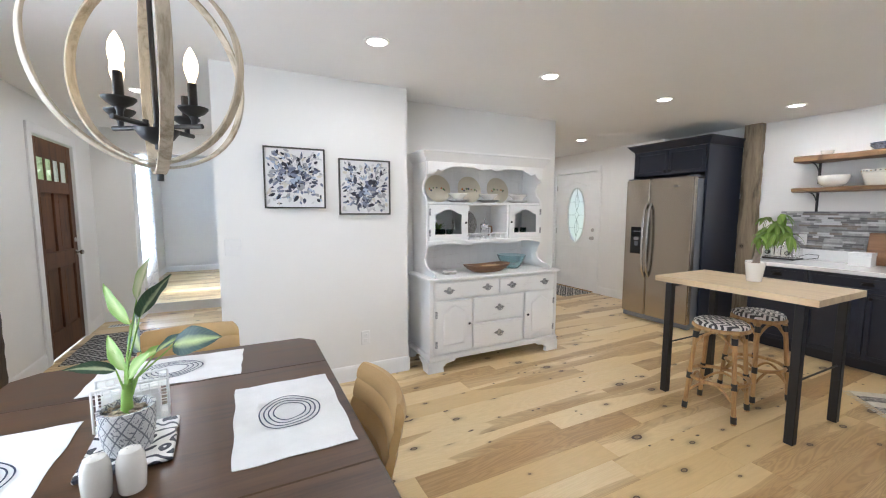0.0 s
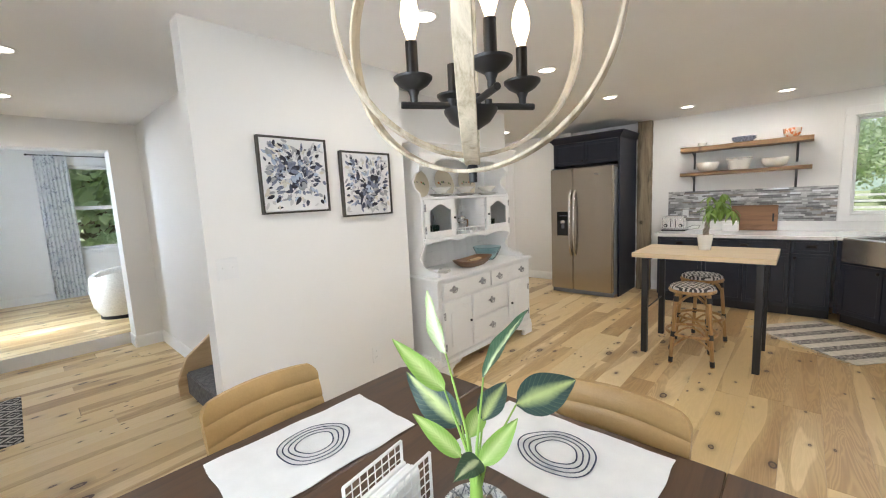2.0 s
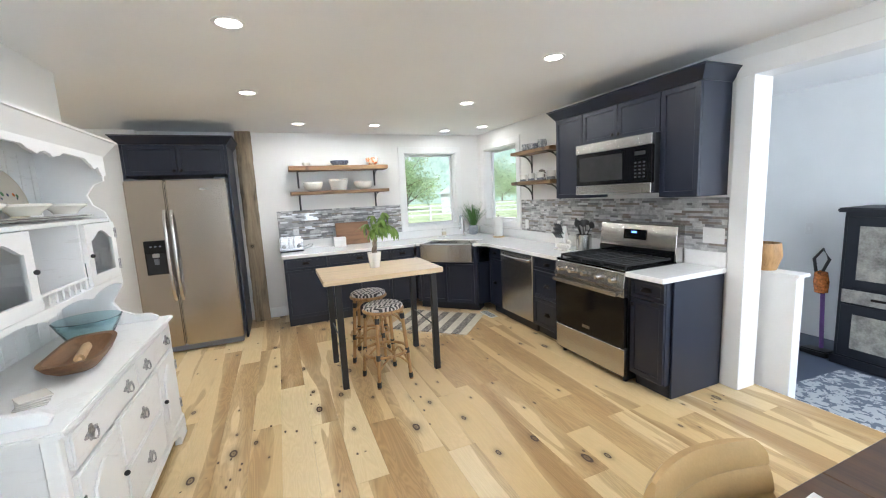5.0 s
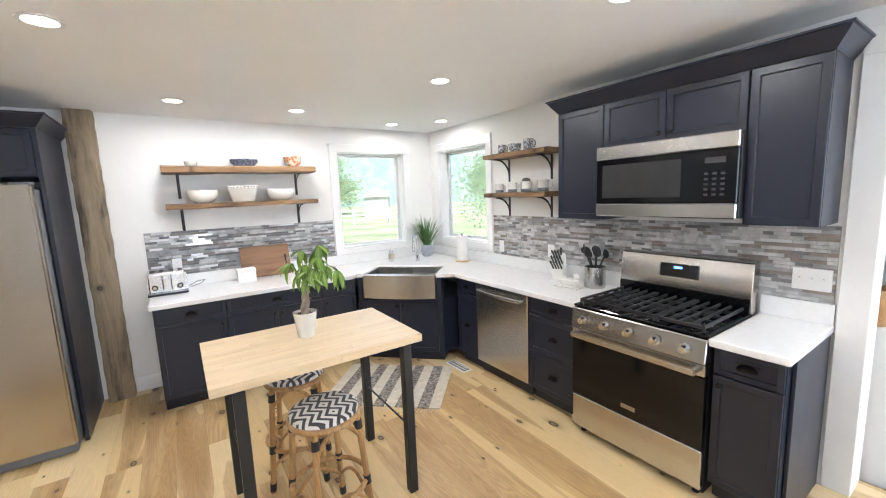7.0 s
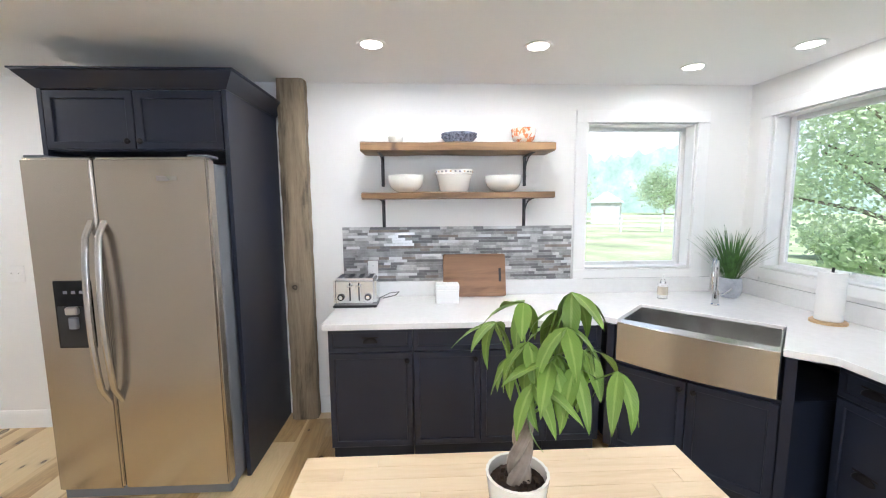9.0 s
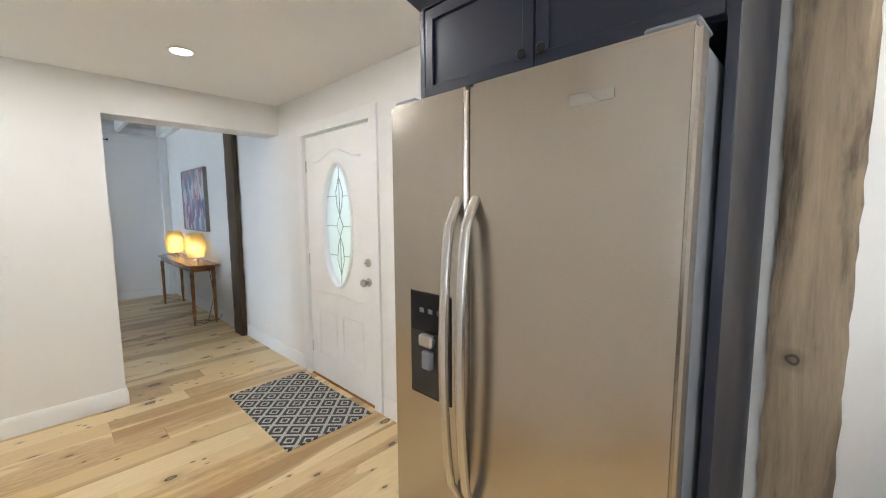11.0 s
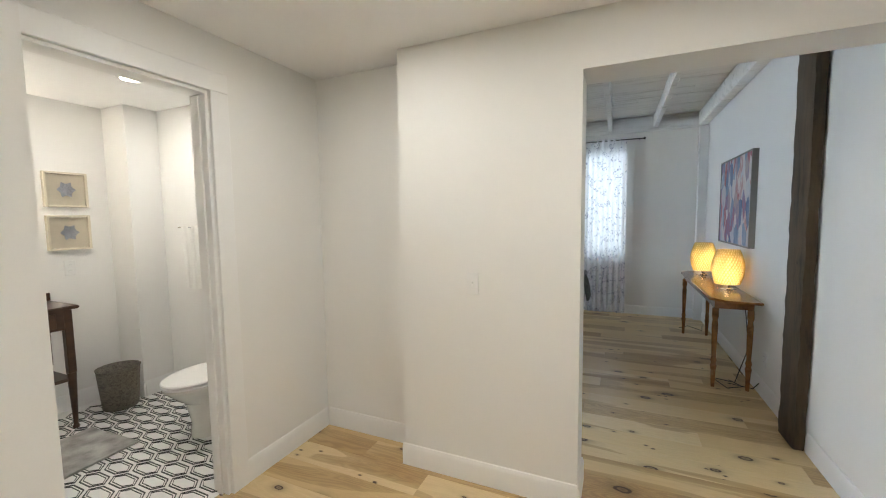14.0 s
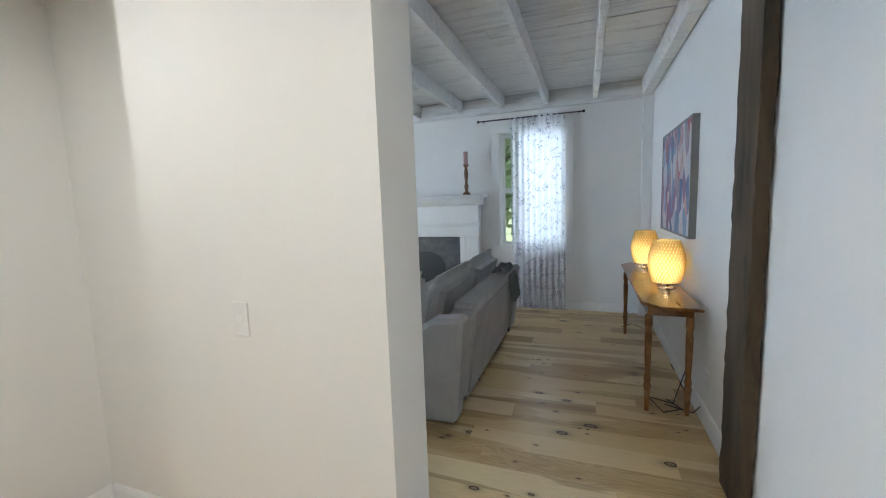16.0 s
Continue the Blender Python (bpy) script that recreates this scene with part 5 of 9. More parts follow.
for kd, p1, tip, W, bd, nrm in HOSTA:
    p1, tip = Vector(p1), Vector(tip)
    ax = tip - p1
    ex = ax.normalized()
    ey = Vector(nrm).cross(ex).normalized()
    ez = ex.cross(ey)
    part("stem", tube(B(), [(0.003, 0.002, 0.12), (p1.x * 0.25, p1.y * 0.25, 0.12 + (p1.z - 0.12) * 0.5), p1], [0.0045, 0.003, 0.0018], 8), M["lime"], pl, "pale green stem")
    q = Matrix.Translation(p1) @ Matrix((ex, ey, ez)).transposed().to_4x4() @ pose(0, 0, 0, 0, -math.degrees(bd) * 0.5)
    part("leaf", join(B(), leaf(ax.length * 1.03, W, bd), q), M[kd], pl, {"hosta": "dark green leaf with cream streaks", "lime": "lime green leaf", "cream_leaf": "pale green leaf with a cream centre", "green": "plain mid green leaf"}[kd])

nh = thing("napkin_holder", pose(-0.175, 1.655, TZ, 0, 0, 8), "white wire grid napkin holder", "napkin holder")
for s in (-1, 1):
    w, h = 0.19, 0.135
    yy = s * 0.045
    for x in (-w / 2, w / 2):
        part("frame_bar", tube(B(), [(x, yy, 0.003), (x, yy, h)], 0.004, 6), M["white"], nh)
    for z in (0.004, h):
        part("frame_bar", tube(B(), [(-w / 2, yy, z), (w / 2, yy, z)], 0.004, 6), M["white"], nh)
    for i in range(1, 8):
        x = -w / 2 + w * i / 8
        part("wire", tube(B(), [(x, yy, 0.003), (x, yy, h)], 0.0016, 5), M["white"], nh)
    for i in range(1, 6):
        z = h * i / 6
        part("wire", tube(B(), [(-w / 2, yy, z), (w / 2, yy, z)], 0.0016, 5), M["white"], nh)
part("base", bx(-0.095, -0.045, 0.0, 0.095, 0.045, 0.004), M["white"], nh)
for i in range(4):
    part("napkin", bx(-0.075, -0.030 + i * 0.014, 0.005, 0.075, -0.018 + i * 0.014, 0.103 + 0.002 * (i % 2), bev=0.003), M["paper"], nh, "folded white napkin")
for i, (x, y) in enumerate(((-0.165, 1.25), (-0.098, 1.253))):
    e = thing("shaker", pose(x, y, TZ), "white glazed ceramic shaker", "shaker", "salt and pepper shakers")
    part("body", lathe(B(), [(0.0, 0.0), (0.026, 0.0), (0.029, 0.006), (0.031, 0.05), (0.029, 0.085), (0.022, 0.103), (0.008, 0.110), (0, 0.111)], 28), M["china"], e)
    for k2 in range(3):
        part("hole", lathe(B(), [(0.002, 0), (0.0, 0.0006)], 8, (0.007 * math.cos(k2 * 2.1), 0.007 * math.sin(k2 * 2.1), 0.1098)), M["black"], e)

# chandelier: three nested hoops on one bolt, four candle arms, one bulb missing
CX, CY, CZ, CS = -0.035, 1.49, 1.836, 1.085
HC = (H - CZ) / CS
LOW = Matrix.Translation((0, 0, -0.032))
ch = thing("orb_chandelier", pose(CX, CY, CZ) @ Matrix.Scale(CS, 4), "weathered wood orb chandelier with black candle arms, three bulbs lit", "chandelier")
M["hoop"] = wood("weathered_oak_hoop", (0.25, 0.20, 0.125), (0.62, 0.55, 0.43), 'z', 0.65, 3.2, 0, 0.8)
for az, R in ((103.6, 0.262), (148.8, 0.234), (36, 0.248)):
    t = bmesh.new()
    n = 84
    rings = []
    for j in range(n):
        a = 2 * math.pi * j / n
        wob = 0.0006 * math.sin(7 * a)
        ring = []
        for dr, dw in ((0.002, -0.0135), (0.0035, -0.012), (0.0035, 0.012), (0.002, 0.0135), (-0.0025, 0.0135), (-0.0035, 0.012), (-0.0035, -0.012), (-0.0025, -0.0135)):
            ring.append(t.verts.new(((R + dr + wob) * math.cos(a), dw, (R + dr + wob) * math.sin(a))))
        rings.append(ring)
    for j in range(n):
        a, b = rings[j], rings[(j + 1) % n]
        for q in range(8):
            t.faces.new((a[q], a[(q + 1) % 8], b[(q + 1) % 8], b[q]))
    bmesh.ops.recalc_face_normals(t, faces=t.faces)
    part("hoop", join(B(), t, pose(0, 0, 0, 0, 0, az)), M["hoop"], ch, "bent weathered wood hoop")
part("stem", tube(B(), [(0, 0, -0.14), (0, 0, HC - 0.02)], 0.0062, 12), M["bronze"], ch, "thin bronze stem")
part("canopy", lathe(B(), [(0.0, HC - 0.03), (0.03, HC - 0.028), (0.06, HC - 0.012), (0.064, HC - 0.001), (0, HC)], 28), M["black"], ch)
part("hub", lathe(B(), [(0.0, -0.170), (0.0075, -0.170), (0.008, -0.158), (0.016, -0.155), (0.036, -0.143), (0.048, -0.126), (0.050, -0.120), (0.010, -0.119), (0.0085, -0.104), (0.0, -0.103)], 32), M["black"], ch, "black bowl shaped hub", at=LOW)
part("finial", lathe(B(), [(0, -0.284), (0.0075, -0.284), (0.008, -0.262), (0.011, -0.258), (0.008, -0.250), (0.008, -0.226), (0, -0.225)], 16), M["black"], ch, "black bolt")
for i, az in enumerate((-33, 57, 147, 237)):
    a = radians(az)
    c, s = math.cos(a), math.sin(a)
    R = 0.105
    part("arm", tube(B(), [(0.030 * c, 0.030 * s, -0.113), (0.128 * c, 0.128 * s, -0.113)], 0.0062, 10), M["black"], ch, "black metal arm", at=LOW)
    part("peg", lathe(B(), [(0, -0.119), (0.007, -0.119), (0.007, -0.101), (0, -0.101)], 12, (0.036 * c, 0.036 * s, 0)), M["black"], ch, "short upright peg", at=LOW)
    part("drip_cup", lathe(B(), [(0, -0.110), (0.0065, -0.109), (0.007, -0.097), (0.011, -0.088), (0.026, -0.079), (0.034, -0.070), (0.0345, -0.066), (0.031, -0.066), (0.012, -0.071), (0, -0.072)], 28, (R * c, R * s, 0)), M["black"], ch, "black drip cup", at=LOW)
    part("candle_sleeve", lathe(B(), [(0.0105, -0.071), (0.0105, -0.006), (0.0085, -0.005), (0, -0.006)], 18, (R * c, R * s, 0)), M["bronze"], ch, "dark bronze candle sleeve", at=LOW)
    if az != 57:
        part("bulb", lathe(B(), [(0.006, -0.005), (0.0085, 0.002), (0.0150, 0.022), (0.0165, 0.038), (0.0135, 0.058), (0.007, 0.074), (0.0015, 0.083), (0, 0.084)], 18, (R * c, R * s, 0)), M["bulb"], ch, "glowing candle bulb", at=LOW)

# pictures
def wash(name, c, edge):
    """Watercolour: a wash that pools darker in places."""
    k = Nodes(name)
    f = k.noise(26, detail=3)
    k.set(Base_Color=k.ramp(f, [(0.30, edge), (0.62, c)]), Roughness=0.75)
    return k.m


WASH = [wash("navy_wash", (0.065, 0.072, 0.115), (0.02, 0.024, 0.045)), wash("ink_wash", (0.030, 0.033, 0.05), (0.012, 0.012, 0.02)), wash("slate_wash", (0.22, 0.245, 0.33), (0.10, 0.115, 0.18)),
        wash("pale_blue_wash", (0.45, 0.52, 0.63), (0.30, 0.37, 0.50)), wash("pale_grey_wash", (0.62, 0.61, 0.61), (0.50, 0.50, 0.51)), wash("grey_wash", (0.38, 0.38, 0.40), (0.26, 0.27, 0.29)), wash("beige_wash", (0.66, 0.62, 0.54), (0.58, 0.54, 0.46))]
k = Nodes("painted_canvas_ground")
k.set(Base_Color=k.ramp(k.noise(7, detail=3), [(0.3, (0.70, 0.695, 0.70)), (0.7, (0.80, 0.795, 0.785))]), Roughness=0.75)
k.bump(k.noise(420), 0.3, 0.001)
M["canvas"] = k.m


def petal(t, x, z, y, L, W, ang, bend=0.0):
    """One flat brush stroke, pointed at its far end, root at x, z."""
    c, s_ = math.cos(ang), math.sin(ang)
    lo, hi = [], []
    n_ = 7
    for i_ in range(n_ + 1):
        u = i_ / n_
        w = W * 0.5 * math.sin(math.pi * u ** 0.8) ** 0.75
        off = bend * u * u * L
        for side, row in ((-1, lo), (1, hi)):
            a, b = u * L, off + side * w
            row.append((x + a * c - b * s_, y, z + a * s_ + b * c))
    t.faces.new([t.verts.new(p) for p in lo[:-1] + hi[:0:-1]])


def flower_strokes(e, seed, w, h, blooms, sprigs):
    """Blooms of overlapping petals in the middle, leaves and buds flying off outward."""
    rng = random.Random(seed)
    bms = [B() for _ in WASH]
    depth = [0.0284]

    def put_stroke(mi, x, z, L, W, ang, bend=0.0):
        tx, tz = x + L * math.cos(ang), z + L * math.sin(ang)
        if max(abs(x), abs(tx)) < w and max(abs(z), abs(tz)) < h:
            depth[0] += 0.00003
            petal(bms[mi], x, z, -depth[0], L, W, ang, bend)
    for i in range(sprigs):
        x, z = rng.uniform(-0.95, 0.95) * w, rng.uniform(-0.95, 0.95) * h
        a = math.atan2(z, x) + rng.uniform(-0.6, 0.6)
        put_stroke(rng.choices(range(7), (2, 2, 4, 5, 7, 5, 4))[0], x, z, rng.uniform(0.025, 0.052), rng.uniform(0.012, 0.024), a + rng.uniform(-0.9, 0.9), rng.uniform(-0.2, 0.2))
    for bx_, bz_, br, tone in blooms:
        for i in range(13):
            a = rng.uniform(0, 6.283)
            put_stroke(rng.choices(range(7), (2, 1, 4, 5, 2, 2, 0) if tone else (4, 2, 5, 3, 1, 1, 0))[0], bx_ + 0.15 * br * math.cos(a), bz_ + 0.15 * br * math.sin(a), br * rng.uniform(0.7, 1.05), br * rng.uniform(0.6, 0.9), a, rng.uniform(-0.15, 0.15))
        for i in range(9):
            a = rng.uniform(0, 6.283)
            put_stroke(rng.choice((0, 1, 2)), bx_ + 0.1 * br * math.cos(a), bz_ + 0.1 * br * math.sin(a), br * rng.uniform(0.3, 0.6), br * rng.uniform(0.16, 0.36), a, rng.uniform(-0.4, 0.4))
        for i in range(13):
            a = rng.uniform(0, 6.283)
            ro = br * rng.uniform(0.95, 2.3)
            put_stroke(rng.choice((0, 0, 1, 2, 5)), bx_ + ro * math.cos(a), bz_ + ro * math.sin(a), rng.uniform(0.04, 0.062), rng.uniform(0.016, 0.027), a + rng.uniform(-0.7, 0.7), rng.uniform(-0.25, 0.25))
    for i in range(26):
        a = rng.uniform(0, 6.283)
        r = rng.uniform(0.5, 1.0)
        x, z = 0.85 * w * r * math.cos(a), 0.85 * h * r * math.sin(a)
        put_stroke(rng.choice((1, 1, 0, 5)), x, z, rng.uniform(0.010, 0.018), rng.uniform(0.005, 0.010), a + rng.uniform(-1, 1))
        put_stroke(5, x, z, 0.05, 0.0018, a + math.pi + rng.uniform(-0.4, 0.4), 0.2)
    for bm_, m_ in zip(bms, WASH):
        if len(bm_.faces):
            tagged(part("brushwork", bm_, m_, e, "watercolour petals and leaves"), kind="stuff")


M["frame_dark"] = paint("dark_bronze_frame", (0.06, 0.055, 0.045), 0.45, 0.2, 30)


def picture(x0, x1, z0, z1, y, seed, blooms):
    cx, cz = (x0 + x1) / 2, (z0 + z1) / 2
    e = thing("framed_painting", pose(cx, y, cz), "navy and grey watercolour flower canvas in a thin dark frame", "painting", "flower paintings")
    w, h, t = (x1 - x0) / 2, (z1 - z0) / 2, 0.012
    part("canvas", bx(-w + t, -0.028, -h + t, w - t, -0.002, h - t, bev=0.002), M["canvas"], e)
    flower_strokes(e, seed, w - t - 0.006, h - t - 0.006, blooms, 230)
    for a in ((-w, -h, -w + t - 0.002, h), (w - t + 0.002, -h, w, h), (-w + t - 0.001, -h, w - t + 0.001, -h + t - 0.002), (-w + t - 0.001, h - t + 0.002, w - t + 0.001, h)):
        part("frame_strip", bx(a[0], -0.036, a[1], a[2], -0.001, a[3], bev=0.001), M["frame_dark"], e)


picture(0.315, 0.755, 1.459, 1.915, 3.33, 1, ((-0.06, 0.055, 0.062, 0), (0.015, -0.045, 0.056, 0), (0.055, 0.085, 0.036, 1), (-0.10, 0.01, 0.036, 1)))
picture(0.862, 1.288, 1.41, 1.857, 3.33, 2, ((0.055, 0.015, 0.060, 0), (0.0, -0.11, 0.042, 0), (-0.03, -0.04, 0.045, 0)))


def outlet(m, kind='outlet', w=0.075):
    e = thing("wall_" + ("outlet" if kind == 'outlet' else "switch"), m, "white double wall outlet" if kind == 'outlet' else "white wall switch plate", "outlet" if kind == 'outlet' else "switch")
    part("plate", bx(-w / 2, -0.006, -0.06, w / 2, 0, 0.06, bev=0.003), M["white"], e)
    n = max(1, round(w / 0.06) - 0) if kind != 'outlet' else 1
    for i in range(n):
        x = (i - (n - 1) / 2) * 0.05
        if kind == 'outlet':
            for z in (-0.022, 0.022):
                s = part("socket", bx(x - 0.016, -0.0085, z - 0.014, x + 0.016, -0.006, z + 0.014, bev=0.003), M["white"], e)
                for dx in (-0.006, 0.006):
                    part("slot", bx(x + dx - 0.001, -0.0092, z - 0.002, x + dx + 0.001, -0.0085, z + 0.006), M["rubber"], s)
        else:
            part("bezel", bx(x - 0.006, -0.0075, -0.014, x + 0.006, -0.006, 0.014), M["trim"], e)
            part("toggle", bx(x - 0.004, -0.018, 0.0, x + 0.004, -0.0075, 0.010, bev=0.001), M["white"], e)
    return e


outlet(pose(1.062, 3.33, 0.36))
outlet(pose(0.095, 3.33, 1.175), 'switch', 0.11)
outlet(pose(XE, 4.685, 1.14, 0, 0, -90), 'switch', 0.125)
outlet(pose(3.80, 6.52, 1.15), 'switch', 0.07)
outlet(pose(KE, 1.28, 1.13, 0, 0, -90) @ Matrix.Translation((0, -0.011, 0)))
outlet(pose(KE, 2.20, 1.13, 0, 0, -90) @ Matrix.Translation((0, -0.011, 0)))
outlet(pose(4.38, YS + 0.011, 1.12, 0, 0, 180), 'switch', 0.07)
outlet(pose(3.72, YS + 0.011, 1.13, 0, 0, 180))
outlet(pose(1.93, YS + 0.011, 1.15, 0, 0, 180), 'switch', 0.165)


# curtains
def curtain(name, axis, u0, u1, f, z0, z1, folds, flare=0.0, amp=0.03, seed=1, kick=0.0):
    """A gathered sheer panel hanging along axis at plane f."""
    t = bmesh.new()
    nu, nz = folds * 10, 30
    rng = random.Random(seed)
    ph = [rng.uniform(0, 6.28) for _ in range(4)]
    vs = []
    for i in range(nu + 1):
        s = i / nu
        col = []
        for j in range(nz + 1):
            v = j / nz
            spread = 1 + flare * v
            u = u0 + (u1 - u0) * s * spread
            u += kick * v ** 2.2 * (1 - 0.6 * s)
            w = amp * (0.5 + 0.6 * v) * math.sin(2 * math.pi * folds * s + 0.6 * math.sin(3 * v + ph[0])) + 0.012 * math.sin(9 * s + ph[1] + 2 * v)
            z = z1 - (z1 - z0) * v
            col.append(t.verts.new((u, f + w, z) if axis == 'x' else (f + w, u, z)))
        vs.append(col)
    for i in range(nu):
        for j in range(nz):
            t.faces.new((vs[i][j], vs[i + 1][j], vs[i + 1][j + 1], vs[i][j + 1]))
    return join(B(), t)


def rod(axis, u0, u1, f, z, wallf):
    e = thing("curtain_rod", pose(0, 0, 0), "slim black metal curtain rod with ball ends", "curtain rod")

    def P(u, d=f):
        return (u, d, z) if axis == 'x' else (d, u, z)
    part("bar", cyl(B(), P(u0), P(u1), 0.008, n=12), M["black"], e)
    for u in (u0, u1):
        t = bmesh.new()
        bmesh.ops.create_uvsphere(t, u_segments=14, v_segments=10, radius=0.018)
        part("finial", join(B(), t, Matrix.Translation(P(u))), M["black"], e)
    for u in (u0 + 0.06, u1 - 0.06):
        part("bracket", cyl(B(), P(u), P(u, wallf), 0.006, n=8), M["black"], e)


rod('y', 0.45, 2.90, XW + 0.075, 2.40, XW)
solid("curtain", curtain("c", 'y', 2.84, 1.75, XW + 0.075, 0.02, 2.42, 12, -0.0, 0.028, 2, 0.24), M["curtain"], "sheer white curtain printed with blue branches", "curtain", "sheer curtains")
solid("curtain", curtain("c", 'y', 0.50, 0.95, XW + 0.075, 0.02, 2.42, 6, 0.1, 0.026, 3), M["curtain"], "sheer white curtain printed with blue branches", "curtain", "sheer curtains")

# brown front door, hinged at its south side
bd = thing("door_1", pose(XW - 0.028, 4.95, 0.008, 0, 0, 90), "brown stained wooden panelled front door with four small lights", "door", kind="structure")
DW, DH = 0.92, 2.11
part("slab", bx(0.002, 0.0, 0, DW - 0.002, 0.012, 1.66), M["door_brown"], bd)
for a in ((0.002, 0, 0.11, DH), (DW - 0.11, 0, DW - 0.002, DH), (0.111, 0, DW - 0.111, 0.24), (0.111, 0.86, DW - 0.111, 1.02), (0.111, 1.60, DW - 0.111, 1.72), (0.111, 1.93, DW - 0.111, DH), (DW / 2 - 0.05, 0.241, DW / 2 + 0.05, 0.859), (DW / 2 - 0.05, 1.021, DW / 2 + 0.05, 1.599)):
    part("rail" if a[2] - a[0] > a[3] - a[1] else "stile", bx(a[0], -0.022, a[1], a[2], -0.0005, a[3], bev=0.004), M["door_brown"], bd)
for x0, x1 in ((0.13, DW / 2 - 0.07), (DW / 2 + 0.07, DW - 0.13)):
    for z0, z1 in ((0.26, 0.84), (1.04, 1.58)):
        part("panel", bx(x0 + 0.02, -0.010, z0 + 0.02, x1 - 0.02, -0.0005, z1 - 0.02, bev=0.007), M["door_brown"], bd)
for i in range(4):
    x0 = 0.13 + i * 0.17
    g_ = part("pane", bx(x0 - 0.018, -0.008, 1.722, x0 + 0.148, -0.004, 1.928), M["glass"], bd, "small clear glass pane")
    if i < 3:
        part("muntin", bx(x0 + 0.132, -0.020, 1.7205, x0 + 0.168, -0.0085, 1.9295, bev=0.003), M["door_brown"], bd)
kb = B()
lathe(kb, [(0.026, 0), (0.026, 0.006), (0.009, 0.012), (0.009, 0.03), (0.024, 0.04), (0.026, 0.055), (0.016, 0.066), (0, 0.068)], 20)
bmesh.ops.transform(kb, matrix=pose(DW - 0.06, -0.022, 0.97, 90), verts=kb.verts)
part("door_knob", kb, M["nickel"], bd, "nickel round knob")
kb = B()
lathe(kb, [(0.024, 0), (0.024, 0.008), (0.016, 0.014), (0, 0.014)], 20)
bmesh.ops.transform(kb, matrix=pose(DW - 0.06, -0.022, 1.11, 90), verts=kb.verts)
part("deadbolt", kb, M["nickel"], bd, "nickel deadbolt")


def mat_rug(name, x0, x1, y0, y1, label, material, z=0.0, th=0.008):
    return solid(name, bx(-(x1 - x0) / 2, -(y1 - y0) / 2, 0, (x1 - x0) / 2, (y1 - y0) / 2, th, bev=0.003), material, label, "rug", at=pose((x0 + x1) / 2, (y0 + y1) / 2, z + 0.001))


mat_rug("doormat", -1.42, -0.80, 4.83, 5.84, "black and grey woven diamond doormat", M["doormat"])
mat_rug("doormat", 4.95, 5.59, 5.01, 6.085, "black and grey woven diamond doormat by the white door", M["doormat"])
vt = thing("floor_vent", pose(-1.22, 6.22, 0.001), "white metal slotted floor vent", "vent")
part("frame", bx(-0.16, -0.06, 0, 0.16, 0.06, 0.004, bev=0.001), M["white"], vt)
for i in range(9):
    part("slat", bx(-0.14 + i * 0.032, -0.045, 0.004, -0.125 + i * 0.032, 0.045, 0.007), M["rubber"], vt)
sd_ = solid("smoke_detector", lathe(B(), [(0.062, 0), (0.062, -0.012), (0.05, -0.03), (0, -0.034)], 24), M["white"], "round white ceiling smoke detector", "smoke detector", at=pose(-1.0, 5.95, H))
# stairs behind the picture wall
stt = thing("staircase", pose(0, 0, 0), "grey carpeted staircase with pale wooden skirt boards", "stairs", kind="structure")
for i in range(8):
    part("tread", bx(0.14 + i * 0.25, 3.83, 0.0, 0.40 + i * 0.25, 4.68, 0.19 * (i + 1), bev=0.012, seg=2), M["carpet"], stt, "grey carpeted step")
part("skirt_board", prism(B(), [(0.08, 0.0), (0.08, 0.12), (0.16, 0.30), (2.2, 1.85), (2.2, 1.6), (0.30, 0.0)], 4.69, 4.728, 'y', 0.002), M["pale_wood"], stt, "pale wooden skirt board")
part("skirt_board", prism(B(), [(0.08, 0.0), (0.08, 0.12), (0.16, 0.30), (2.2, 1.85), (2.2, 1.6), (0.30, 0.0)], 3.793, 3.828, 'y', 0.002), M["pale_wood"], stt, "pale wooden skirt board")
# ---- white hutch and what stands on it ----
HM = pose(2.31, 3.15, 0)
hu = thing("hutch", HM, "distressed white painted hutch with plate rack and glazed doors", "hutch")
HW = 0.725        # half width
HD = 0.515        # depth
def scallop(x0, x1, ztop, zlow, n, depth, y0, y1):
    """A board with a wavy lower edge."""
    pts = [(x0, ztop), (x1, ztop)]
    m = 40
    for i in range(m + 1):
        u = 1 - i / m
        pts.append((x0 + (x1 - x0) * u, zlow + depth * abs(math.sin(math.pi * n * u)) ** 0.7))
    return prism(B(), pts, y0, y1, 'y', 0.0015)


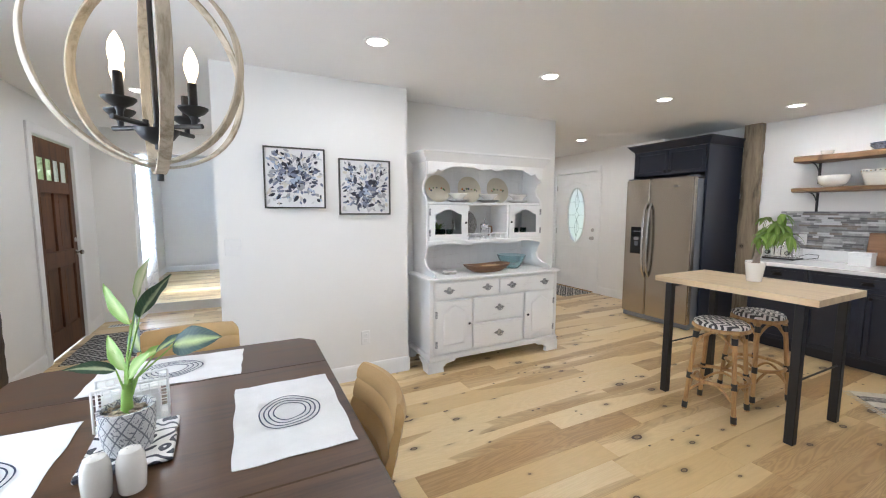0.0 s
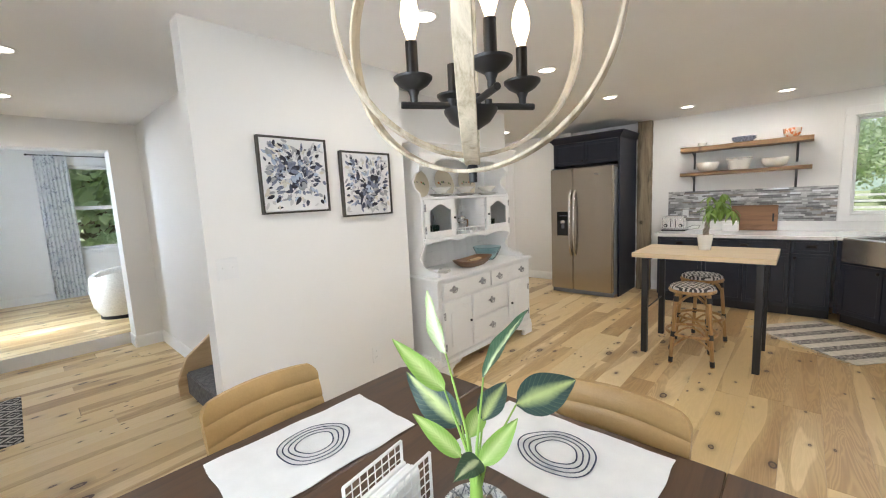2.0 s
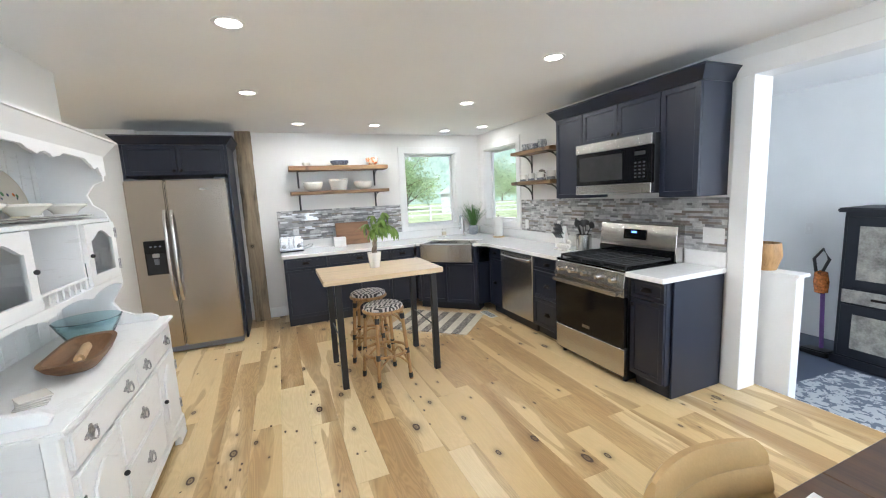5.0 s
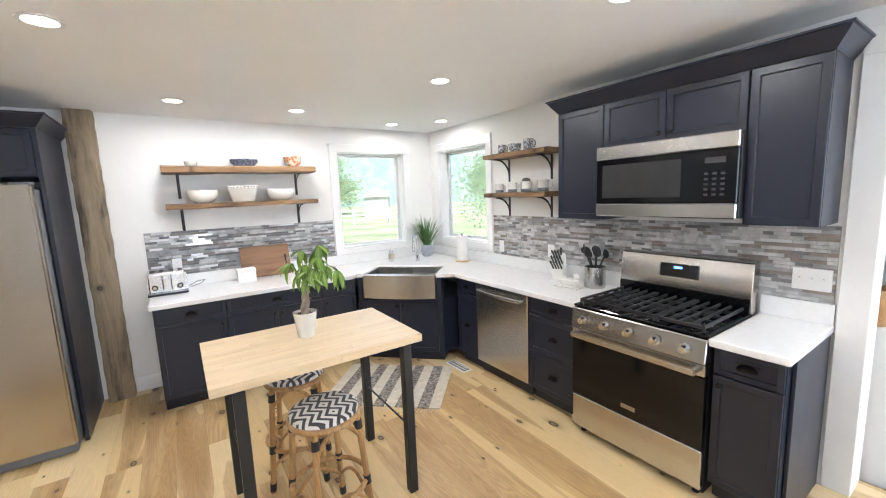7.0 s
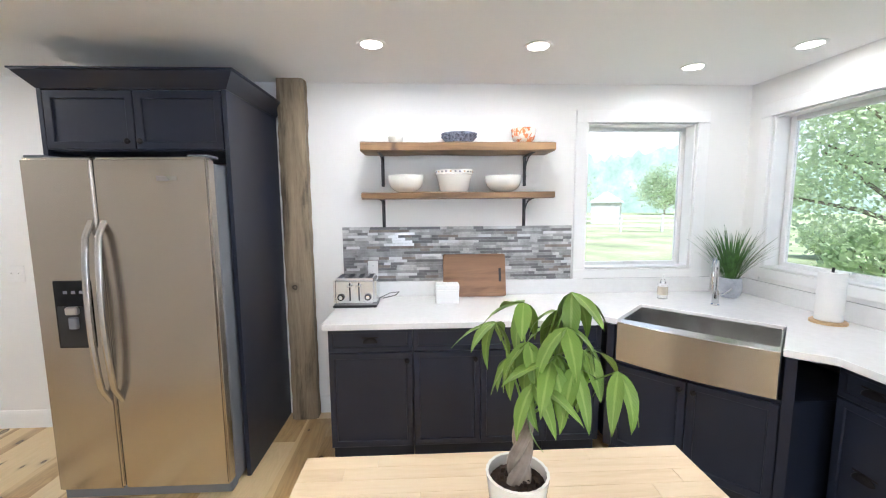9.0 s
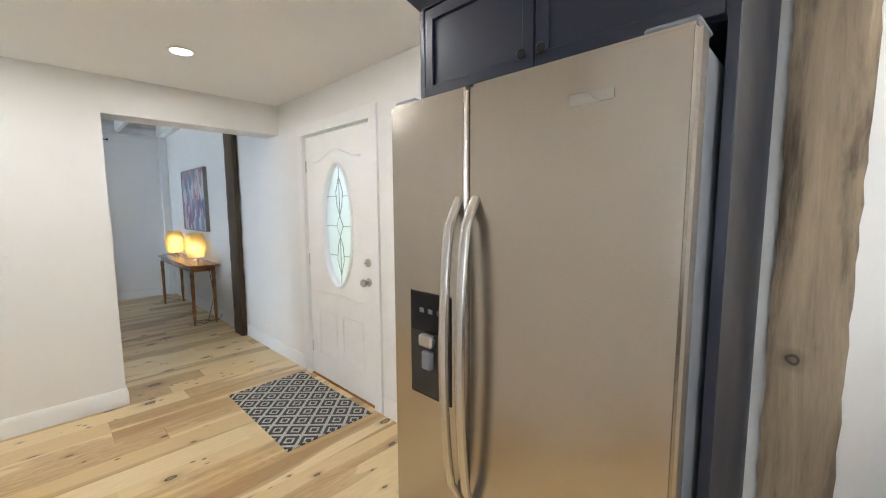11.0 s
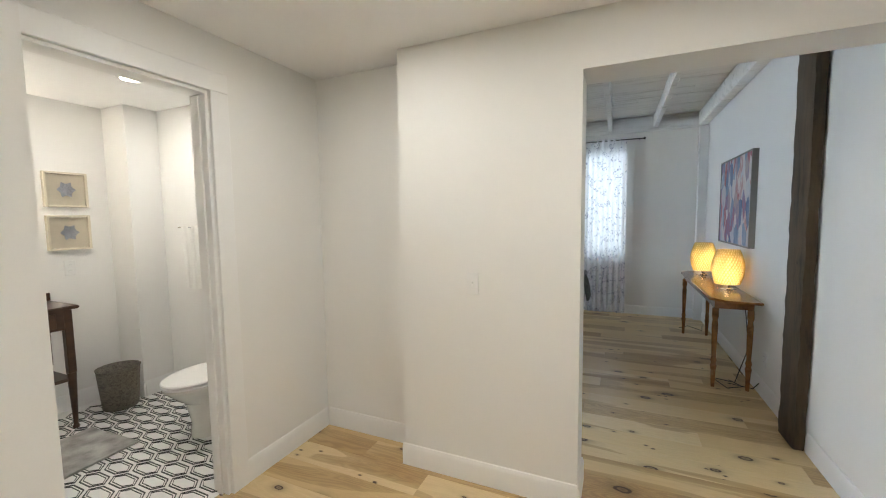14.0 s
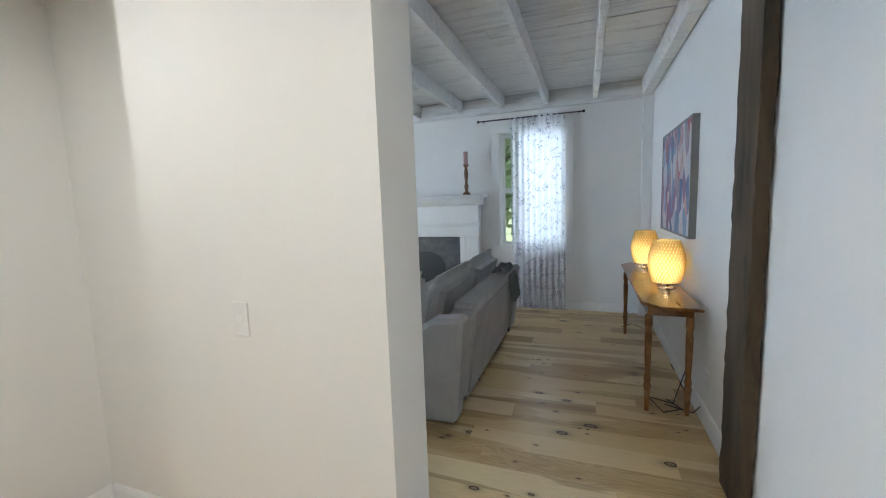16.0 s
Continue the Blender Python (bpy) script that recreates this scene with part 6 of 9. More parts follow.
part("top", bx(-HW - 0.02, -0.025, 0.825, HW + 0.02, HD, 0.85, bev=0.006, seg=2), M["hutch"], hu)
part("carcass", bx(-HW + 0.02, 0.01, 0.14, HW - 0.02, HD - 0.002, 0.824, bev=0.003), M["hutch"], hu)
for s in (-1, 1):
    part("corner_post", bx(s * HW - (0.04 if s > 0 else 0.0), 0.0, 0.14, s * HW + (0.0 if s > 0 else 0.04), 0.05, 0.824, bev=0.006), M["hutch"], hu)
part("base_moulding", bx(-HW - 0.01, -0.012, 0.105, HW + 0.01, HD, 0.155, bev=0.008, seg=2), M["hutch"], hu)
for s in (-1, 1):
    f = [(s * (HW + 0.005), 0.105), (s * (HW - 0.26), 0.105), (s * (HW - 0.24), 0.085), (s * (HW - 0.17), 0.075), (s * (HW - 0.13), 0.045), (s * (HW - 0.14), 0.0), (s * (HW + 0.005), 0.0)]
    part("bracket_foot", prism(B(), f, -0.01, 0.03, 'y', 0.003), M["hutch"], hu)
    f2 = [(-0.01, 0.105), (0.20, 0.105), (0.17, 0.08), (0.12, 0.06), (0.10, 0.0), (-0.01, 0.0)]
    part("bracket_foot", prism(B(), f2, s * (HW + 0.005) - 0.015, s * (HW + 0.005) + 0.015, 'x', 0.003), M["hutch"], hu)
    part("back_foot", bx(s * (HW - 0.03) - 0.03, HD - 0.06, 0.0, s * (HW - 0.03) + 0.03, HD - 0.01, 0.105, bev=0.003), M["hutch"], hu)


def bail(parent, x, z, y):
    """A pierced cast plate with a hanging bail."""
    o = [(x + 0.056 * math.cos(a) * (0.75 + 0.25 * math.cos(4 * a)), z + 0.033 * math.sin(a) * (0.8 + 0.2 * math.cos(4 * a))) for a in [2 * math.pi * i / 32 for i in range(32)]]
    bm = prism(B(), o, y - 0.003, y, 'y')
    for sx in (-0.030, 0.030):
        cyl(bm, (x + sx, y, z + 0.004), (x + sx, y - 0.010, z + 0.004), 0.006, 0.004, 10)
    part("pull_plate", bm, M["pewter"], parent, "aged pewter pull plate")
    pts = [(x + 0.032 * math.cos(math.pi * (1 + q / 10)), y - 0.008 - 0.010 * math.sin(math.pi * q / 10), z + 0.004 + 0.030 * math.sin(math.pi * (1 + q / 10))) for q in range(11)]
    part("bail", tube(B(), pts, 0.0038, 6), M["pewter"], parent, "aged pewter bail")


M["pewter"] = paint("aged_pewter", (0.40, 0.40, 0.41), 0.36, 0.35, 60, 200, 0.2, metal=0.8)


def hdrawer(x0, x1, z0, z1, pulls):
    f = part("drawer", bx(x0, -0.014, z0, x1, 0.010, z1, bev=0.007, seg=2), M["hutch"], hu)
    for p in pulls:
        bail(f, x0 + (x1 - x0) * p, (z0 + z1) / 2, -0.0145)


hdrawer(-0.675, -0.005, 0.665, 0.81, (0.2, 0.8))
hdrawer(0.005, 0.675, 0.665, 0.81, (0.2, 0.8))
hdrawer(-0.285, 0.285, 0.42, 0.645, (0.5,))
hdrawer(-0.285, 0.285, 0.175, 0.40, (0.5,))


def hinge(parent, x, z, y):
    bm = B()
    box(bm, x - 0.011, y - 0.004, z - 0.03, x + 0.011, y, z + 0.03, bev=0.001)
    cyl(bm, (x, y - 0.006, z - 0.032), (x, y - 0.006, z + 0.032), 0.004, n=8)
    part("hinge", bm, M["pewter"], parent, "aged pewter hinge")


def arch(x0, x1, z0, z1, rise, n=14):
    """Outline with a cathedral arch top."""
    p = [(x0, z0), (x1, z0), (x1, z1 - rise)]
    for i in range(1, n):
        u = 1 - i / n
        p.append((x0 + (x1 - x0) * u, z1 - rise + rise * (0.5 - 0.5 * math.cos(2 * math.pi * u)) ** 0.8))
    p.append((x0, z1 - rise))
    return p


for s in (-1, 1):
    x0, x1 = (-0.675, -0.305) if s < 0 else (0.305, 0.675)
    d = part("door", bx(x0, -0.014, 0.175, x1, 0.010, 0.645, bev=0.006, seg=2), M["hutch"], hu)
    part("raised_panel", prism(B(), arch(x0 + 0.075, x1 - 0.075, 0.245, 0.60, 0.06), -0.026, -0.0145, 'y', 0.006), M["hutch"], d, "raised arched panel")
    kx = x1 - 0.03 if s < 0 else x0 + 0.03
    t = bmesh.new()
    bmesh.ops.create_uvsphere(t, u_segments=12, v_segments=8, radius=0.012)
    part("knob", join(B(), t, Matrix.Translation((kx, -0.028, 0.42))), M["black"], d, "small black knob")
    for z in (0.26, 0.53):
        hinge(d, (x0 + 0.008) if s < 0 else (x1 - 0.008), z, -0.0145)

# upper part
UW = 0.655
UF, UB = 0.20, HD - 0.004
for s in (-1, 1):
    prof = [(UB, 0.851), (UF - 0.16, 0.851), (UF - 0.17, 0.875), (UF - 0.13, 0.90), (UF - 0.05, 0.905), (UF + 0.02, 0.94), (UF + 0.05, 1.0), (UF + 0.01, 1.07), (UF - 0.01, 1.10), (UF, 1.14), (UF, 1.50), (UF + 0.02, 1.56), (UF + 0.07, 1.60), (UF + 0.09, 1.66), (UF + 0.05, 1.72), (UF, 1.74), (UF, 1.90), (UB, 1.90)]
    part("side", prism(B(), prof, s * UW - 0.011, s * UW + 0.011, 'x', 0.002), M["hutch"], hu, "shaped side board")
part("back", bx(-UW + 0.012, UB - 0.012, 0.852, UW - 0.012, UB - 0.001, 1.90), M["hutch"], hu)
for i in range(12):
    x = -UW + 0.1 + i * 0.104
    part("back_groove", bx(x, UB - 0.014, 0.855, x + 0.004, UB - 0.012, 1.89), M["trim"], hu)
for z in (1.145, 1.50):
    part("shelf", bx(-UW + 0.012, UF + 0.004, z, UW - 0.012, UB - 0.013, z + 0.02, bev=0.003), M["hutch"], hu)
for x in (-0.235, 0.235):
    part("divider", bx(x - 0.009, UF + 0.006, 1.166, x + 0.009, UB - 0.013, 1.499), M["hutch"], hu)
part("lower_valance", scallop(-UW, UW, 1.165, 1.105, 3, 0.035, UF - 0.014, UF + 0.003), M["hutch"], hu, "scalloped valance")
VAL = [(0.0, 1.772), (0.035, 1.765), (0.06, 1.79), (0.075, 1.815), (0.11, 1.80), (0.15, 1.825), (0.20, 1.85), (0.36, 1.852), (0.41, 1.832), (0.45, 1.822), (0.47, 1.835), (0.5, 1.842)]
VAL += [(1 - u, z) for u, z in VAL[-2::-1]]


def valance(knots, ztop, y0, y1):
    """A fretted board: straight above, its lower edge eased from knot to knot."""
    pts = [(-UW, ztop), (UW, ztop)]
    for (u0, z0), (u1, z1) in zip(knots[::-1], knots[-2::-1]):
        for q in range(4):
            f = q / 4
            pts.append((-UW + 2 * UW * (u0 + (u1 - u0) * f), z0 + (z1 - z0) * (0.5 - 0.5 * math.cos(math.pi * f))))
    pts.append((-UW, knots[0][1]))
    return prism(B(), pts, y0, y1, 'y', 0.0015)


part("upper_valance", valance(VAL, 1.90, UF - 0.014, UF + 0.003), M["hutch"], hu, "scalloped valance")
cr = [(-UW - 0.012, UB), (-UW - 0.012, UF - 0.012), (UW + 0.012, UF - 0.012), (UW + 0.012, UB)]
part("cornice", crown("c", cr[::-1], 1.88, 1.975, 0.06), M["hutch"], hu)
part("cornice_top", bx(-UW - 0.06, UF - 0.06, 1.972, UW + 0.06, UB, 1.982, bev=0.002), M["hutch"], hu)
for s in (-1, 1):
    x0, x1 = (-UW + 0.012, -0.245) if s < 0 else (0.245, UW - 0.012)
    z0, z1 = 1.168, 1.497
    outer = [(x0, z0), (x1, z0), (x1, z1), (x0, z1)]
    inner = arch(x0 + 0.06, x1 - 0.06, z0 + 0.055, z1 - 0.04, 0.05)
    t = bmesh.new()
    for y in (UF - 0.016, UF + 0.002):
        o = [t.verts.new((u, y, v)) for u, v in outer]
        i_ = [t.verts.new((u, y, v)) for u, v in inner]
        n = len(i_)
        es = []
        for ring in (o, i_):
            for a, b in zip(ring, ring[1:] + ring[:1]):
                es.append(t.edges.new((a, b)))
        bmesh.ops.triangle_fill(t, edges=es, use_beauty=True)
    t.verts.ensure_lookup_table()
    ni = len(outer) + len(inner)
    for base, n in ((0, 4), (4, len(inner))):
        for i in range(n):
            a, b = base + i, base + (i + 1) % n
            t.faces.new((t.verts[a], t.verts[b], t.verts[ni + b], t.verts[ni + a]))
    bmesh.ops.recalc_face_normals(t, faces=t.faces)
    d = part("glazed_door", join(B(), t), M["hutch"], hu, "small arched glazed door", smooth=False)
    g = part("pane", bx(x0 + 0.05, UF - 0.008, z0 + 0.045, x1 - 0.05, UF - 0.005, z1 - 0.03), M["glass"], d)
    kx = x1 - 0.02 if s < 0 else x0 + 0.02
    t = bmesh.new()
    bmesh.ops.create_uvsphere(t, u_segments=12, v_segments=8, radius=0.011)
    part("knob", join(B(), t, Matrix.Translation((kx, UF - 0.027, 1.33))), M["black"], d, "small black knob")
    for z in (1.24, 1.43):
        hinge(d, (x0 + 0.006) if s < 0 else (x1 - 0.006), z, UF - 0.0165)
# gallery rail
part("gallery_rail", bx(-0.225, UF - 0.006, 1.215, 0.225, UF + 0.010, 1.227, bev=0.003), M["hutch"], hu)
for i in range(8):
    x = -0.205 + i * 0.0586
    part("spindle", lathe(B(), [(0.006, 0), (0.004, 0.008), (0.007, 0.024), (0.004, 0.04), (0.006, 0.050)], 10, (x, UF + 0.002, 1.165)), M["hutch"], hu)


def on_hutch(x, y, z, rx=0, rz=0):
    return HM @ pose(x, y, z, rx, 0, rz)


M["floral"] = zigzag("flower_rim_china", (0.66, 0.61, 0.50), (0.32, 0.13, 0.07), 26.0, 0.2, 'floral')
PLATE = [(0.0, 0.006), (0.07, 0.006), (0.085, 0.012), (0.135, 0.020), (0.137, 0.023), (0.132, 0.024), (0.085, 0.017), (0.0, 0.011)]
for i, x in enumerate((-0.42, -0.06, 0.29)):
    e = thing("display_plate", on_hutch(x, 0.455, 1.522, 76), "cream china plate with small flowers, standing upright", "plate", "display plates")
    part("plate", lathe(B(), PLATE, 36, (0, 0.136, 0)), M["cream"], e)
    rg2 = random.Random(i)
    for q in range(9):
        a = radians(-30 + q * 30 + rg2.uniform(-8, 8))
        if -0.3 < math.sin(a) or q % 2:
            r = rg2.uniform(0.055, 0.09)
            part("painted_flower", lathe(B(), [(rg2.uniform(0.006, 0.013), 0), (0, 0.0015)], 7, (r * math.cos(a) * 1.1, 0.136 + r * 0.35 * math.sin(a) - 0.015, 0.018)), bpy.data.materials["orange_glaze"] if q % 3 == 0 else (M["ink"] if q % 3 == 1 else M["blade"]), e)
for i, x in enumerate((-0.27, 0.08, 0.45)):
    for q in range(3):
        solid("stacked_plate", lathe(B(), [(r * (0.86 if q < 2 else 0.70), z * (0.8 if q < 2 else 3.0)) for r, z in PLATE], 32), M["china"], "white china plate in a short stack", "plate", "stacked plates", at=on_hutch(x, 0.325, 1.5205 + q * 0.0095))
e = thing("lattice_platter", on_hutch(-0.12, 0.44, 1.175, 76), "round dark lattice patterned platter leaning upright", "plate")
part("plate", lathe(B(), [(r * 1.05, z) for r, z in PLATE], 36, (0, 0.14, 0)), M["floral_plate"], e)
fp = thing("french_press", on_hutch(0.07, 0.37, 1.1655), "glass coffee press with chrome frame and wooden handle", "coffee press")
part("beaker", lathe(B(), [(0.0, 0.004), (0.042, 0.004), (0.044, 0.01), (0.044, 0.13), (0.041, 0.13), (0.041, 0.012), (0, 0.012)], 24), M["glass"], fp)
for z in (0.012, 0.085):
    part("band", lathe(B(), [(0.0455, 0), (0.0465, 0.002), (0.0465, 0.012), (0.0455, 0.014)], 24, (0, 0, z)), M["chrome"], fp)
part("lid", lathe(B(), [(0.047, 0.131), (0.046, 0.14), (0.03, 0.155), (0.006, 0.16), (0.005, 0.18), (0.012, 0.188), (0.011, 0.2), (0, 0.203)], 24), M["chrome"], fp)
part("handle", tube(B(), [(0.045, 0, 0.12), (0.085, 0, 0.115), (0.09, 0, 0.06), (0.047, 0, 0.03)], 0.008, 8), M["bowl_wood"], fp, "brown handle")
for i, (x, y) in enumerate(((-0.50, 0.34), (-0.42, 0.37), (-0.36, 0.33), (0.38, 0.34), (0.45, 0.36), (0.54, 0.34))):
    solid("drinking_glass", lathe(B(), [(0, 0.002), (0.03, 0.002), (0.034, 0.10), (0.032, 0.10), (0.028, 0.008), (0, 0.008)], 20), M["greenglass"], "smoky green drinking glass behind the glazed door", "glass", "drinking glasses", at=on_hutch(x, y, 1.1655))
solid("artificial_succulent", (lambda bm: [join(bm, leaf(0.12, 0.03, 0.8), pose(0, 0, 0.0, 0, -55 - 10 * (i % 3), i * 40)) for i in range(14)] and bm)(B()), M["money"], "pale green artificial sprig in a cupboard glass", "plant", at=on_hutch(-0.45, 0.40, 1.24))
# glass bowl, wooden dough bowl with rolling pin, small dish
solid("glass_bowl", lathe(B(), [(0.0, 0.0), (0.07, 0.0), (0.10, 0.03), (0.135, 0.10), (0.15, 0.135), (0.146, 0.137), (0.128, 0.10), (0.093, 0.034), (0.065, 0.008), (0, 0.008)], 40), M["blueglass"], "pale aqua glass bowl with a ridged wall", "bowl", at=on_hutch(0.34, 0.27, 0.8505))
t = bmesh.new()
for sgn, sc, z0 in ((1, 1.0, 0.0), (-1, 0.86, 0.014)):
    rings = []
    for k2, (f_, z) in enumerate(((0.62, 0.0), (0.85, 0.03), (1.0, 0.065))):
        ring = []
        for i in range(32):
            a = 2 * math.pi * i / 32
            c, s2 = math.cos(a), math.sin(a)
            ex = 0.255 * f_ * sc * math.copysign(abs(c) ** 0.55, c)
            ey = 0.115 * f_ * sc * math.copysign(abs(s2) ** 0.55, s2)
            ring.append(t.verts.new((ex, ey, (z if sgn > 0 else z0 + z * 0.80) + 0.012 * (abs(ex) / 0.25) ** 2)))
        rings.append(ring)
    for a, b in zip(rings, rings[1:]):
        for i in range(32):
            t.faces.new((a[i], a[(i + 1) % 32], b[(i + 1) % 32], b[i]))
    t.faces.new(rings[0])
    if sgn > 0:
        rim = rings[-1]
    else:
        for i in range(32):
            t.faces.new((rim[i], rim[(i + 1) % 32], rings[-1][(i + 1) % 32], rings[-1][i]))
bmesh.ops.recalc_face_normals(t, faces=t.faces)
solid("dough_bowl", join(B(), t), M["bowl_wood"], "long carved wooden dough bowl", "bowl", at=on_hutch(-0.02, 0.18, 0.8505, 0, 6))
rp = thing("rolling_pin", on_hutch(0.0, 0.18, 0.895, 0, 12), "pale wooden rolling pin lying in the dough bowl", "rolling pin")
part("roller", cyl(B(), (-0.10, 0, 0), (0.10, 0, 0), 0.021, n=20), M["pale_wood"], rp)
for s in (-1, 1):
    part("handle", tube(B(), [(s * 0.10, 0, 0), (s * 0.115, 0, 0), (s * 0.135, 0, 0), (s * 0.155, 0, 0)], [0.006, 0.012, 0.013, 0.008], 12), M["pale_wood"], rp)
cs_ = thing("coaster_stack", on_hutch(-0.44, 0.18, 0.8505, 0, 14), "stack of white square coasters in a small holder", "coaster")
for i in range(4):
    part("coaster", bx(-0.048, -0.048, i * 0.0075, 0.048, 0.048, i * 0.0075 + 0.006, bev=0.002), M["china"], cs_, at=pose(0.002 * i, -0.003 * (i % 2), 0, 0, 0, i * 7))
# ---- island table, stools, shelves and small kitchen things ----
STANDING = {o.name for o in scene.objects}
isl = thing("island_table", pose(0, 0, 0), "butcher block island table on black steel legs", "table")
IX0, IX1, IY0, IY1, IZ = 3.03, 3.70, 1.11, 2.13, 0.93
nst = 14
for i in range(nst):
    x0 = IX0 + (IX1 - IX0) * i / nst
    x1 = IX0 + (IX1 - IX0) * (i + 1) / nst
    cuts = [IY0] + sorted(IY0 + (IY1 - IY0) * ((i * 0.37 + q * 0.45) % 1) for q in range(2)) + [IY1]
    for a, b in zip(cuts, cuts[1:]):
        if b - a > 0.01:
            part("stave", bx(x0 + 0.0002, a + 0.0002, IZ - 0.042, x1 - 0.0002, b - 0.0002, IZ, bev=0.0007), M["butcher"], isl)
for y in (IY0 + 0.09, IY1 - 0.11):
    for x in (IX0 + 0.035, IX1 - 0.035):
        part("leg", bx(x - 0.025, y - 0.025, 0.0, x + 0.025, y + 0.025, IZ - 0.048, bev=0.003), M["black"], isl, "black square steel leg")
    part("top_rail", bx(IX0 + 0.06, y - 0.02, IZ - 0.075, IX1 - 0.06, y + 0.02, IZ - 0.043, bev=0.002), M["black"], isl)
    part("brace", tube(B(), [(IX0 + 0.04, y, 0.40), (IX1 - 0.04, y, 0.40)], 0.006, 8), M["black"], isl, "thin black cross rod")


def stool(m):
    e = thing("counter_stool", m, "rattan counter stool with black and white woven seat", "stool", "counter stools")
    part("seat", lathe(B(), [(0.0, 0.672), (0.10, 0.671), (0.15, 0.666), (0.166, 0.655), (0.168, 0.640), (0.155, 0.632), (0, 0.632)], 36), M["seatweave"], e, "black and white chevron woven seat")
    ring = [(0.165 * math.cos(2 * math.pi * i / 28), 0.165 * math.sin(2 * math.pi * i / 28), 0.622) for i in range(29)]
    part("seat_rim", tube(B(), ring, 0.014, 8), M["rattan"], e)
    for k2 in range(4):
        a = radians(45 + 90 * k2)
        c, s = math.cos(a), math.sin(a)
        lg = part("leg", tube(B(), [(0.215 * c, 0.215 * s, 0.0), (0.16 * c, 0.16 * s, 0.62)], 0.0155, 10), M["rattan"], e, "bent rattan leg")
        for z, r in ((0.012, 0.0185), (0.235, 0.0185), (0.54, 0.0195)):
            q = 0.215 - 0.055 * z / 0.62
            part("binding", cyl(B(), (q * c, q * s, z), ((q - 0.004) * c, (q - 0.004) * s, z + 0.045), r, n=12), M["black"], lg, "black leather binding")
        b = radians(45 + 90 * (k2 + 1))
        p0, p1 = Vector((0.168 * c, 0.168 * s, 0.50)), Vector((0.168 * math.cos(b), 0.168 * math.sin(b), 0.50))
        pts = []
        for i in range(13):
            u = i / 12
            p = p0.lerp(p1, u)
            p.z = 0.50 + 0.10 * math.sin(math.pi * u)
            pts.append(p)
        part("arch", tube(B(), pts, 0.010, 8), M["rattan"], e, "arched rattan brace")
        p0, p1 = Vector((0.195 * c, 0.195 * s, 0.14)), Vector((0.195 * math.cos(b), 0.195 * math.sin(b), 0.14))
        pts = []
        for i in range(13):
            u = i / 12
            p = p0.lerp(p1, u)
            p.z = 0.14 + 0.10 * math.sin(math.pi * u)
            pts.append(p)
        part("arch", tube(B(), pts, 0.009, 8), M["rattan"], e, "arched rattan brace")
    ring = [(0.185 * math.cos(2 * math.pi * i / 28), 0.185 * math.sin(2 * math.pi * i / 28), 0.255) for i in range(29)]
    part("footrest_ring", tube(B(), ring, 0.013, 8), M["rattan"], e)
    return e


s1 = stool(pose(3.10, 1.655, 0, 0, 0, 12))
copy_thing(s1, pose(3.63, 1.67, 0, 0, 0, -20))

# money tree on the island
mt = thing("money_tree", pose(3.425, 1.625, IZ), "money tree houseplant in a ribbed white pot", "potted plant")
n = 48
t = bmesh.new()
rings = []
for z, r in ((0, 0.042), (0.004, 0.045), (0.135, 0.062), (0.14, 0.063), (0.14, 0.057), (0.118, 0.055)):
    rings.append([t.verts.new(((r + 0.0012 * (i % 2)) * math.cos(2 * math.pi * i / n), (r + 0.0012 * (i % 2)) * math.sin(2 * math.pi * i / n), z)) for i in range(n)])
for a, b in zip(rings, rings[1:]):
    for i in range(n):
        t.faces.new((a[i], a[(i + 1) % n], b[(i + 1) % n], b[i]))
t.faces.new(rings[0][::-1])
part("pot", join(B(), t), M["china"], mt, "ribbed white pot")
rng = random.Random(9)
sb2 = lathe(B(), [(0.0, 0.122), (0.03, 0.124), (0.0565, 0.118)], 20)
for i in range(40):
    a, r = rng.uniform(0, 6.3), 0.05 * math.sqrt(rng.random())
    box(sb2, r * math.cos(a) - 0.006, r * math.sin(a) - 0.003, 0.118, r * math.cos(a) + 0.006, r * math.sin(a) + 0.003, 0.127 + rng.uniform(0, 0.006))
part("bark_chips", sb2, M["soil"], mt, "dark bark chips")
for k2 in range(3):
    pts = []
    for i in range(13):
        u = i / 12
        a = k2 * 2.09 + u * 5.0
        r = 0.014 * (1 - 0.35 * u)
        pts.append((r * math.cos(a) + 0.008 * u, r * math.sin(a) - 0.018 * u, 0.12 + 0.15 * u))
    part("trunk", tube(B(), pts, [0.014 - 0.004 * i / 12 for i in range(13)], 10), M["bark"], mt, "braided brown trunk")
for k2 in range(14):
    az = k2 * 137.5 - 60 + rng.uniform(-20, 20)
    el = rng.uniform(34, 84)
    L = rng.uniform(0.11, 0.25)
    d = Vector((math.cos(radians(az)) * math.cos(radians(el)), math.sin(radians(az)) * math.cos(radians(el)), math.sin(radians(el))))
    p0 = Vector((0.008, -0.018, 0.25))
    p1 = p0 + d * L + Vector((0.03, -0.065, 0.0))
    part("petiole", tube(B(), [p0, p0.lerp(p1, 0.5) + Vector((0, 0, 0.015)), p1], [0.003, 0.0022, 0.0016], 6), M["money"], mt, "thin green leaf stalk")
    nl = rng.choice((5, 5, 6))
    for q in range(nl):
        la = az + (q - (nl - 1) / 2) * 48 + rng.uniform(-8, 8)
        lel = rng.uniform(-60, 5) - 8
        lf = leaf(rng.uniform(0.085, 0.15), rng.uniform(0.03, 0.042), rng.uniform(0.5, 1.2), 0.2, 8)
        part("leaflet", join(B(), lf, Matrix.Translation(p1) @ pose(0, 0, 0, 0, -lel, la)), M["money"], mt)


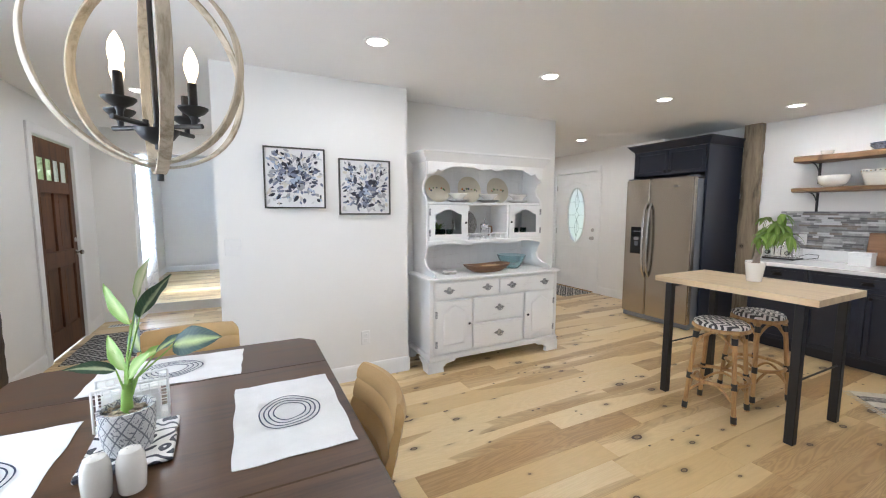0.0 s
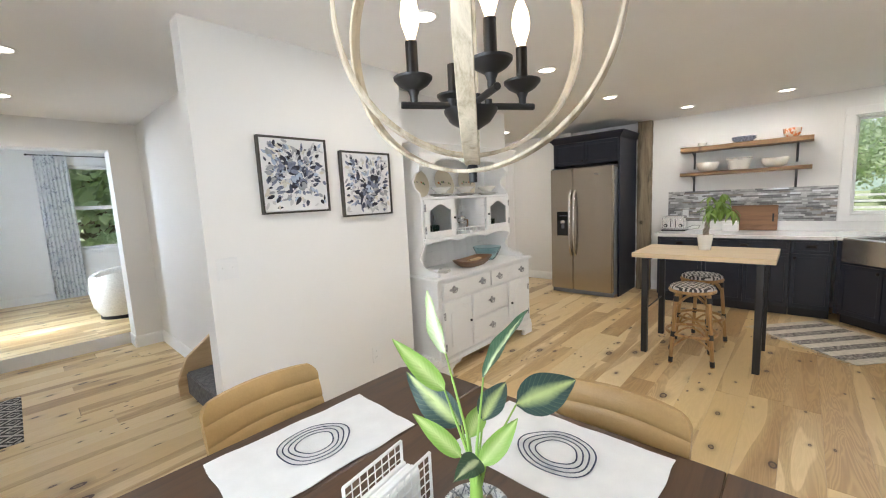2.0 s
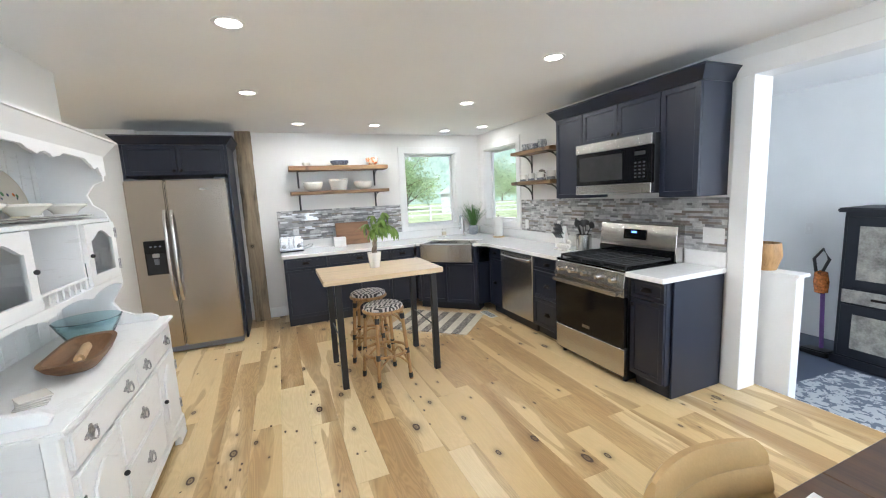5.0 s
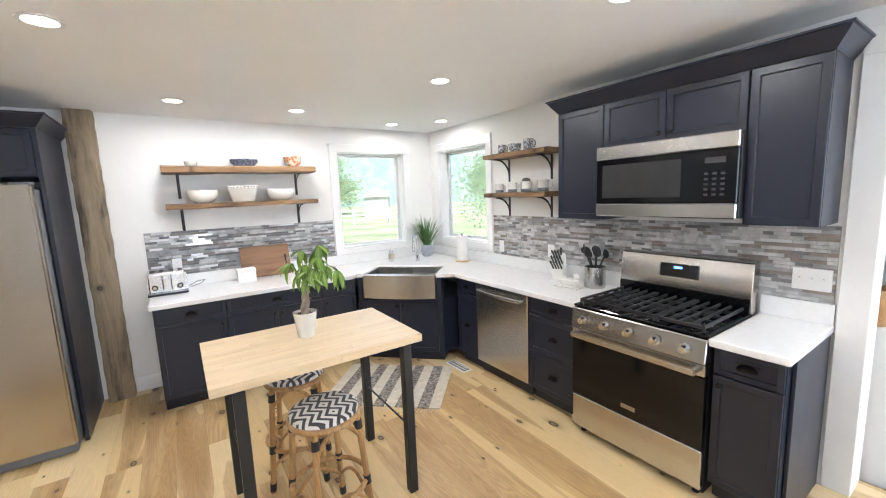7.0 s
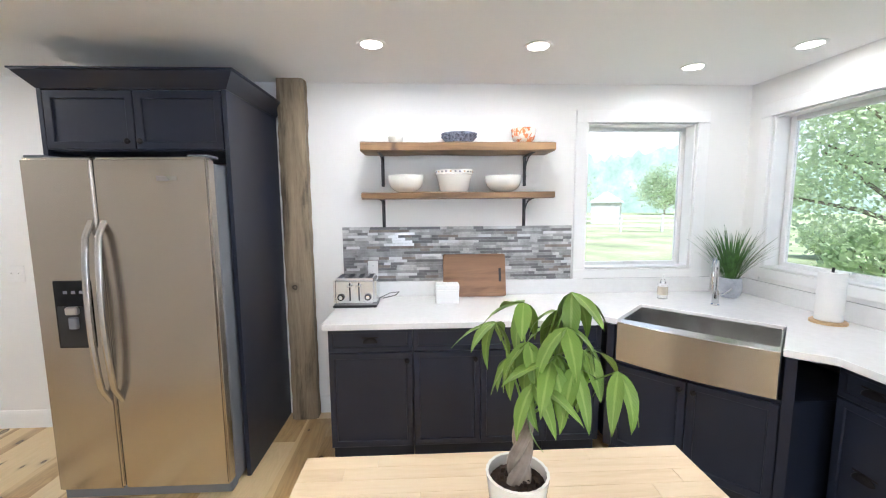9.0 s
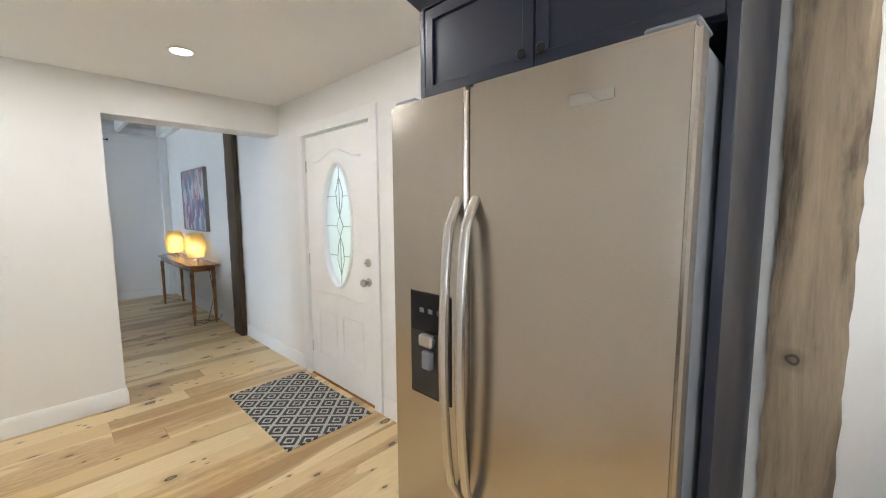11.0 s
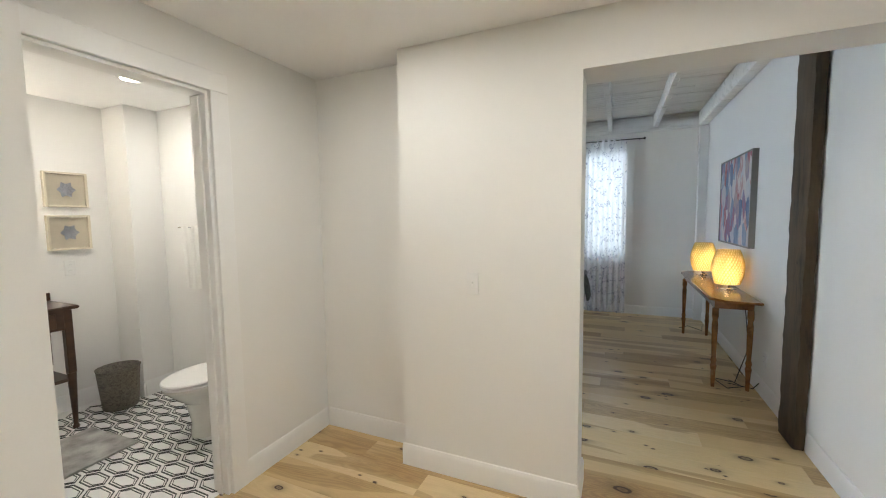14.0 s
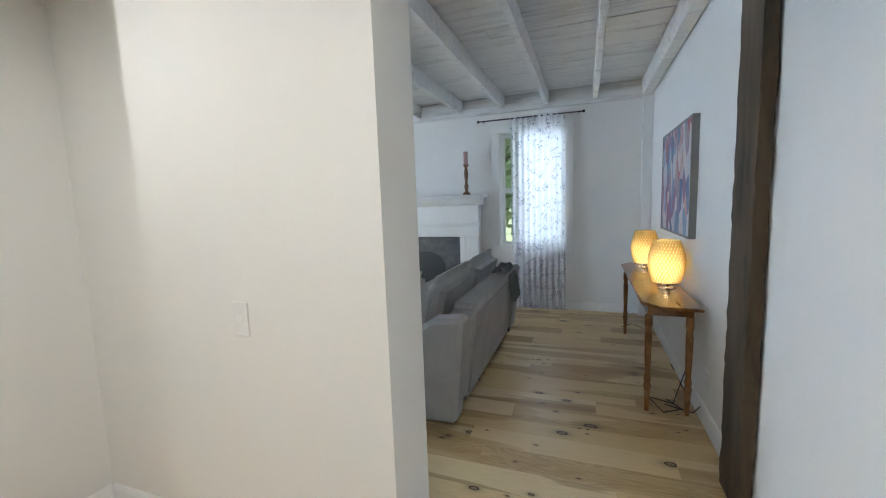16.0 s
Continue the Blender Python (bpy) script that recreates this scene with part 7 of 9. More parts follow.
def bracket(e, at_, run, drop, rot):
    """An iron shelf bracket with a curved strut: local +y out from the wall."""
    bm = B()
    box(bm, -0.012, 0.0, -drop, 0.012, 0.005, 0, bev=0.001)
    box(bm, -0.012, 0.005, -0.005, 0.012, run, 0.0, bev=0.001)
    pts = []
    for i in range(11):
        a = math.pi / 2 * i / 10
        pts.append((0, 0.004 + run * 0.85 * (1 - math.cos(a)), -drop * 0.75 + drop * 0.74 * math.sin(a)))
    tube(bm, pts, 0.0035, 6, rx=0.010)
    part("bracket", bm, M["black"], e, "black iron bracket", at=pose(*at_, 0, 0, rot))


for zt, th, l in ((2.02, 0.062, "upper"), (1.69, 0.045, "lower")):
    e = thing("floating_shelf", pose(0, 0, 0), "stained pine shelf on black iron brackets", "shelf", "kitchen shelves")
    part("plank", rough_beam(B(), 5.34, 0.925, zt - th, 5.645, 2.225, zt, int(zt * 10), 0.2), M["shelf_y"], e)
    for y in (2.11, 1.06):
        bracket(e, (5.648, y, zt - th), 0.24, 0.22, 90)
for zt, th in ((2.045, 0.045), (1.675, 0.045)):
    e = thing("floating_shelf", pose(0, 0, 0), "stained pine shelf on black iron brackets", "shelf", "kitchen shelves")
    part("plank", rough_beam(B(), 3.50, YS + 0.004, zt - th, 4.285, YS + 0.25, zt, int(zt * 10) + 1, 0.2), M["shelf"], e)
    for x in (4.17, 3.63):
        bracket(e, (x, YS + 0.002, zt - th), 0.21, 0.22, 0)

BOWL = [(0, 0.0), (0.46, 0.0), (0.50, 0.03), (0.70, 0.14), (0.86, 0.32), (0.96, 0.60), (1.0, 0.95), (0.985, 1.0), (0.955, 0.96), (0.91, 0.60), (0.80, 0.35), (0.5, 0.12), (0, 0.08)]


def bowl(x, y, z, r, h, mt_, label, foot=1.0):
    return solid("bowl", lathe(B(), [(a * r, b * h) for a, b in BOWL], 36), mt_, label, "bowl", "bowls on the shelves", at=pose(x, y, z + 0.001))


bowl(5.47, 1.935, 1.69, 0.125, 0.115, M["china"], "large white ceramic serving bowl")
bowl(5.47, 1.255, 1.69, 0.13, 0.11, M["china"], "large white ceramic serving bowl")
cas = thing("banded_casserole", pose(5.47, 1.60, 1.691), "white straight-sided bowl with a small floral band", "bowl")
part("body", lathe(B(), [(0, 0), (0.09, 0.0), (0.10, 0.01), (0.125, 0.115), (0.132, 0.12), (0.132, 0.15), (0.126, 0.15), (0.12, 0.118), (0.09, 0.016), (0, 0.012)], 36), M["china"], cas)
for i in range(26):
    a = 2 * math.pi * i / 26
    part("painted_leaf", bx(-0.006, -0.0012, -0.005, 0.006, 0.0012, 0.005, bev=0.001), M["ink"] if i % 3 else M["rattan"], cas, at=pose(0.1322 * math.cos(a), 0.1322 * math.sin(a), 0.135, 0, 0, math.degrees(a) + 90))
for q in range(2):
    solid("plate_stack_bowl", lathe(B(), [(0, 0.0), (0.08, 0.0), (0.125, 0.045), (0.123, 0.047), (0.08, 0.007), (0, 0.007)], 32), M["blue"], "blue speckled ceramic dish in a stack", "bowl", "stacked dishes", at=pose(5.47, 1.565, 2.021 + q * 0.018))
bowl(5.47, 1.115, 2.02, 0.085, 0.10, zigzag("orange_flower_glaze", (0.62, 0.17, 0.035), (0.76, 0.70, 0.60), 24.0, 0.22, 'floral'), "orange and white painted ceramic bowl")
bowl(5.47, 2.0, 2.02, 0.052, 0.045, M["china"], "small white ceramic dish")


def mug(x, y, z, r, h, two=True, rot=0):
    e = thing("mug", pose(x, y, z + 0.001, 0, 0, rot), "white ceramic mug with a dark dipped base" if two else "white speckled ceramic mug", "mug", "mugs on the shelves")
    body = [(0, 0.0), (r * 0.92, 0.0), (r, 0.006), (r, h), (r * 0.93, h), (r * 0.9, 0.012), (0, 0.01)]
    part("body", lathe(B(), body, 28), M["china"] if two else M["speckle"], e)
    if two:
        part("dipped_base", lathe(B(), [(r * 0.93, 0.0), (r * 1.012, 0.005), (r * 1.012, h * 0.3), (r, h * 0.31)], 28), M["rubber"], e, "dark glazed base")
    part("handle", tube(B(), [(r * 0.97, 0, h * 0.82), (r * 1.5, 0, h * 0.8), (r * 1.62, 0, h * 0.5), (r * 1.4, 0, h * 0.25), (r * 0.97, 0, h * 0.22)], 0.006, 8), M["china"] if two else M["speckle"], e)


M["speckle"] = zigzag("speckled_mug", (0.66, 0.65, 0.62), (0.10, 0.11, 0.14), 60.0, 0.25, 'floral')
for x, r, h in ((4.16, 0.04, 0.085), (3.98, 0.043, 0.09), (3.80, 0.045, 0.095), (3.60, 0.05, 0.10)):
    mug(x, YS + 0.15, 1.675, r, h, True, 200)
for x, r, h in ((4.12, 0.04, 0.085), (3.78, 0.045, 0.10)):
    mug(x, YS + 0.14, 2.045, r, h, False, 190)
bowl(3.95, YS + 0.14, 2.045, 0.06, 0.075, M["speckle"], "white speckled ceramic bowl")
solid("sugar_jar", lathe(B(), [(0, 0), (0.045, 0), (0.05, 0.01), (0.05, 0.09), (0.035, 0.105), (0.037, 0.12), (0.01, 0.13), (0, 0.13)], 24), M["basket"], "woven beige jar with a lid", "jar", at=pose(3.88, YS + 0.07, 1.676))

# toaster
to = thing("toaster", pose(5.42, 2.285, 0.916, 0, 0, -90), "four slot chrome toaster with two black dials", "toaster")
part("body", bx(-0.145, -0.11, 0.012, 0.145, 0.11, 0.20, bev=0.022, seg=3), paint("toaster_steel", (0.80, 0.80, 0.80), 0.22, 0.01, metal=1.0, bump=0.0), to)
part("base", bx(-0.147, -0.112, 0.0, 0.147, 0.112, 0.018, bev=0.004), M["black"], to)
for x in (-0.10, -0.035, 0.035, 0.10):
    part("slot", bx(x - 0.016, -0.075, 0.1995, x + 0.016, 0.075, 0.2012), M["black"], to, "black bread slot")
for x in (-0.09, 0.09):
    bm = B()
    cyl(bm, (x, -0.111, 0.075), (x, -0.128, 0.075), 0.024, 0.021, 24)
    part("dial", bm, M["black"], to, "black browning dial")
    part("dial_ring", cyl(B(), (x, -0.128, 0.075), (x, -0.130, 0.075), 0.013, n=20), M["chrome"], to)
for x in (-0.03, 0.03):
    part("lever_track", bx(x - 0.004, -0.1115, 0.05, x + 0.004, -0.110, 0.17), M["black"], to)
    part("lever", bx(x - 0.016, -0.135, 0.145, x + 0.016, -0.112, 0.158, bev=0.003), M["chrome"], to)
part("power_cord", tube(B(), [(5.40, 2.13, 0.96), (5.42, 2.06, 0.99), (5.5, 2.0, 0.98), (5.57, 2.03, 0.94), (5.55, 2.12, 0.922)], 0.003, 6), M["cord"], to, "thin black cord", at=to.matrix_basis.inverted())
cb = thing("cutting_board", pose(5.575, 1.44, 0.917, 0, 13, 0), "walnut cutting board leaning on the backsplash", "cutting board")
part("board", bx(-0.022, -0.235, 0.0, 0.0, 0.235, 0.32, bev=0.006, seg=2), M["board"], cb)
part("groove", bx(-0.0228, -0.21, 0.025, -0.0222, 0.21, 0.030), M["shelf_y"], cb)
part("groove", bx(-0.0228, -0.21, 0.29, -0.0222, 0.21, 0.295), M["shelf_y"], cb)
part("handle_slot", bx(-0.0228, -0.20, 0.11, -0.0222, -0.182, 0.21), M["black"], cb)
wb = thing("recipe_box", pose(5.44, 1.655, 0.916, 0, 0, -90), "white lidded recipe box", "box")
part("body", bx(-0.08, -0.06, 0, 0.08, 0.06, 0.095, bev=0.003), M["white"], wb)
part("lid", bx(-0.083, -0.063, 0.096, 0.083, 0.063, 0.13, bev=0.003), M["white"], wb)
part("heart", bx(-0.012, -0.0645, 0.095, 0.012, -0.063, 0.112), M["trim"], wb)

# sink side: faucet, soap, grass, paper towel
fa = thing("faucet", pose(5.22, -0.155, 0.916, 0, 0, 135), "chrome pull-down kitchen faucet", "faucet")
part("base", lathe(B(), [(0.028, 0), (0.028, 0.006), (0.022, 0.012), (0.020, 0.10), (0, 0.10)], 20), M["chrome"], fa)
pts = [(0, 0, 0.09), (0, 0, 0.24)] + [(0.085 * (1 - math.cos(radians(a))), 0, 0.24 + 0.085 * math.sin(radians(a))) for a in range(20, 181, 20)] + [(0.17, 0, 0.20)]
part("spout", tube(B(), pts, 0.013, 12), M["chrome"], fa)
part("spray_head", cyl(B(), (0.17, 0, 0.205), (0.17, 0, 0.13), 0.016, 0.019, 16), M["chrome"], fa)
part("lever", tube(B(), [(0, 0.018, 0.07), (0, 0.05, 0.085), (0, 0.085, 0.12)], 0.006, 8), M["chrome"], fa)
sp_ = thing("soap_bottle", pose(5.42, 0.09, 0.916), "clear soap pump bottle", "soap bottle")
part("bottle", lathe(B(), [(0, 0), (0.032, 0), (0.034, 0.01), (0.034, 0.10), (0.015, 0.125), (0.013, 0.14), (0, 0.14)], 20), M["glass"], sp_)
part("label_band", lathe(B(), [(0.0345, 0.03), (0.0347, 0.032), (0.0347, 0.08), (0.0345, 0.082)], 20), M["cream"], sp_)
part("pump", tube(B(), [(0, 0, 0.14), (0, 0, 0.17), (-0.035, 0.02, 0.172)], 0.006, 8), M["white"], sp_)
gp = thing("grass_plant", pose(5.43, -0.42, 0.916), "tall ornamental grass in a round grey blue pot", "potted plant")
part("pot", lathe(B(), [(0, 0), (0.05, 0), (0.07, 0.03), (0.078, 0.08), (0.070, 0.14), (0.064, 0.145), (0.06, 0.13), (0, 0.128)], 28), paint("grey_blue_pot", (0.36, 0.38, 0.41), 0.4, 0.12, 14), gp)
rng = random.Random(12)
bl = B()
for i in range(150):
    az, el = rng.uniform(0, 360), rng.uniform(58, 88)
    L = rng.uniform(0.25, 0.44)
    lf = leaf(L, 0.008, rng.uniform(0.1, 0.7), 0.1, 5)
    r = rng.uniform(0, 0.045)
    join(bl, lf, Matrix.Translation((r * math.cos(radians(az)), r * math.sin(radians(az)), 0.12)) @ pose(0, 0, 0, 0, -el, az))
tagged(part("grass_tuft", bl, M["blade"], gp, "thin green grass blades"), kind="stuff")
pt = thing("paper_towel_holder", pose(4.79, -0.50, 0.916), "white paper towel roll on a wooden stand", "paper towel")
part("base", lathe(B(), [(0, 0), (0.085, 0), (0.085, 0.012), (0.08, 0.016), (0, 0.016)], 28), M["pale_wood"], pt)
part("roll", lathe(B(), [(0.02, 0.018), (0.062, 0.018), (0.063, 0.022), (0.063, 0.29), (0.062, 0.294), (0.02, 0.294)], 32), M["paper"], pt)
part("spindle", cyl(B(), (0, 0, 0.016), (0, 0, 0.32), 0.007, n=12), M["black"], pt)

# beside the range: knife block, utensil crock, butter dish
kbk = thing("knife_block", pose(3.42, -0.50, 0.916, 0, 0, 205), "white slanted knife block full of black handled knives", "knife block")
part("block", prism(B(), [(-0.05, 0.0), (0.09, 0.0), (0.09, 0.06), (0.02, 0.235), (-0.05, 0.10)], -0.05, 0.05, 'x', 0.004), M["white"], kbk)
for r in range(3):
    for c in range(4):
        if r < 2 or c < 3:
            x = -0.035 + c * 0.023
            y = -0.045 + r * 0.022
            z = 0.11 + r * 0.042
            part("knife_handle", tube(B(), [(x, y, z), (x, y - 0.055, z + 0.045), (x, y - 0.09, z + 0.07)], [0.007, 0.008, 0.009], 8), M["black"], kbk, "black knife handle")
for q in (0, 1):
    ringp = [(0.035 + 0.0 * i, -0.02 - 0.05 + 0.018 * math.cos(i * 0.6), 0.25 + q * 0.02 + 0.022 * math.sin(i * 0.6)) for i in range(12)]
    part("scissor_loop", tube(B(), ringp, 0.004, 6), M["black"], kbk)
uc = thing("utensil_crock", pose(3.07, -0.50, 0.916), "steel utensil crock with black cooking tools", "utensil crock")
part("crock", lathe(B(), [(0, 0), (0.075, 0), (0.078, 0.004), (0.078, 0.165), (0.074, 0.165), (0.074, 0.01), (0, 0.01)], 32), M["steel"], uc)
rng = random.Random(3)
for i in range(8):
    a = rng.uniform(0, 6.28)
    d = Vector((math.cos(a) * 0.45, math.sin(a) * 0.45, 1)).normalized()
    p0 = Vector((-0.03 * math.cos(a), -0.03 * math.sin(a), 0.02))
    L = rng.uniform(0.24, 0.30)
    tl = part("tool_handle", tube(B(), [p0, p0 + d * L], 0.006, 8), M["black"], uc, "black utensil handle")
    t = bmesh.new()
    bmesh.ops.create_uvsphere(t, u_segments=12, v_segments=8, radius=0.03)
    part("tool_head", join(B(), t, Matrix.Translation(p0 + d * (L + 0.02)) @ pose(0, 0, 0, 0, 20 * i, 40 * i) @ Matrix.Diagonal((1, 0.25, 1.3, 1))), M["black"], tl)
bt = thing("butter_dish", pose(3.21, -0.36, 0.916, 0, 0, 8), "white china butter dish with a cow shaped lid", "butter dish")
part("tray", bx(-0.105, -0.05, 0, 0.105, 0.05, 0.012, bev=0.004), M["china"], bt)
part("lid", bx(-0.08, -0.035, 0.012, 0.08, 0.035, 0.075, bev=0.018, seg=3), M["china"], bt)
bm = B()
t = bmesh.new()
bmesh.ops.create_uvsphere(t, u_segments=14, v_segments=10, radius=0.026)
join(bm, t, Matrix.Translation((-0.065, 0, 0.088)) @ Matrix.Diagonal((1.2, 0.8, 0.9, 1)))
for s in (-1, 1):
    cyl(bm, (-0.06, s * 0.015, 0.10), (-0.055, s * 0.032, 0.118), 0.006, 0.002, 8)
part("lid_knob", bm, M["china"], bt)

# striped rug in front of the sink
RU = pose(3.68, 0.60, 0.001, 0, 0, math.degrees(math.atan2(-0.53, 0.57)))
ru = thing("striped_rug", RU, "cream and grey striped cotton rug with fringe", "rug")
M["rug_cream"] = paint("cream_cotton", (0.60, 0.55, 0.46), 0.95, 0.08, 20, 300, 0.6)
M["rug_grey"] = paint("grey_woven_stripe", (0.22, 0.20, 0.18), 0.95, 0.55, 40, 150, 0.6)
RLx, RLy = 0.77, 1.02
nS = 11
for i in range(nS):
    y0, y1 = RLy * i / nS, RLy * (i + 1) / nS
    part("stripe", bx(0, y0, 0, RLx, y1, 0.006 + 0.0005 * (i % 2), bev=0.001), M["rug_grey"] if i % 2 else M["rug_cream"], ru)
fb = B()
rng = random.Random(2)
for x0, sg in ((0, -1), (RLx, 1)):
    for i in range(46):
        y = RLy * (i + 0.5) / 46
        tube(fb, [(x0, y, 0.004), (x0 + sg * 0.03, y + rng.uniform(-0.01, 0.01), 0.003), (x0 + sg * 0.055, y + rng.uniform(-0.015, 0.015), 0.002)], 0.002, 4)
tagged(part("fringe", fb, M["rug_cream"], ru, "knotted cream fringe"), kind="stuff")
fv = thing("floor_vent", pose(4.22, 0.02, 0.001, 0, 0, 0), "white metal slotted floor vent", "vent")
part("frame", bx(-0.15, -0.055, 0, 0.15, 0.055, 0.004, bev=0.001), M["white"], fv)
for i in range(9):
    part("slat", bx(-0.13 + i * 0.03, -0.04, 0.004, -0.115 + i * 0.03, 0.04, 0.0065), M["rubber"], fv)
place_kitchen(STANDING)

# ---- white side door ----
wd = thing("door_2", pose(XE + 0.012, 6.01, 0.01, 0, 0, -90), "white moulded side door with an oval leaded glass light", "door", kind="structure")
DW, DH = 0.965, 2.105
OX, OZ, OA, OB = 0.492, 1.355, 0.205, 0.485
t = bmesh.new()
nn = 48
for y in (0.0, 0.04):
    o = [t.verts.new((u, y, v)) for u, v in ((0, 0), (DW, 0), (DW, DH), (0, DH))]
    i_ = [t.verts.new((OX + OA * math.cos(2 * math.pi * i / nn), y, OZ + OB * math.sin(2 * math.pi * i / nn))) for i in range(nn)]
    es = [t.edges.new((a, b)) for r in (o, i_) for a, b in zip(r, r[1:] + r[:1])]
    bmesh.ops.triangle_fill(t, edges=es, use_beauty=True)
t.verts.ensure_lookup_table()
for base, m_ in ((0, 4), (4, nn)):
    for i in range(m_):
        a, b = base + i, base + (i + 1) % m_
        t.faces.new((t.verts[a], t.verts[b], t.verts[4 + nn + b], t.verts[4 + nn + a]))
bmesh.ops.recalc_face_normals(t, faces=t.faces)
part("slab", join(B(), t), M["trim"], wd, smooth=False)
part("oval_moulding", tube(B(), [(OX + (OA + 0.012) * math.cos(2 * math.pi * i / nn), -0.003, OZ + (OB + 0.012) * math.sin(2 * math.pi * i / nn)) for i in range(nn + 1)], 0.012, 8, rx=0.020), M["trim"], wd, "raised white oval moulding")
gl = lathe(B(), [(0.0, 0.0), (1.0, 0.0), (1.0, 0.006), (0, 0.006)], 48)
bmesh.ops.transform(gl, matrix=pose(OX, 0.026, OZ, 90) @ Matrix.Diagonal((OA, OB, 1, 1)), verts=gl.verts)
gp_ = part("glass", gl, M["obscure"], wd, "textured leaded glass")
gp_.visible_shadow = False
lead = []
for sg in (1, -1):
    lead.append([(OX + sg * 0.0, 0.019, OZ + 0.40), (OX + sg * 0.05, 0.019, OZ + 0.27), (OX + sg * 0.035, 0.019, OZ + 0.16), (OX, 0.019, OZ + 0.085), (OX + sg * 0.045, 0.019, OZ), (OX, 0.019, OZ - 0.085), (OX + sg * 0.035, 0.019, OZ - 0.16), (OX + sg * 0.05, 0.019, OZ - 0.27), (OX, 0.019, OZ - 0.40)])
for z in (0.24, 0.0, -0.24):
    w = OA * math.sqrt(1 - (z / OB) ** 2)
    lead.append([(OX - w, 0.019, OZ + z), (OX - 0.045, 0.019, OZ + z)])
    lead.append([(OX + 0.045, 0.019, OZ + z), (OX + w, 0.019, OZ + z)])
lead.append([(OX, 0.019, OZ + OB), (OX, 0.019, OZ + 0.085)])
lead.append([(OX, 0.019, OZ - 0.085), (OX, 0.019, OZ - OB)])
for pts in lead:
    part("lead_came", tube(B(), pts, 0.003, 6, rx=0.004), M["pewter"], wd, "grey lead came")
dia = prism(B(), [(OX, OZ + 0.08), (OX + 0.042, OZ), (OX, OZ - 0.08), (OX - 0.042, OZ)], 0.014, 0.022, 'y', 0.004)
part("bevelled_diamond", dia, M["glass"], wd)
# moulded panels
for x0, x1, z0, z1 in ((0.14, 0.43, 0.20, 0.62), (0.52, 0.81, 0.20, 0.62)):
    bm = B()
    for a in ((x0, z0, x1, z0 + 0.012), (x0, z1 - 0.012, x1, z1), (x0, z0 + 0.012, x0 + 0.012, z1 - 0.012), (x1 - 0.012, z0 + 0.012, x1, z1 - 0.012)):
        box(bm, a[0], -0.007, a[1], a[2], 0.001, a[3], bev=0.003)
    part("panel_moulding", bm, M["trim"], wd)
part("scroll_moulding", tube(B(), [(0.12 + 0.71 * q / 30, -0.002, 1.885 + 0.075 * (0.5 - 0.5 * math.cos(2 * math.pi * q / 30)) ** 1.3) for q in range(31)], 0.007, 6, rx=0.011), M["trim"], wd)
part("scroll_moulding", tube(B(), [(0.12 + 0.71 * q / 30, -0.002, 0.775 + 0.012 * math.sin(math.pi * q / 30)) for q in range(31)], 0.007, 6, rx=0.011), M["trim"], wd)
for z, big in ((0.95, True), (1.095, False)):
    kb = B()
    if big:
        lathe(kb, [(0.032, 0), (0.032, 0.006), (0.012, 0.012), (0.012, 0.03), (0.026, 0.038), (0.030, 0.055), (0.020, 0.068), (0, 0.07)], 24)
    else:
        lathe(kb, [(0.032, 0), (0.031, 0.012), (0.02, 0.016), (0, 0.017)], 24)
    bmesh.ops.transform(kb, matrix=pose(DW - 0.065, 0.0, z, 90), verts=kb.verts)
    kp = part("door_knob" if big else "deadbolt", kb, M["nickel"], wd, "satin nickel hardware")
    if not big:
        part("thumb_turn", bx(DW - 0.085, -0.032, z - 0.006, DW - 0.045, -0.016, z + 0.006, bev=0.002), M["nickel"], kp)
for z in (0.25, 1.05, 1.86):
    part("hinge", bx(-0.008, -0.004, z - 0.05, 0.006, -0.0005, z + 0.05, bev=0.001), M["nickel"], wd, "satin nickel hinge")
solid("threshold", bx(XE - 0.002, 5.04, -0.01, XE + 0.17, 6.015, 0.012, bev=0.003), M["console"], "worn wooden door threshold", "threshold", kind="structure")
# outer back of the brown door recess
# ---- bathroom ----
BX0, BX1, BY0, BY1 = 0.48, 2.53, 4.97, 6.715
bf = solid("floor_bathroom", bx(BX0, BY0, -0.05, BX1, BY1, -0.004), paint("white_tile_ground", (0.76, 0.75, 0.73), 0.3, 0.03), "white floor with black outlined elongated hexagons", "floor", kind="structure")
HA, HB = 0.115, 0.062       # half length, half height


def hexring(a, b, k_, w):
    """An elongated hexagon band."""
    def pts(sc):
        return [(a - sc, 0), (a * 0.52 - sc * 0.4, b - sc), (-a * 0.52 + sc * 0.4, b - sc), (-a + sc, 0), (-a * 0.52 + sc * 0.4, -b + sc), (a * 0.52 - sc * 0.4, -b + sc)]
    t = bmesh.new()
    o, i_ = pts(k_), pts(k_ + w)
    n = 6
    top = [[t.verts.new((*p, 0.0)) for p in r] for r in (o, i_)]
    bot = [[t.verts.new((*p, -0.004)) for p in r] for r in (o, i_)]
    for i in range(n):
        j = (i + 1) % n
        t.faces.new((top[0][i], top[0][j], top[1][j], top[1][i]))
        t.faces.new((bot[0][i], bot[0][j], top[0][j], top[0][i]))
        t.faces.new((top[1][i], top[1][j], bot[1][j], bot[1][i]))
    return join(B(), t)


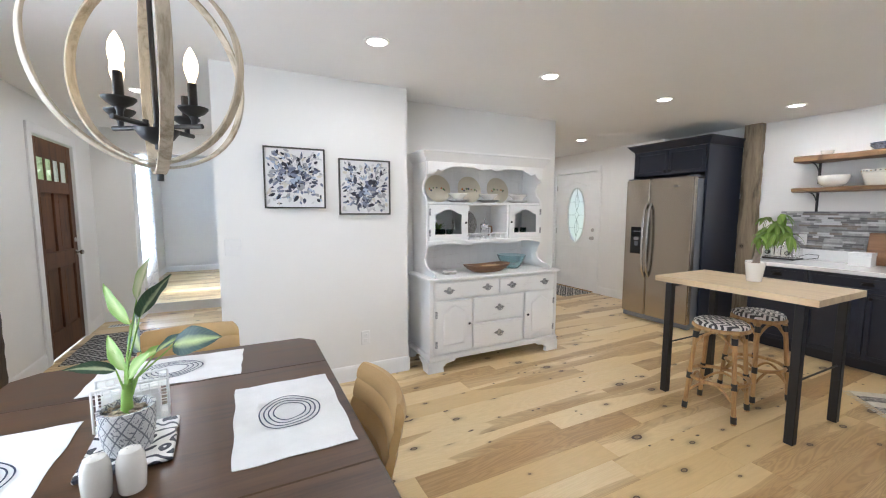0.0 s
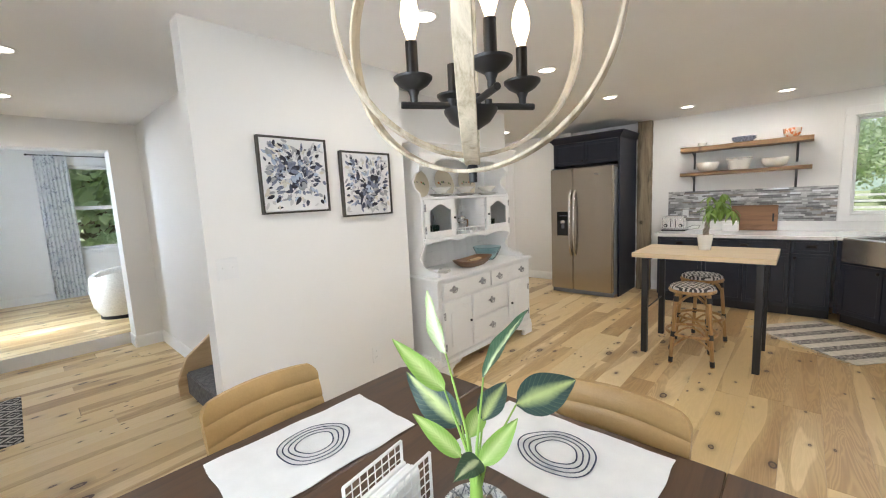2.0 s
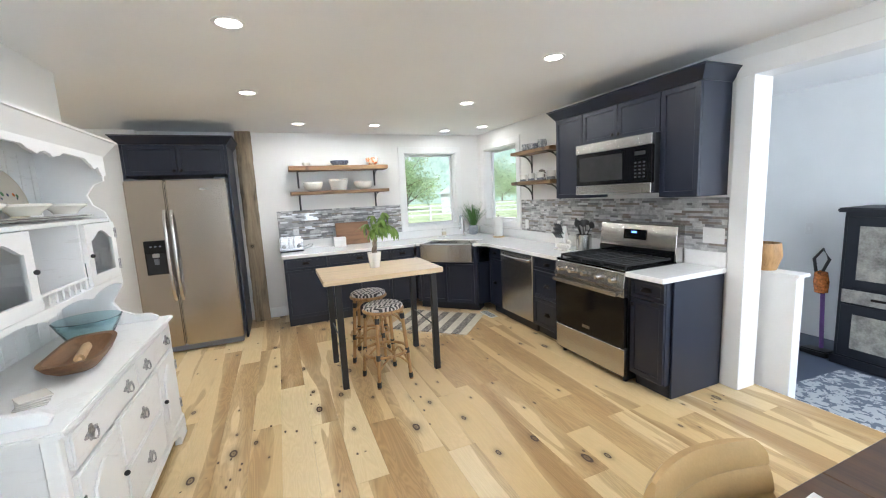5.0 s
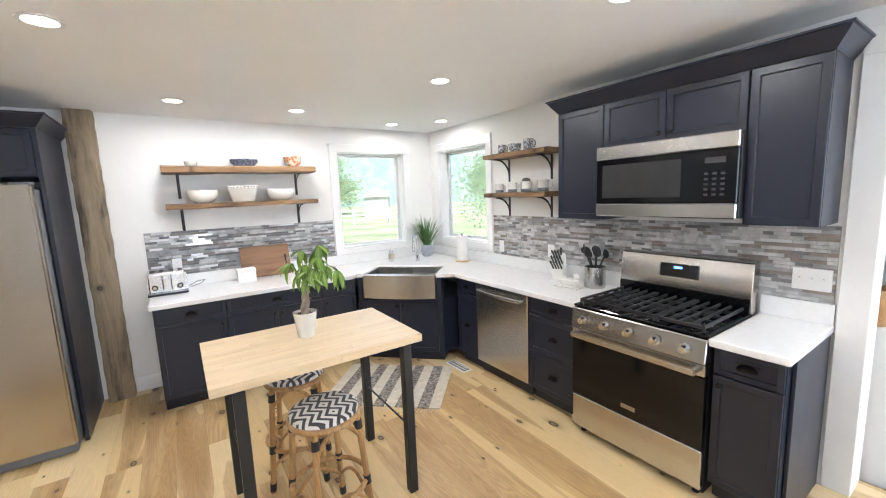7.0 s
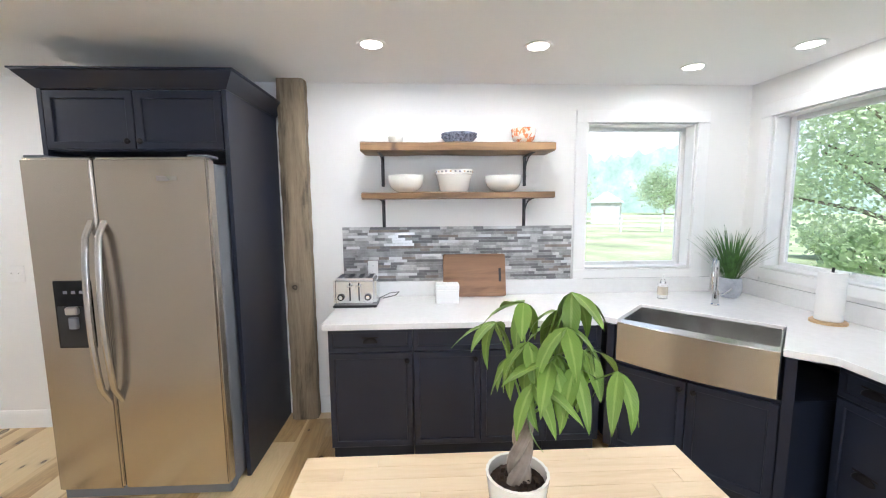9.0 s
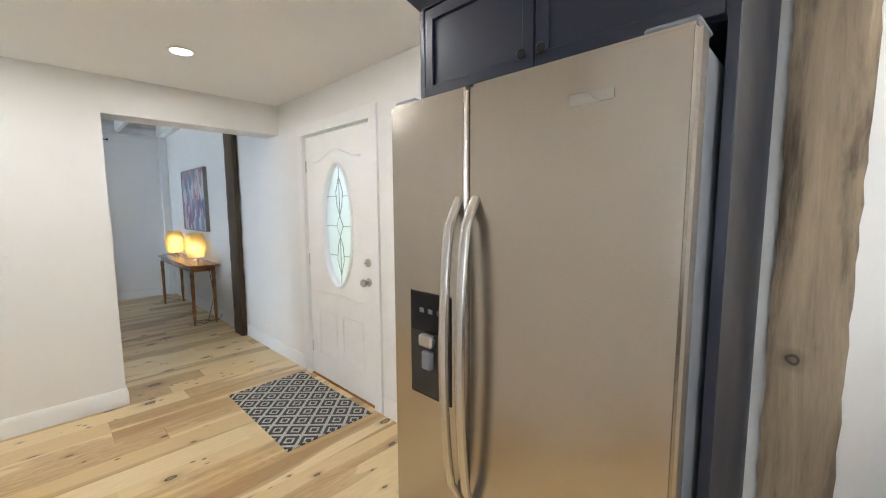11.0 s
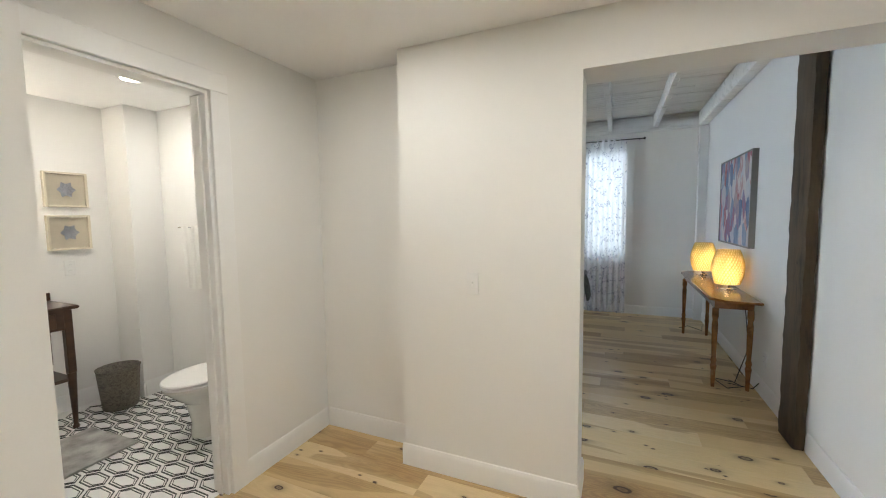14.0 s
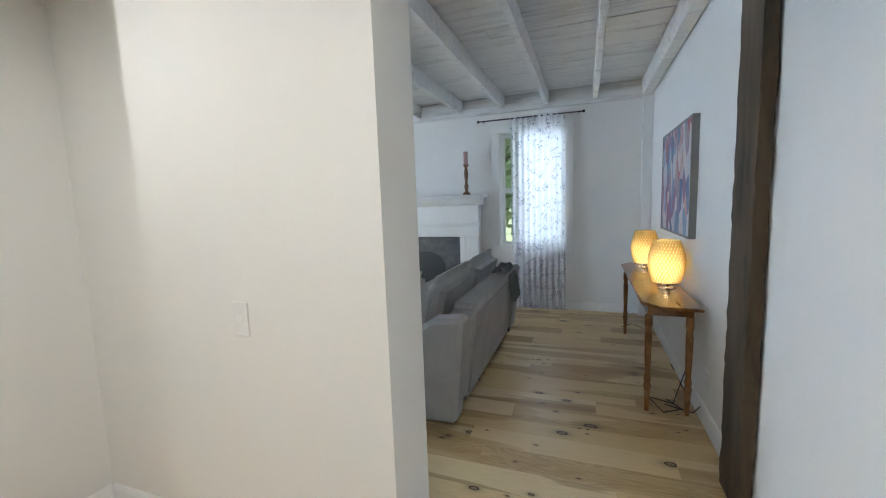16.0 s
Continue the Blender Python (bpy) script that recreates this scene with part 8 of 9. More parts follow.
M["tile_black"] = paint("black_tile_line", (0.02, 0.02, 0.022), 0.35)
h1 = mesh_of("tile_ring", hexring(HA, HB, 0.011, 0.006), M["tile_black"], False)
h2 = mesh_of("tile_ring", hexring(HA, HB, 0.027, 0.0032), M["tile_black"], False)
ix = 0
x = BX0 + 0.02
cnt = 0
while x < BX1 + 0.05:
    y = BY0 + 0.02 + (0.0 if ix % 2 == 0 else HB)
    while y < BY1 - 0.02:
        for hm in (h1, h2):
            if BX0 + 0.08 < x < BX1 - 0.06 and BY0 + 0.06 < y < BY1 - 0.06 and cnt < 300:
                ob = new("tile_ring", hm)
                ob.parent = bf
                ob.location = (x, y, 0.0)
                cnt += 1
        y += 2 * HB
    x += HA * 1.52
    ix += 1

# vanity table with vessel basin, along the west wall
va = thing("vanity_table", pose(0.50, 5.98, 0, 0, 0, -90), "antique dark wooden washstand with a drawer and lower shelf", "vanity")
VW, VD, VZ = 0.95, 0.41, 0.915   # local x to -y, local -y... depth towards +x
part("top", bx(-0.03, -0.0, VZ - 0.025, VW, VD + 0.02, VZ, bev=0.006, seg=2), M["antique"], va)
part("drawer_case", bx(0.02, 0.03, VZ - 0.17, VW - 0.05, VD - 0.01, VZ - 0.026, bev=0.003), M["antique"], va)
part("drawer_front", bx(0.10, VD - 0.01, VZ - 0.15, VW - 0.13, VD + 0.004, VZ - 0.045, bev=0.004), M["antique"], va, "carved drawer front")
part("shelf", bx(0.02, 0.02, 0.36, VW - 0.05, VD - 0.02, 0.385, bev=0.004), M["antique"], va)
part("back_rail", bx(-0.03, 0.0, VZ, VW, 0.02, VZ + 0.06, bev=0.004), M["antique"], va)
for x in (0.03, VW - 0.06):
    for y in (0.04, VD - 0.03):
        bm = B()
        box(bm, x - 0.024, y - 0.024, 0.42, x + 0.024, y + 0.024, VZ - 0.03, bev=0.003)
        cyl(bm, (x, y, 0.03), (x, y, 0.42), 0.014, 0.028, 10)
        lathe(bm, [(0.0, 0), (0.018, 0.0), (0.022, 0.012), (0.014, 0.03), (0, 0.03)], 12, (x, y, 0))
        part("leg", bm, M["antique"], va)
va.matrix_basis = pose(0.50, 5.08, 0, 0, 0, 0) @ Matrix(((0, 1, 0, 0), (-1, 0, 0, 0.90), (0, 0, 1, 0), (0, 0, 0, 1)))
vb = solid("vessel_basin", lathe(B(), [(0, 0.0), (0.10, 0.0), (0.13, 0.02), (0.20, 0.085), (0.225, 0.13), (0.222, 0.137), (0.21, 0.13), (0.18, 0.08), (0.1, 0.03), (0, 0.026)], 40, (0, 0, 0), 0.92, 1.24), M["china"], "white oval ceramic vessel basin", "basin", at=pose(0.725, 5.53, VZ + 0.001))
fdr = thing("tissue_box", pose(0.62, 5.84, VZ + 0.001, 0, 0, 5), "mother of pearl mosaic tissue box", "tissue box")
part("body", bx(-0.06, -0.06, 0.012, 0.06, 0.06, 0.14, bev=0.006), zigzag("pearl_mosaic", (0.20, 0.17, 0.11), (0.55, 0.52, 0.44), 40, 0.25, 'floral'), fdr)
for a in (-0.05, 0.05):
    for b in (-0.05, 0.05):
        part("foot", lathe(B(), [(0.007, 0), (0.007, 0.012), (0, 0.012)], 8, (a, b, 0)), M["bronze"], fdr)
mir = thing("round_mirror", pose(BX0 + 0.002, 5.44, 1.56, 0, 90, 0), "round wall mirror with a thin black frame", "mirror")
part("mirror_glass", lathe(B(), [(0, 0.012), (0.33, 0.012), (0.33, 0.0)], 56), paint("mirror", (0.9, 0.9, 0.9), 0.02, 0.0, metal=1.0, bump=0.0), mir)
part("frame", tube(B(), [(0.335 * math.cos(2 * math.pi * i / 56), 0.335 * math.sin(2 * math.pi * i / 56), 0.012) for i in range(57)], 0.011, 8), M["black"], mir, "thin black frame")
sc_ = thing("vanity_sconce", pose(BX0 + 0.002, 5.44, 2.06), "black bar vanity light with glass shades", "sconce")
part("bar", cyl(B(), (0.08, -0.27, 0), (0.08, 0.27, 0), 0.009, n=10), M["black"], sc_)
part("wall_plate", bx(0, -0.06, -0.05, 0.02, 0.06, 0.05, bev=0.004), M["black"], sc_)
part("arm", cyl(B(), (0.02, 0, 0), (0.08, 0, 0), 0.008, n=8), M["black"], sc_)
for y in (-0.22, 0, 0.22):
    part("shade", lathe(B(), [(0.028, -0.10), (0.04, -0.06), (0.034, -0.025), (0.012, -0.018), (0.01, -0.02), (0.031, -0.027), (0.037, -0.06), (0.026, -0.098)], 20, (0.08, y, 0)), M["glass"], sc_, "clear glass shade")
    part("bulb", lathe(B(), [(0, -0.085), (0.012, -0.08), (0.017, -0.06), (0.01, -0.035), (0.008, -0.018), (0, -0.018)], 14, (0.08, y, 0)), M["bulb"], sc_, "glowing bulb")
for z in (1.775, 1.435):
    e = thing("shadow_box", pose(BX0 + 0.002, 6.168, z, 0, 0, 90) @ Matrix.Diagonal((1.06, 1.0, 1.15, 1.0)), "cream shadow box frame with a grey paper flower", "picture", "flower shadow boxes")
    part("backing", bx(-0.115, -0.012, -0.105, 0.115, -0.002, 0.105), paint("beige_mat", (0.50, 0.45, 0.35), 0.9) if z > 1.6 else bpy.data.materials["beige_mat"], e)
    for a in ((-0.13, -0.12, -0.114, 0.12), (0.114, -0.12, 0.13, 0.12), (-0.113, -0.12, 0.113, -0.106), (-0.113, 0.106, 0.113, 0.12)):
        part("frame_side", bx(a[0], -0.035, a[1], a[2], -0.001, a[3], bev=0.002), M["cream"], e)
    for lay, (nf, R) in enumerate(((6, 0.06), (6, 0.045), (5, 0.028))):
        for i in range(nf):
            lf = leaf(R, R * 0.75, -0.5, 0.3, 6)
            part("petal", join(B(), lf, Matrix.Translation((0, -0.014 - lay * 0.006, 0)) @ pose(0, 0, 0, 90) @ pose(0, 0, 0, 0, 0, i * 360 / nf + lay * 30)), M["petal"] if "petal" in M else M.setdefault("petal", paint("grey_petal", (0.30, 0.31, 0.34), 0.7)), e)
outlet(pose(BX0, 6.16, 1.15, 0, 0, 90))
bm = lathe(B(), [(0, 0.0), (0.115, 0.0), (0.12, 0.01), (0.145, 0.32), (0.15, 0.33), (0.142, 0.33), (0.113, 0.02), (0, 0.016)], 32)
solid("waste_basket", bm, M["basket"], "round grey woven waste basket", "basket", at=pose(0.80, 6.28, 0.001))
wc = thing("toilet", pose(1.84, 6.708, 0.0, 0, 0, 90), "white ceramic toilet with closed lid", "toilet")
t = bmesh.new()
rings = []
for z, cx, a, b in ((0.0, -0.33, 0.19, 0.12), (0.10, -0.33, 0.18, 0.115), (0.25, -0.35, 0.19, 0.13), (0.34, -0.40, 0.24, 0.175), (0.385, -0.42, 0.265, 0.19), (0.40, -0.42, 0.265, 0.19)):
    rings.append([t.verts.new((cx + a * math.cos(2 * math.pi * i / 32), b * math.sin(2 * math.pi * i / 32), z)) for i in range(32)])
for p, q in zip(rings, rings[1:]):
    for i in range(32):
        t.faces.new((p[i], p[(i + 1) % 32], q[(i + 1) % 32], q[i]))
t.faces.new(rings[0][::-1])
t.faces.new(rings[-1])
part("bowl", join(B(), t), M["china"], wc)
lid = [(-0.42 + 0.27 * math.cos(2 * math.pi * i / 36), 0.195 * math.sin(2 * math.pi * i / 36)) for i in range(36)]
part("seat", prism(B(), lid, 0.402, 0.418, 'z', 0.004), M["white"], wc)
part("lid", prism(B(), lid, 0.420, 0.440, 'z', 0.007), M["white"], wc)
part("tank", bx(-0.20, -0.21, 0.38, -0.005, 0.21, 0.76, bev=0.02, seg=3), M["china"], wc)
part("tank_lid", bx(-0.21, -0.22, 0.762, -0.002, 0.22, 0.795, bev=0.01, seg=2), M["china"], wc)
solid("bath_mat", bx(-0.27, -0.42, 0, 0.27, 0.42, 0.012, bev=0.005, seg=2), M["bathmat"], "soft grey bath mat before the vanity", "rug", at=pose(1.30, 5.58, 0.002, 0, 0, 3))
tw = thing("towel_bar", pose(1.30, BY1 - 0.004, 1.46), "chrome towel bar with a white tasselled towel", "towel bar")
part("bar", cyl(B(), (-0.20, -0.06, 0), (0.20, -0.06, 0), 0.007, n=10), M["chrome"], tw)
for x in (-0.19, 0.19):
    part("post", cyl(B(), (x, -0.06, 0), (x, 0, 0), 0.008, n=10), M["chrome"], tw)
solid("hand_towel", curtain("t", 'x', 1.18, 1.40, BY1 - 0.077, 0.95, 1.475, 4, 0.0, 0.006, 5), M["paper"], "white hand towel with fringe, hanging", "towel")
tp = thing("toilet_paper_stand", pose(1.62, 6.55, 0.0), "chrome floor stand with a toilet paper roll", "toilet paper holder")
part("base", lathe(B(), [(0, 0), (0.07, 0), (0.07, 0.01), (0, 0.012)], 20), M["chrome"], tp)
part("post", tube(B(), [(0, 0, 0.01), (0, 0, 0.66), (0.02, 0, 0.68), (0.16, 0, 0.68)], 0.006, 8), M["chrome"], tp)
part("roll", (lambda b_: (bmesh.ops.transform(b_, matrix=pose(0.03, 0, 0.665, 0, 90), verts=b_.verts), b_)[1])(lathe(B(), [(0.02, 0), (0.05, 0), (0.05, 0.10), (0.02, 0.10)], 24)), M["paper"], tp)
bd_l = bpy.data.lights.new("vanity_light", 'POINT')
bd_l.energy, bd_l.color, bd_l.shadow_soft_size = 9.0, (1.0, 0.86, 0.68), 0.05
new("vanity_light", bd_l).location = (0.66, 5.44, 1.98)
solid("strike_plate", bx(2.515, 5.9, 0.90, 2.545, 5.904, 0.96), M["bronze"], "dark metal strike plate on the jamb", "strike plate")
for y, s in ((5.10, 1), (5.905, -1)):
    solid("door_jamb", bx(2.472, min(y, y + s * 0.018), 0.0, 2.588, max(y, y + s * 0.018), 2.162, bev=0.002), M["trim"], "white painted door jamb board", "trim", kind="structure")
    solid("door_stop", bx(2.51, min(y + s * 0.019, y + s * 0.03), 0.0, 2.55, max(y + s * 0.019, y + s * 0.03), 2.15, bev=0.002), M["trim"], "white painted door stop strip", "trim", kind="structure")
solid("door_jamb", bx(2.472, 5.10, 2.162, 2.588, 5.905, 2.18, bev=0.002), M["trim"], "white painted door head jamb", "trim", kind="structure")

# ---- living room ----
ct_ = thing("console_table", pose(5.44, 9.36, 0), "honey brown wooden console table with turned legs", "table")
CL, CD, CZ2 = 0.98, 0.175, 0.79
o = [(CD, -CL), (CD, CL), (-CD * 0.4, CL), (-CD, CL - 0.14), (-CD, -CL + 0.14), (-CD * 0.4, -CL)]
part("top", prism(B(), o, CZ2 - 0.022, CZ2, 'z', 0.005), M["console"], ct_)
part("apron", bx(-CD + 0.04, -CL + 0.12, CZ2 - 0.09, CD - 0.03, CL - 0.12, CZ2 - 0.023, bev=0.002), M["console"], ct_)
for y in (-CL + 0.13, CL - 0.13):
    for x in (-CD + 0.05, CD - 0.05):
        bm = lathe(B(), [(0, 0), (0.014, 0), (0.017, 0.10), (0.020, 0.16), (0.026, 0.19), (0.018, 0.21), (0.024, 0.24), (0.017, 0.27), (0.021, 0.40), (0.024, 0.55), (0.019, 0.60), (0.026, 0.63), (0.024, 0.70), (0, 0.70)], 14, (x, y, 0))
        part("leg", bm, M["console"], ct_, "turned wooden leg")


def weave_shade():
    """Woven bamboo strips crossing on a barrel."""
    bm = B()
    def R(z):
        return 0.075 + 0.055 * math.sin(math.pi * (0.12 + 0.80 * z / 0.33)) 
    nb = 30
    for sg in (1, -1):
        for i in range(nb):
            pts = []
            for j in range(12):
                z = 0.33 * j / 11
                a = 2 * math.pi * i / nb + sg * z * 4.2
                r = R(z) + 0.0015 * sg
                pts.append((r * math.cos(a), r * math.sin(a), 0.05 + z))
            tube(bm, pts, 0.0012, 4, rx=0.0058)
    return bm


k = Nodes("woven_bamboo")
k.set(Base_Color=k.ramp(k.noise(40), [(0.3, (0.55, 0.38, 0.12)), (0.7, (0.72, 0.55, 0.22))]), Roughness=0.6)
tr_ = k.n("ShaderNodeBsdfTranslucent", Color=(0.85, 0.68, 0.26, 1))
mx_ = k.n("ShaderNodeMixShader")
mx_.inputs[0].default_value = 0.35
k.t.links.new(k.b.outputs[0], mx_.inputs[1])
k.t.links.new(tr_.outputs[0], mx_.inputs[2])
k.t.links.new(mx_.outputs[0], k.t.nodes["Material Output"].inputs[0])
M["bamboo"] = k.m
wsm = None
for i, (x, y) in enumerate(((5.50, 9.02), (5.47, 10.02))):
    e = thing("bamboo_lamp", pose(x, y, CZ2), "woven bamboo table lamp glowing warm yellow", "lamp", "bamboo lamps")
    part("foot", lathe(B(), [(0, 0), (0.055, 0), (0.055, 0.008), (0.03, 0.02), (0.03, 0.05), (0, 0.05)], 24), M["nickel"], e, "silver round foot")
    if wsm is None:
        wsm = part("shade", weave_shade(), M["bamboo"], e, "woven bamboo strip shade").data
    else:
        sh_ = new("shade", wsm)
        sh_.parent = e
        sh_["label"] = "woven bamboo strip shade"
    part("liner", lathe(B(), [(0.078 + 0.045 * math.sin(math.pi * (0.12 + 0.80 * q / 10)), 0.05 + 0.33 * q / 10) for q in range(11)], 28), M["liner"] if "liner" in M else M.setdefault("liner", paint("rice_paper_liner", (0.8, 0.66, 0.4), 0.9)), e, "thin paper liner")
    part("bulb", lathe(B(), [(0, 0.05), (0.012, 0.055), (0.015, 0.085), (0.03, 0.12), (0.022, 0.15), (0, 0.158)], 16), M["bulb"], e, "glowing bulb")
    d = bpy.data.lights.new("bamboo_lamp_light", 'POINT')
    d.energy, d.color, d.shadow_soft_size = 3.0, (1.0, 0.74, 0.33), 0.02
    new("bamboo_lamp_light", d).location = (x, y, CZ2 + 0.185)
k = Nodes("glowing_paper")
k.set(Base_Color=(0.85, 0.78, 0.55, 1), Roughness=0.9)
tr_ = k.n("ShaderNodeBsdfTranslucent", Color=(0.95, 0.80, 0.42, 1))
mx_ = k.n("ShaderNodeMixShader")
mx_.inputs[0].default_value = 0.8
k.t.links.new(k.b.outputs[0], mx_.inputs[1])
k.t.links.new(tr_.outputs[0], mx_.inputs[2])
k.t.links.new(mx_.outputs[0], k.t.nodes["Material Output"].inputs[0])
for o_ in scene.objects:
    if o_.name.split(".")[0] == "liner":
        o_.data.materials[0] = k.m
for pts in ([(5.55, 9.02, 0.80), (5.63, 8.98, 0.76), (5.62, 8.75, 0.30), (5.50, 8.62, 0.02), (5.35, 8.72, 0.006), (5.42, 8.5, 0.006), (5.55, 8.58, 0.006), (5.45, 8.75, 0.006)],
            [(5.45, 8.62, 0.008), (5.60, 8.50, 0.03), (5.64, 8.45, 0.12)], [(5.3, 10.45, 0.006), (5.42, 10.6, 0.006), (5.55, 10.4, 0.006), (5.6, 10.7, 0.02)]):
    sm = []
    for a, b in zip(pts, pts[1:]):
        for q in range(4):
            sm.append(Vector(a).lerp(Vector(b), q / 4))
    solid("lamp_cord", tube(B(), sm, 0.004, 6), M["cord"], "black lamp cord trailing on the floor", "cord")
outlet(pose(XE, 8.42, 0.32, 0, 0, -90))


def abstract_mat():
    k = Nodes("abstract_painting")
    v = k.place((1, 7, 3.2))
    a = k.noise(2.3, v, 5, 0.65, 0.8)
    c = k.n("ShaderNodeTexVoronoi", Scale=1.6)
    k.put(c.inputs["Vector"], v)
    s = k.n("ShaderNodeSeparateXYZ")
    k.put(s.inputs[0], c.outputs["Color"])
    f = k.math('ADD', k.math('MULTIPLY', s.outputs[0], 0.65), k.math('MULTIPLY', a, 0.35))
    k.set(Base_Color=k.ramp(f, [(0.15, (0.05, 0.10, 0.22)), (0.3, (0.16, 0.24, 0.36)), (0.42, (0.40, 0.42, 0.48)), (0.55, (0.55, 0.50, 0.48)), (0.66, (0.30, 0.06, 0.08)), (0.76, (0.16, 0.14, 0.27)), (0.9, (0.50, 0.38, 0.26))]), Roughness=0.55)
    k.bump(a, 0.4, 0.003)
    return k.m


ap = thing("abstract_painting", pose(XE, 9.40, 1.64), "large blue and red abstract canvas in a grey frame", "painting")
part("canvas", bx(-0.045, -0.56, -0.43, -0.003, 0.56, 0.43, bev=0.003), abstract_mat(), ap)
for a in ((-0.575, -0.445, -0.562, 0.445), (0.562, -0.445, 0.575, 0.445), (-0.561, -0.445, 0.561, -0.432), (-0.561, 0.432, 0.561, 0.445)):
    part("frame_strip", bx(-0.05, a[0], a[1], -0.001, a[2], a[3], bev=0.001), paint("grey_frame", (0.25, 0.24, 0.22), 0.5) if "grey_frame" not in bpy.data.materials else bpy.data.materials["grey_frame"], ap)

so = thing("sofa", pose(3.55, 9.0, 0), "grey linen slipcovered sofa with loose cushions", "sofa")
SW2, SD2 = 0.98, 0.55
part("base", bx(-0.45, -SW2, 0.06, 0.40, SW2, 0.42, bev=0.03, seg=2), M["sofa"], so)
bk = B()
t = bmesh.new()
bmesh.ops.create_cube(t, size=1)
bmesh.ops.bevel(t, geom=t.edges[:], offset=0.09, segments=3, affect='EDGES')
for v in t.verts:
    v.co = Vector((0.44 + v.co.x * 0.20 + (v.co.z + 0.5) * 0.10, v.co.y * 2.0, 0.43 + v.co.z * 0.74))
join(bk, t)
part("backrest", bk, M["sofa"], so)
for s in (-1, 1):
    bm = B()
    o = [(-0.47, 0.05), (0.55, 0.05), (0.62, 0.78), (0.40, 0.76), (0.25, 0.66), (-0.42, 0.60), (-0.48, 0.54)]
    prism(bm, o, s * (SW2 + 0.09) - 0.09, s * (SW2 + 0.09) + 0.09, 'y', 0.03)
    part("arm", bm, M["sofa"], so)
for s in (-1, 1):
    part("seat_cushion", bx(-0.46, min(0, s * 0.97) + 0.006, 0.425, 0.28, max(0, s * 0.97) - 0.006, 0.55, bev=0.04, seg=3), M["sofa"], so)
    part("back_cushion", bx(-0.18, -0.47, -0.24, 0.02, 0.47, 0.24, bev=0.09, seg=3), M["sofa"], so, at=pose(0.36, s * 0.485, 0.74, 0, 14))
for x in (-0.40, 0.48):
    for y in (-1.0, 1.0):
        part("foot", bx(x - 0.03, y - 0.03, 0, x + 0.03, y + 0.03, 0.07), M["black"], so, "dark block foot")
solid("throw_pillow", bx(-0.22, -0.07, -0.22, 0.22, 0.07, 0.22, bev=0.065, seg=3), paint("beige_pillow", (0.48, 0.44, 0.36), 0.95, 0.1, 30), "beige throw pillow on the sofa", "pillow", at=pose(3.52, 8.30, 0.79, 12, 12, 70))
bl2 = B()
t = bmesh.new()
g = []
for i in range(26):
    row = []
    for j in range(16):
        u, v = i / 25, j / 15
        d = (u - 0.5) * 1.1
        xx = 0.02 + 0.14 * math.sin(max(-1.5, min(1.5, d * 3.0)))
        zz = 0.845 - max(0, abs(d) - 0.12) * 0.80 + 0.012 * math.sin(j * 2.1 + i)
        row.append(t.verts.new((xx + 0.015 * math.sin(j * 1.7), (v - 0.5) * 0.42 + 0.03 * math.sin(i * 0.8), zz)))
    g.append(row)
for i in range(25):
    for j in range(15):
        t.faces.new((g[i][j], g[i + 1][j], g[i + 1][j + 1], g[i][j + 1]))
bmesh.ops.recalc_face_normals(t, faces=t.faces)
bmesh.ops.solidify(t, geom=t.faces[:], thickness=0.012)
join(bl2, t)
solid("throw_blanket", bl2, paint("grey_knit", (0.13, 0.135, 0.13), 0.95, 0.4, 50, 200, 0.9), "dark grey knitted throw over the sofa back", "blanket", at=pose(4.06, 9.58, 0.0))

rod('x', 3.48, 4.86, YN - 0.10, 2.62, YN)
solid("curtain", curtain("c", 'x', 3.93, 4.63, YN - 0.10, 0.02, 2.64, 9, 0.02, 0.03, 6), M["curtain"], "sheer white curtain printed with blue branches", "curtain", "sheer curtains")
rod('x', -0.35, 1.2, YN - 0.10, 2.62, YN)
solid("curtain", curtain("c", 'x', -0.28, 0.16, YN - 0.10, 0.02, 2.64, 8, 0.02, 0.03, 7), M["curtain"], "sheer white curtain printed with blue branches", "curtain", "sheer curtains")
rod('y', 7.55, 9.6, XW + 0.10, 2.52, XW)
solid("curtain", curtain("c", 'y', 8.62, 9.50, XW + 0.10, 0.02, 2.54, 7, 0.05, 0.03, 8), M["curtain"], "sheer white curtain printed with blue branches", "curtain", "sheer curtains")
solid("curtain", curtain("c", 'y', 7.60, 8.30, XW + 0.10, 0.02, 2.54, 7, 0.05, 0.03, 9), M["curtain"], "sheer white curtain printed with blue branches", "curtain", "sheer curtains")

# fireplace on the north wall
fpl = thing("fireplace", pose(2.55, YN, 0), "white panelled fireplace mantel with dark slate surround", "fireplace")
part("slate_surround", bx(-0.62, -0.10, 0.03, 0.62, -0.003, 1.02), M["brick_red"], fpl, "dark slate tile surround")
part("firebox", prism(B(), [(-0.38, 0.03), (0.38, 0.03), (0.38, 0.62), (0.30, 0.74), (0.15, 0.80), (-0.15, 0.80), (-0.30, 0.74), (-0.38, 0.62)], -0.112, -0.1005, 'y', 0.004), M["black"], fpl, "black iron arched fire door")
for s in (-1, 1):
    lg = part("pilaster", bx(s * 0.77 - 0.14, -0.16, 0.0, s * 0.77 + 0.14, -0.003, 1.20, bev=0.004), M["trim"], fpl, "white panelled pilaster")
    for q in range(3):
        part("flute", bx(s * 0.77 - 0.09 + q * 0.07, -0.166, 0.20, s * 0.77 - 0.05 + q * 0.07, -0.1605, 1.05, bev=0.002), M["trim"], lg)
part("frieze", bx(-0.92, -0.17, 1.03, 0.92, -0.003, 1.48, bev=0.004), M["trim"], fpl)
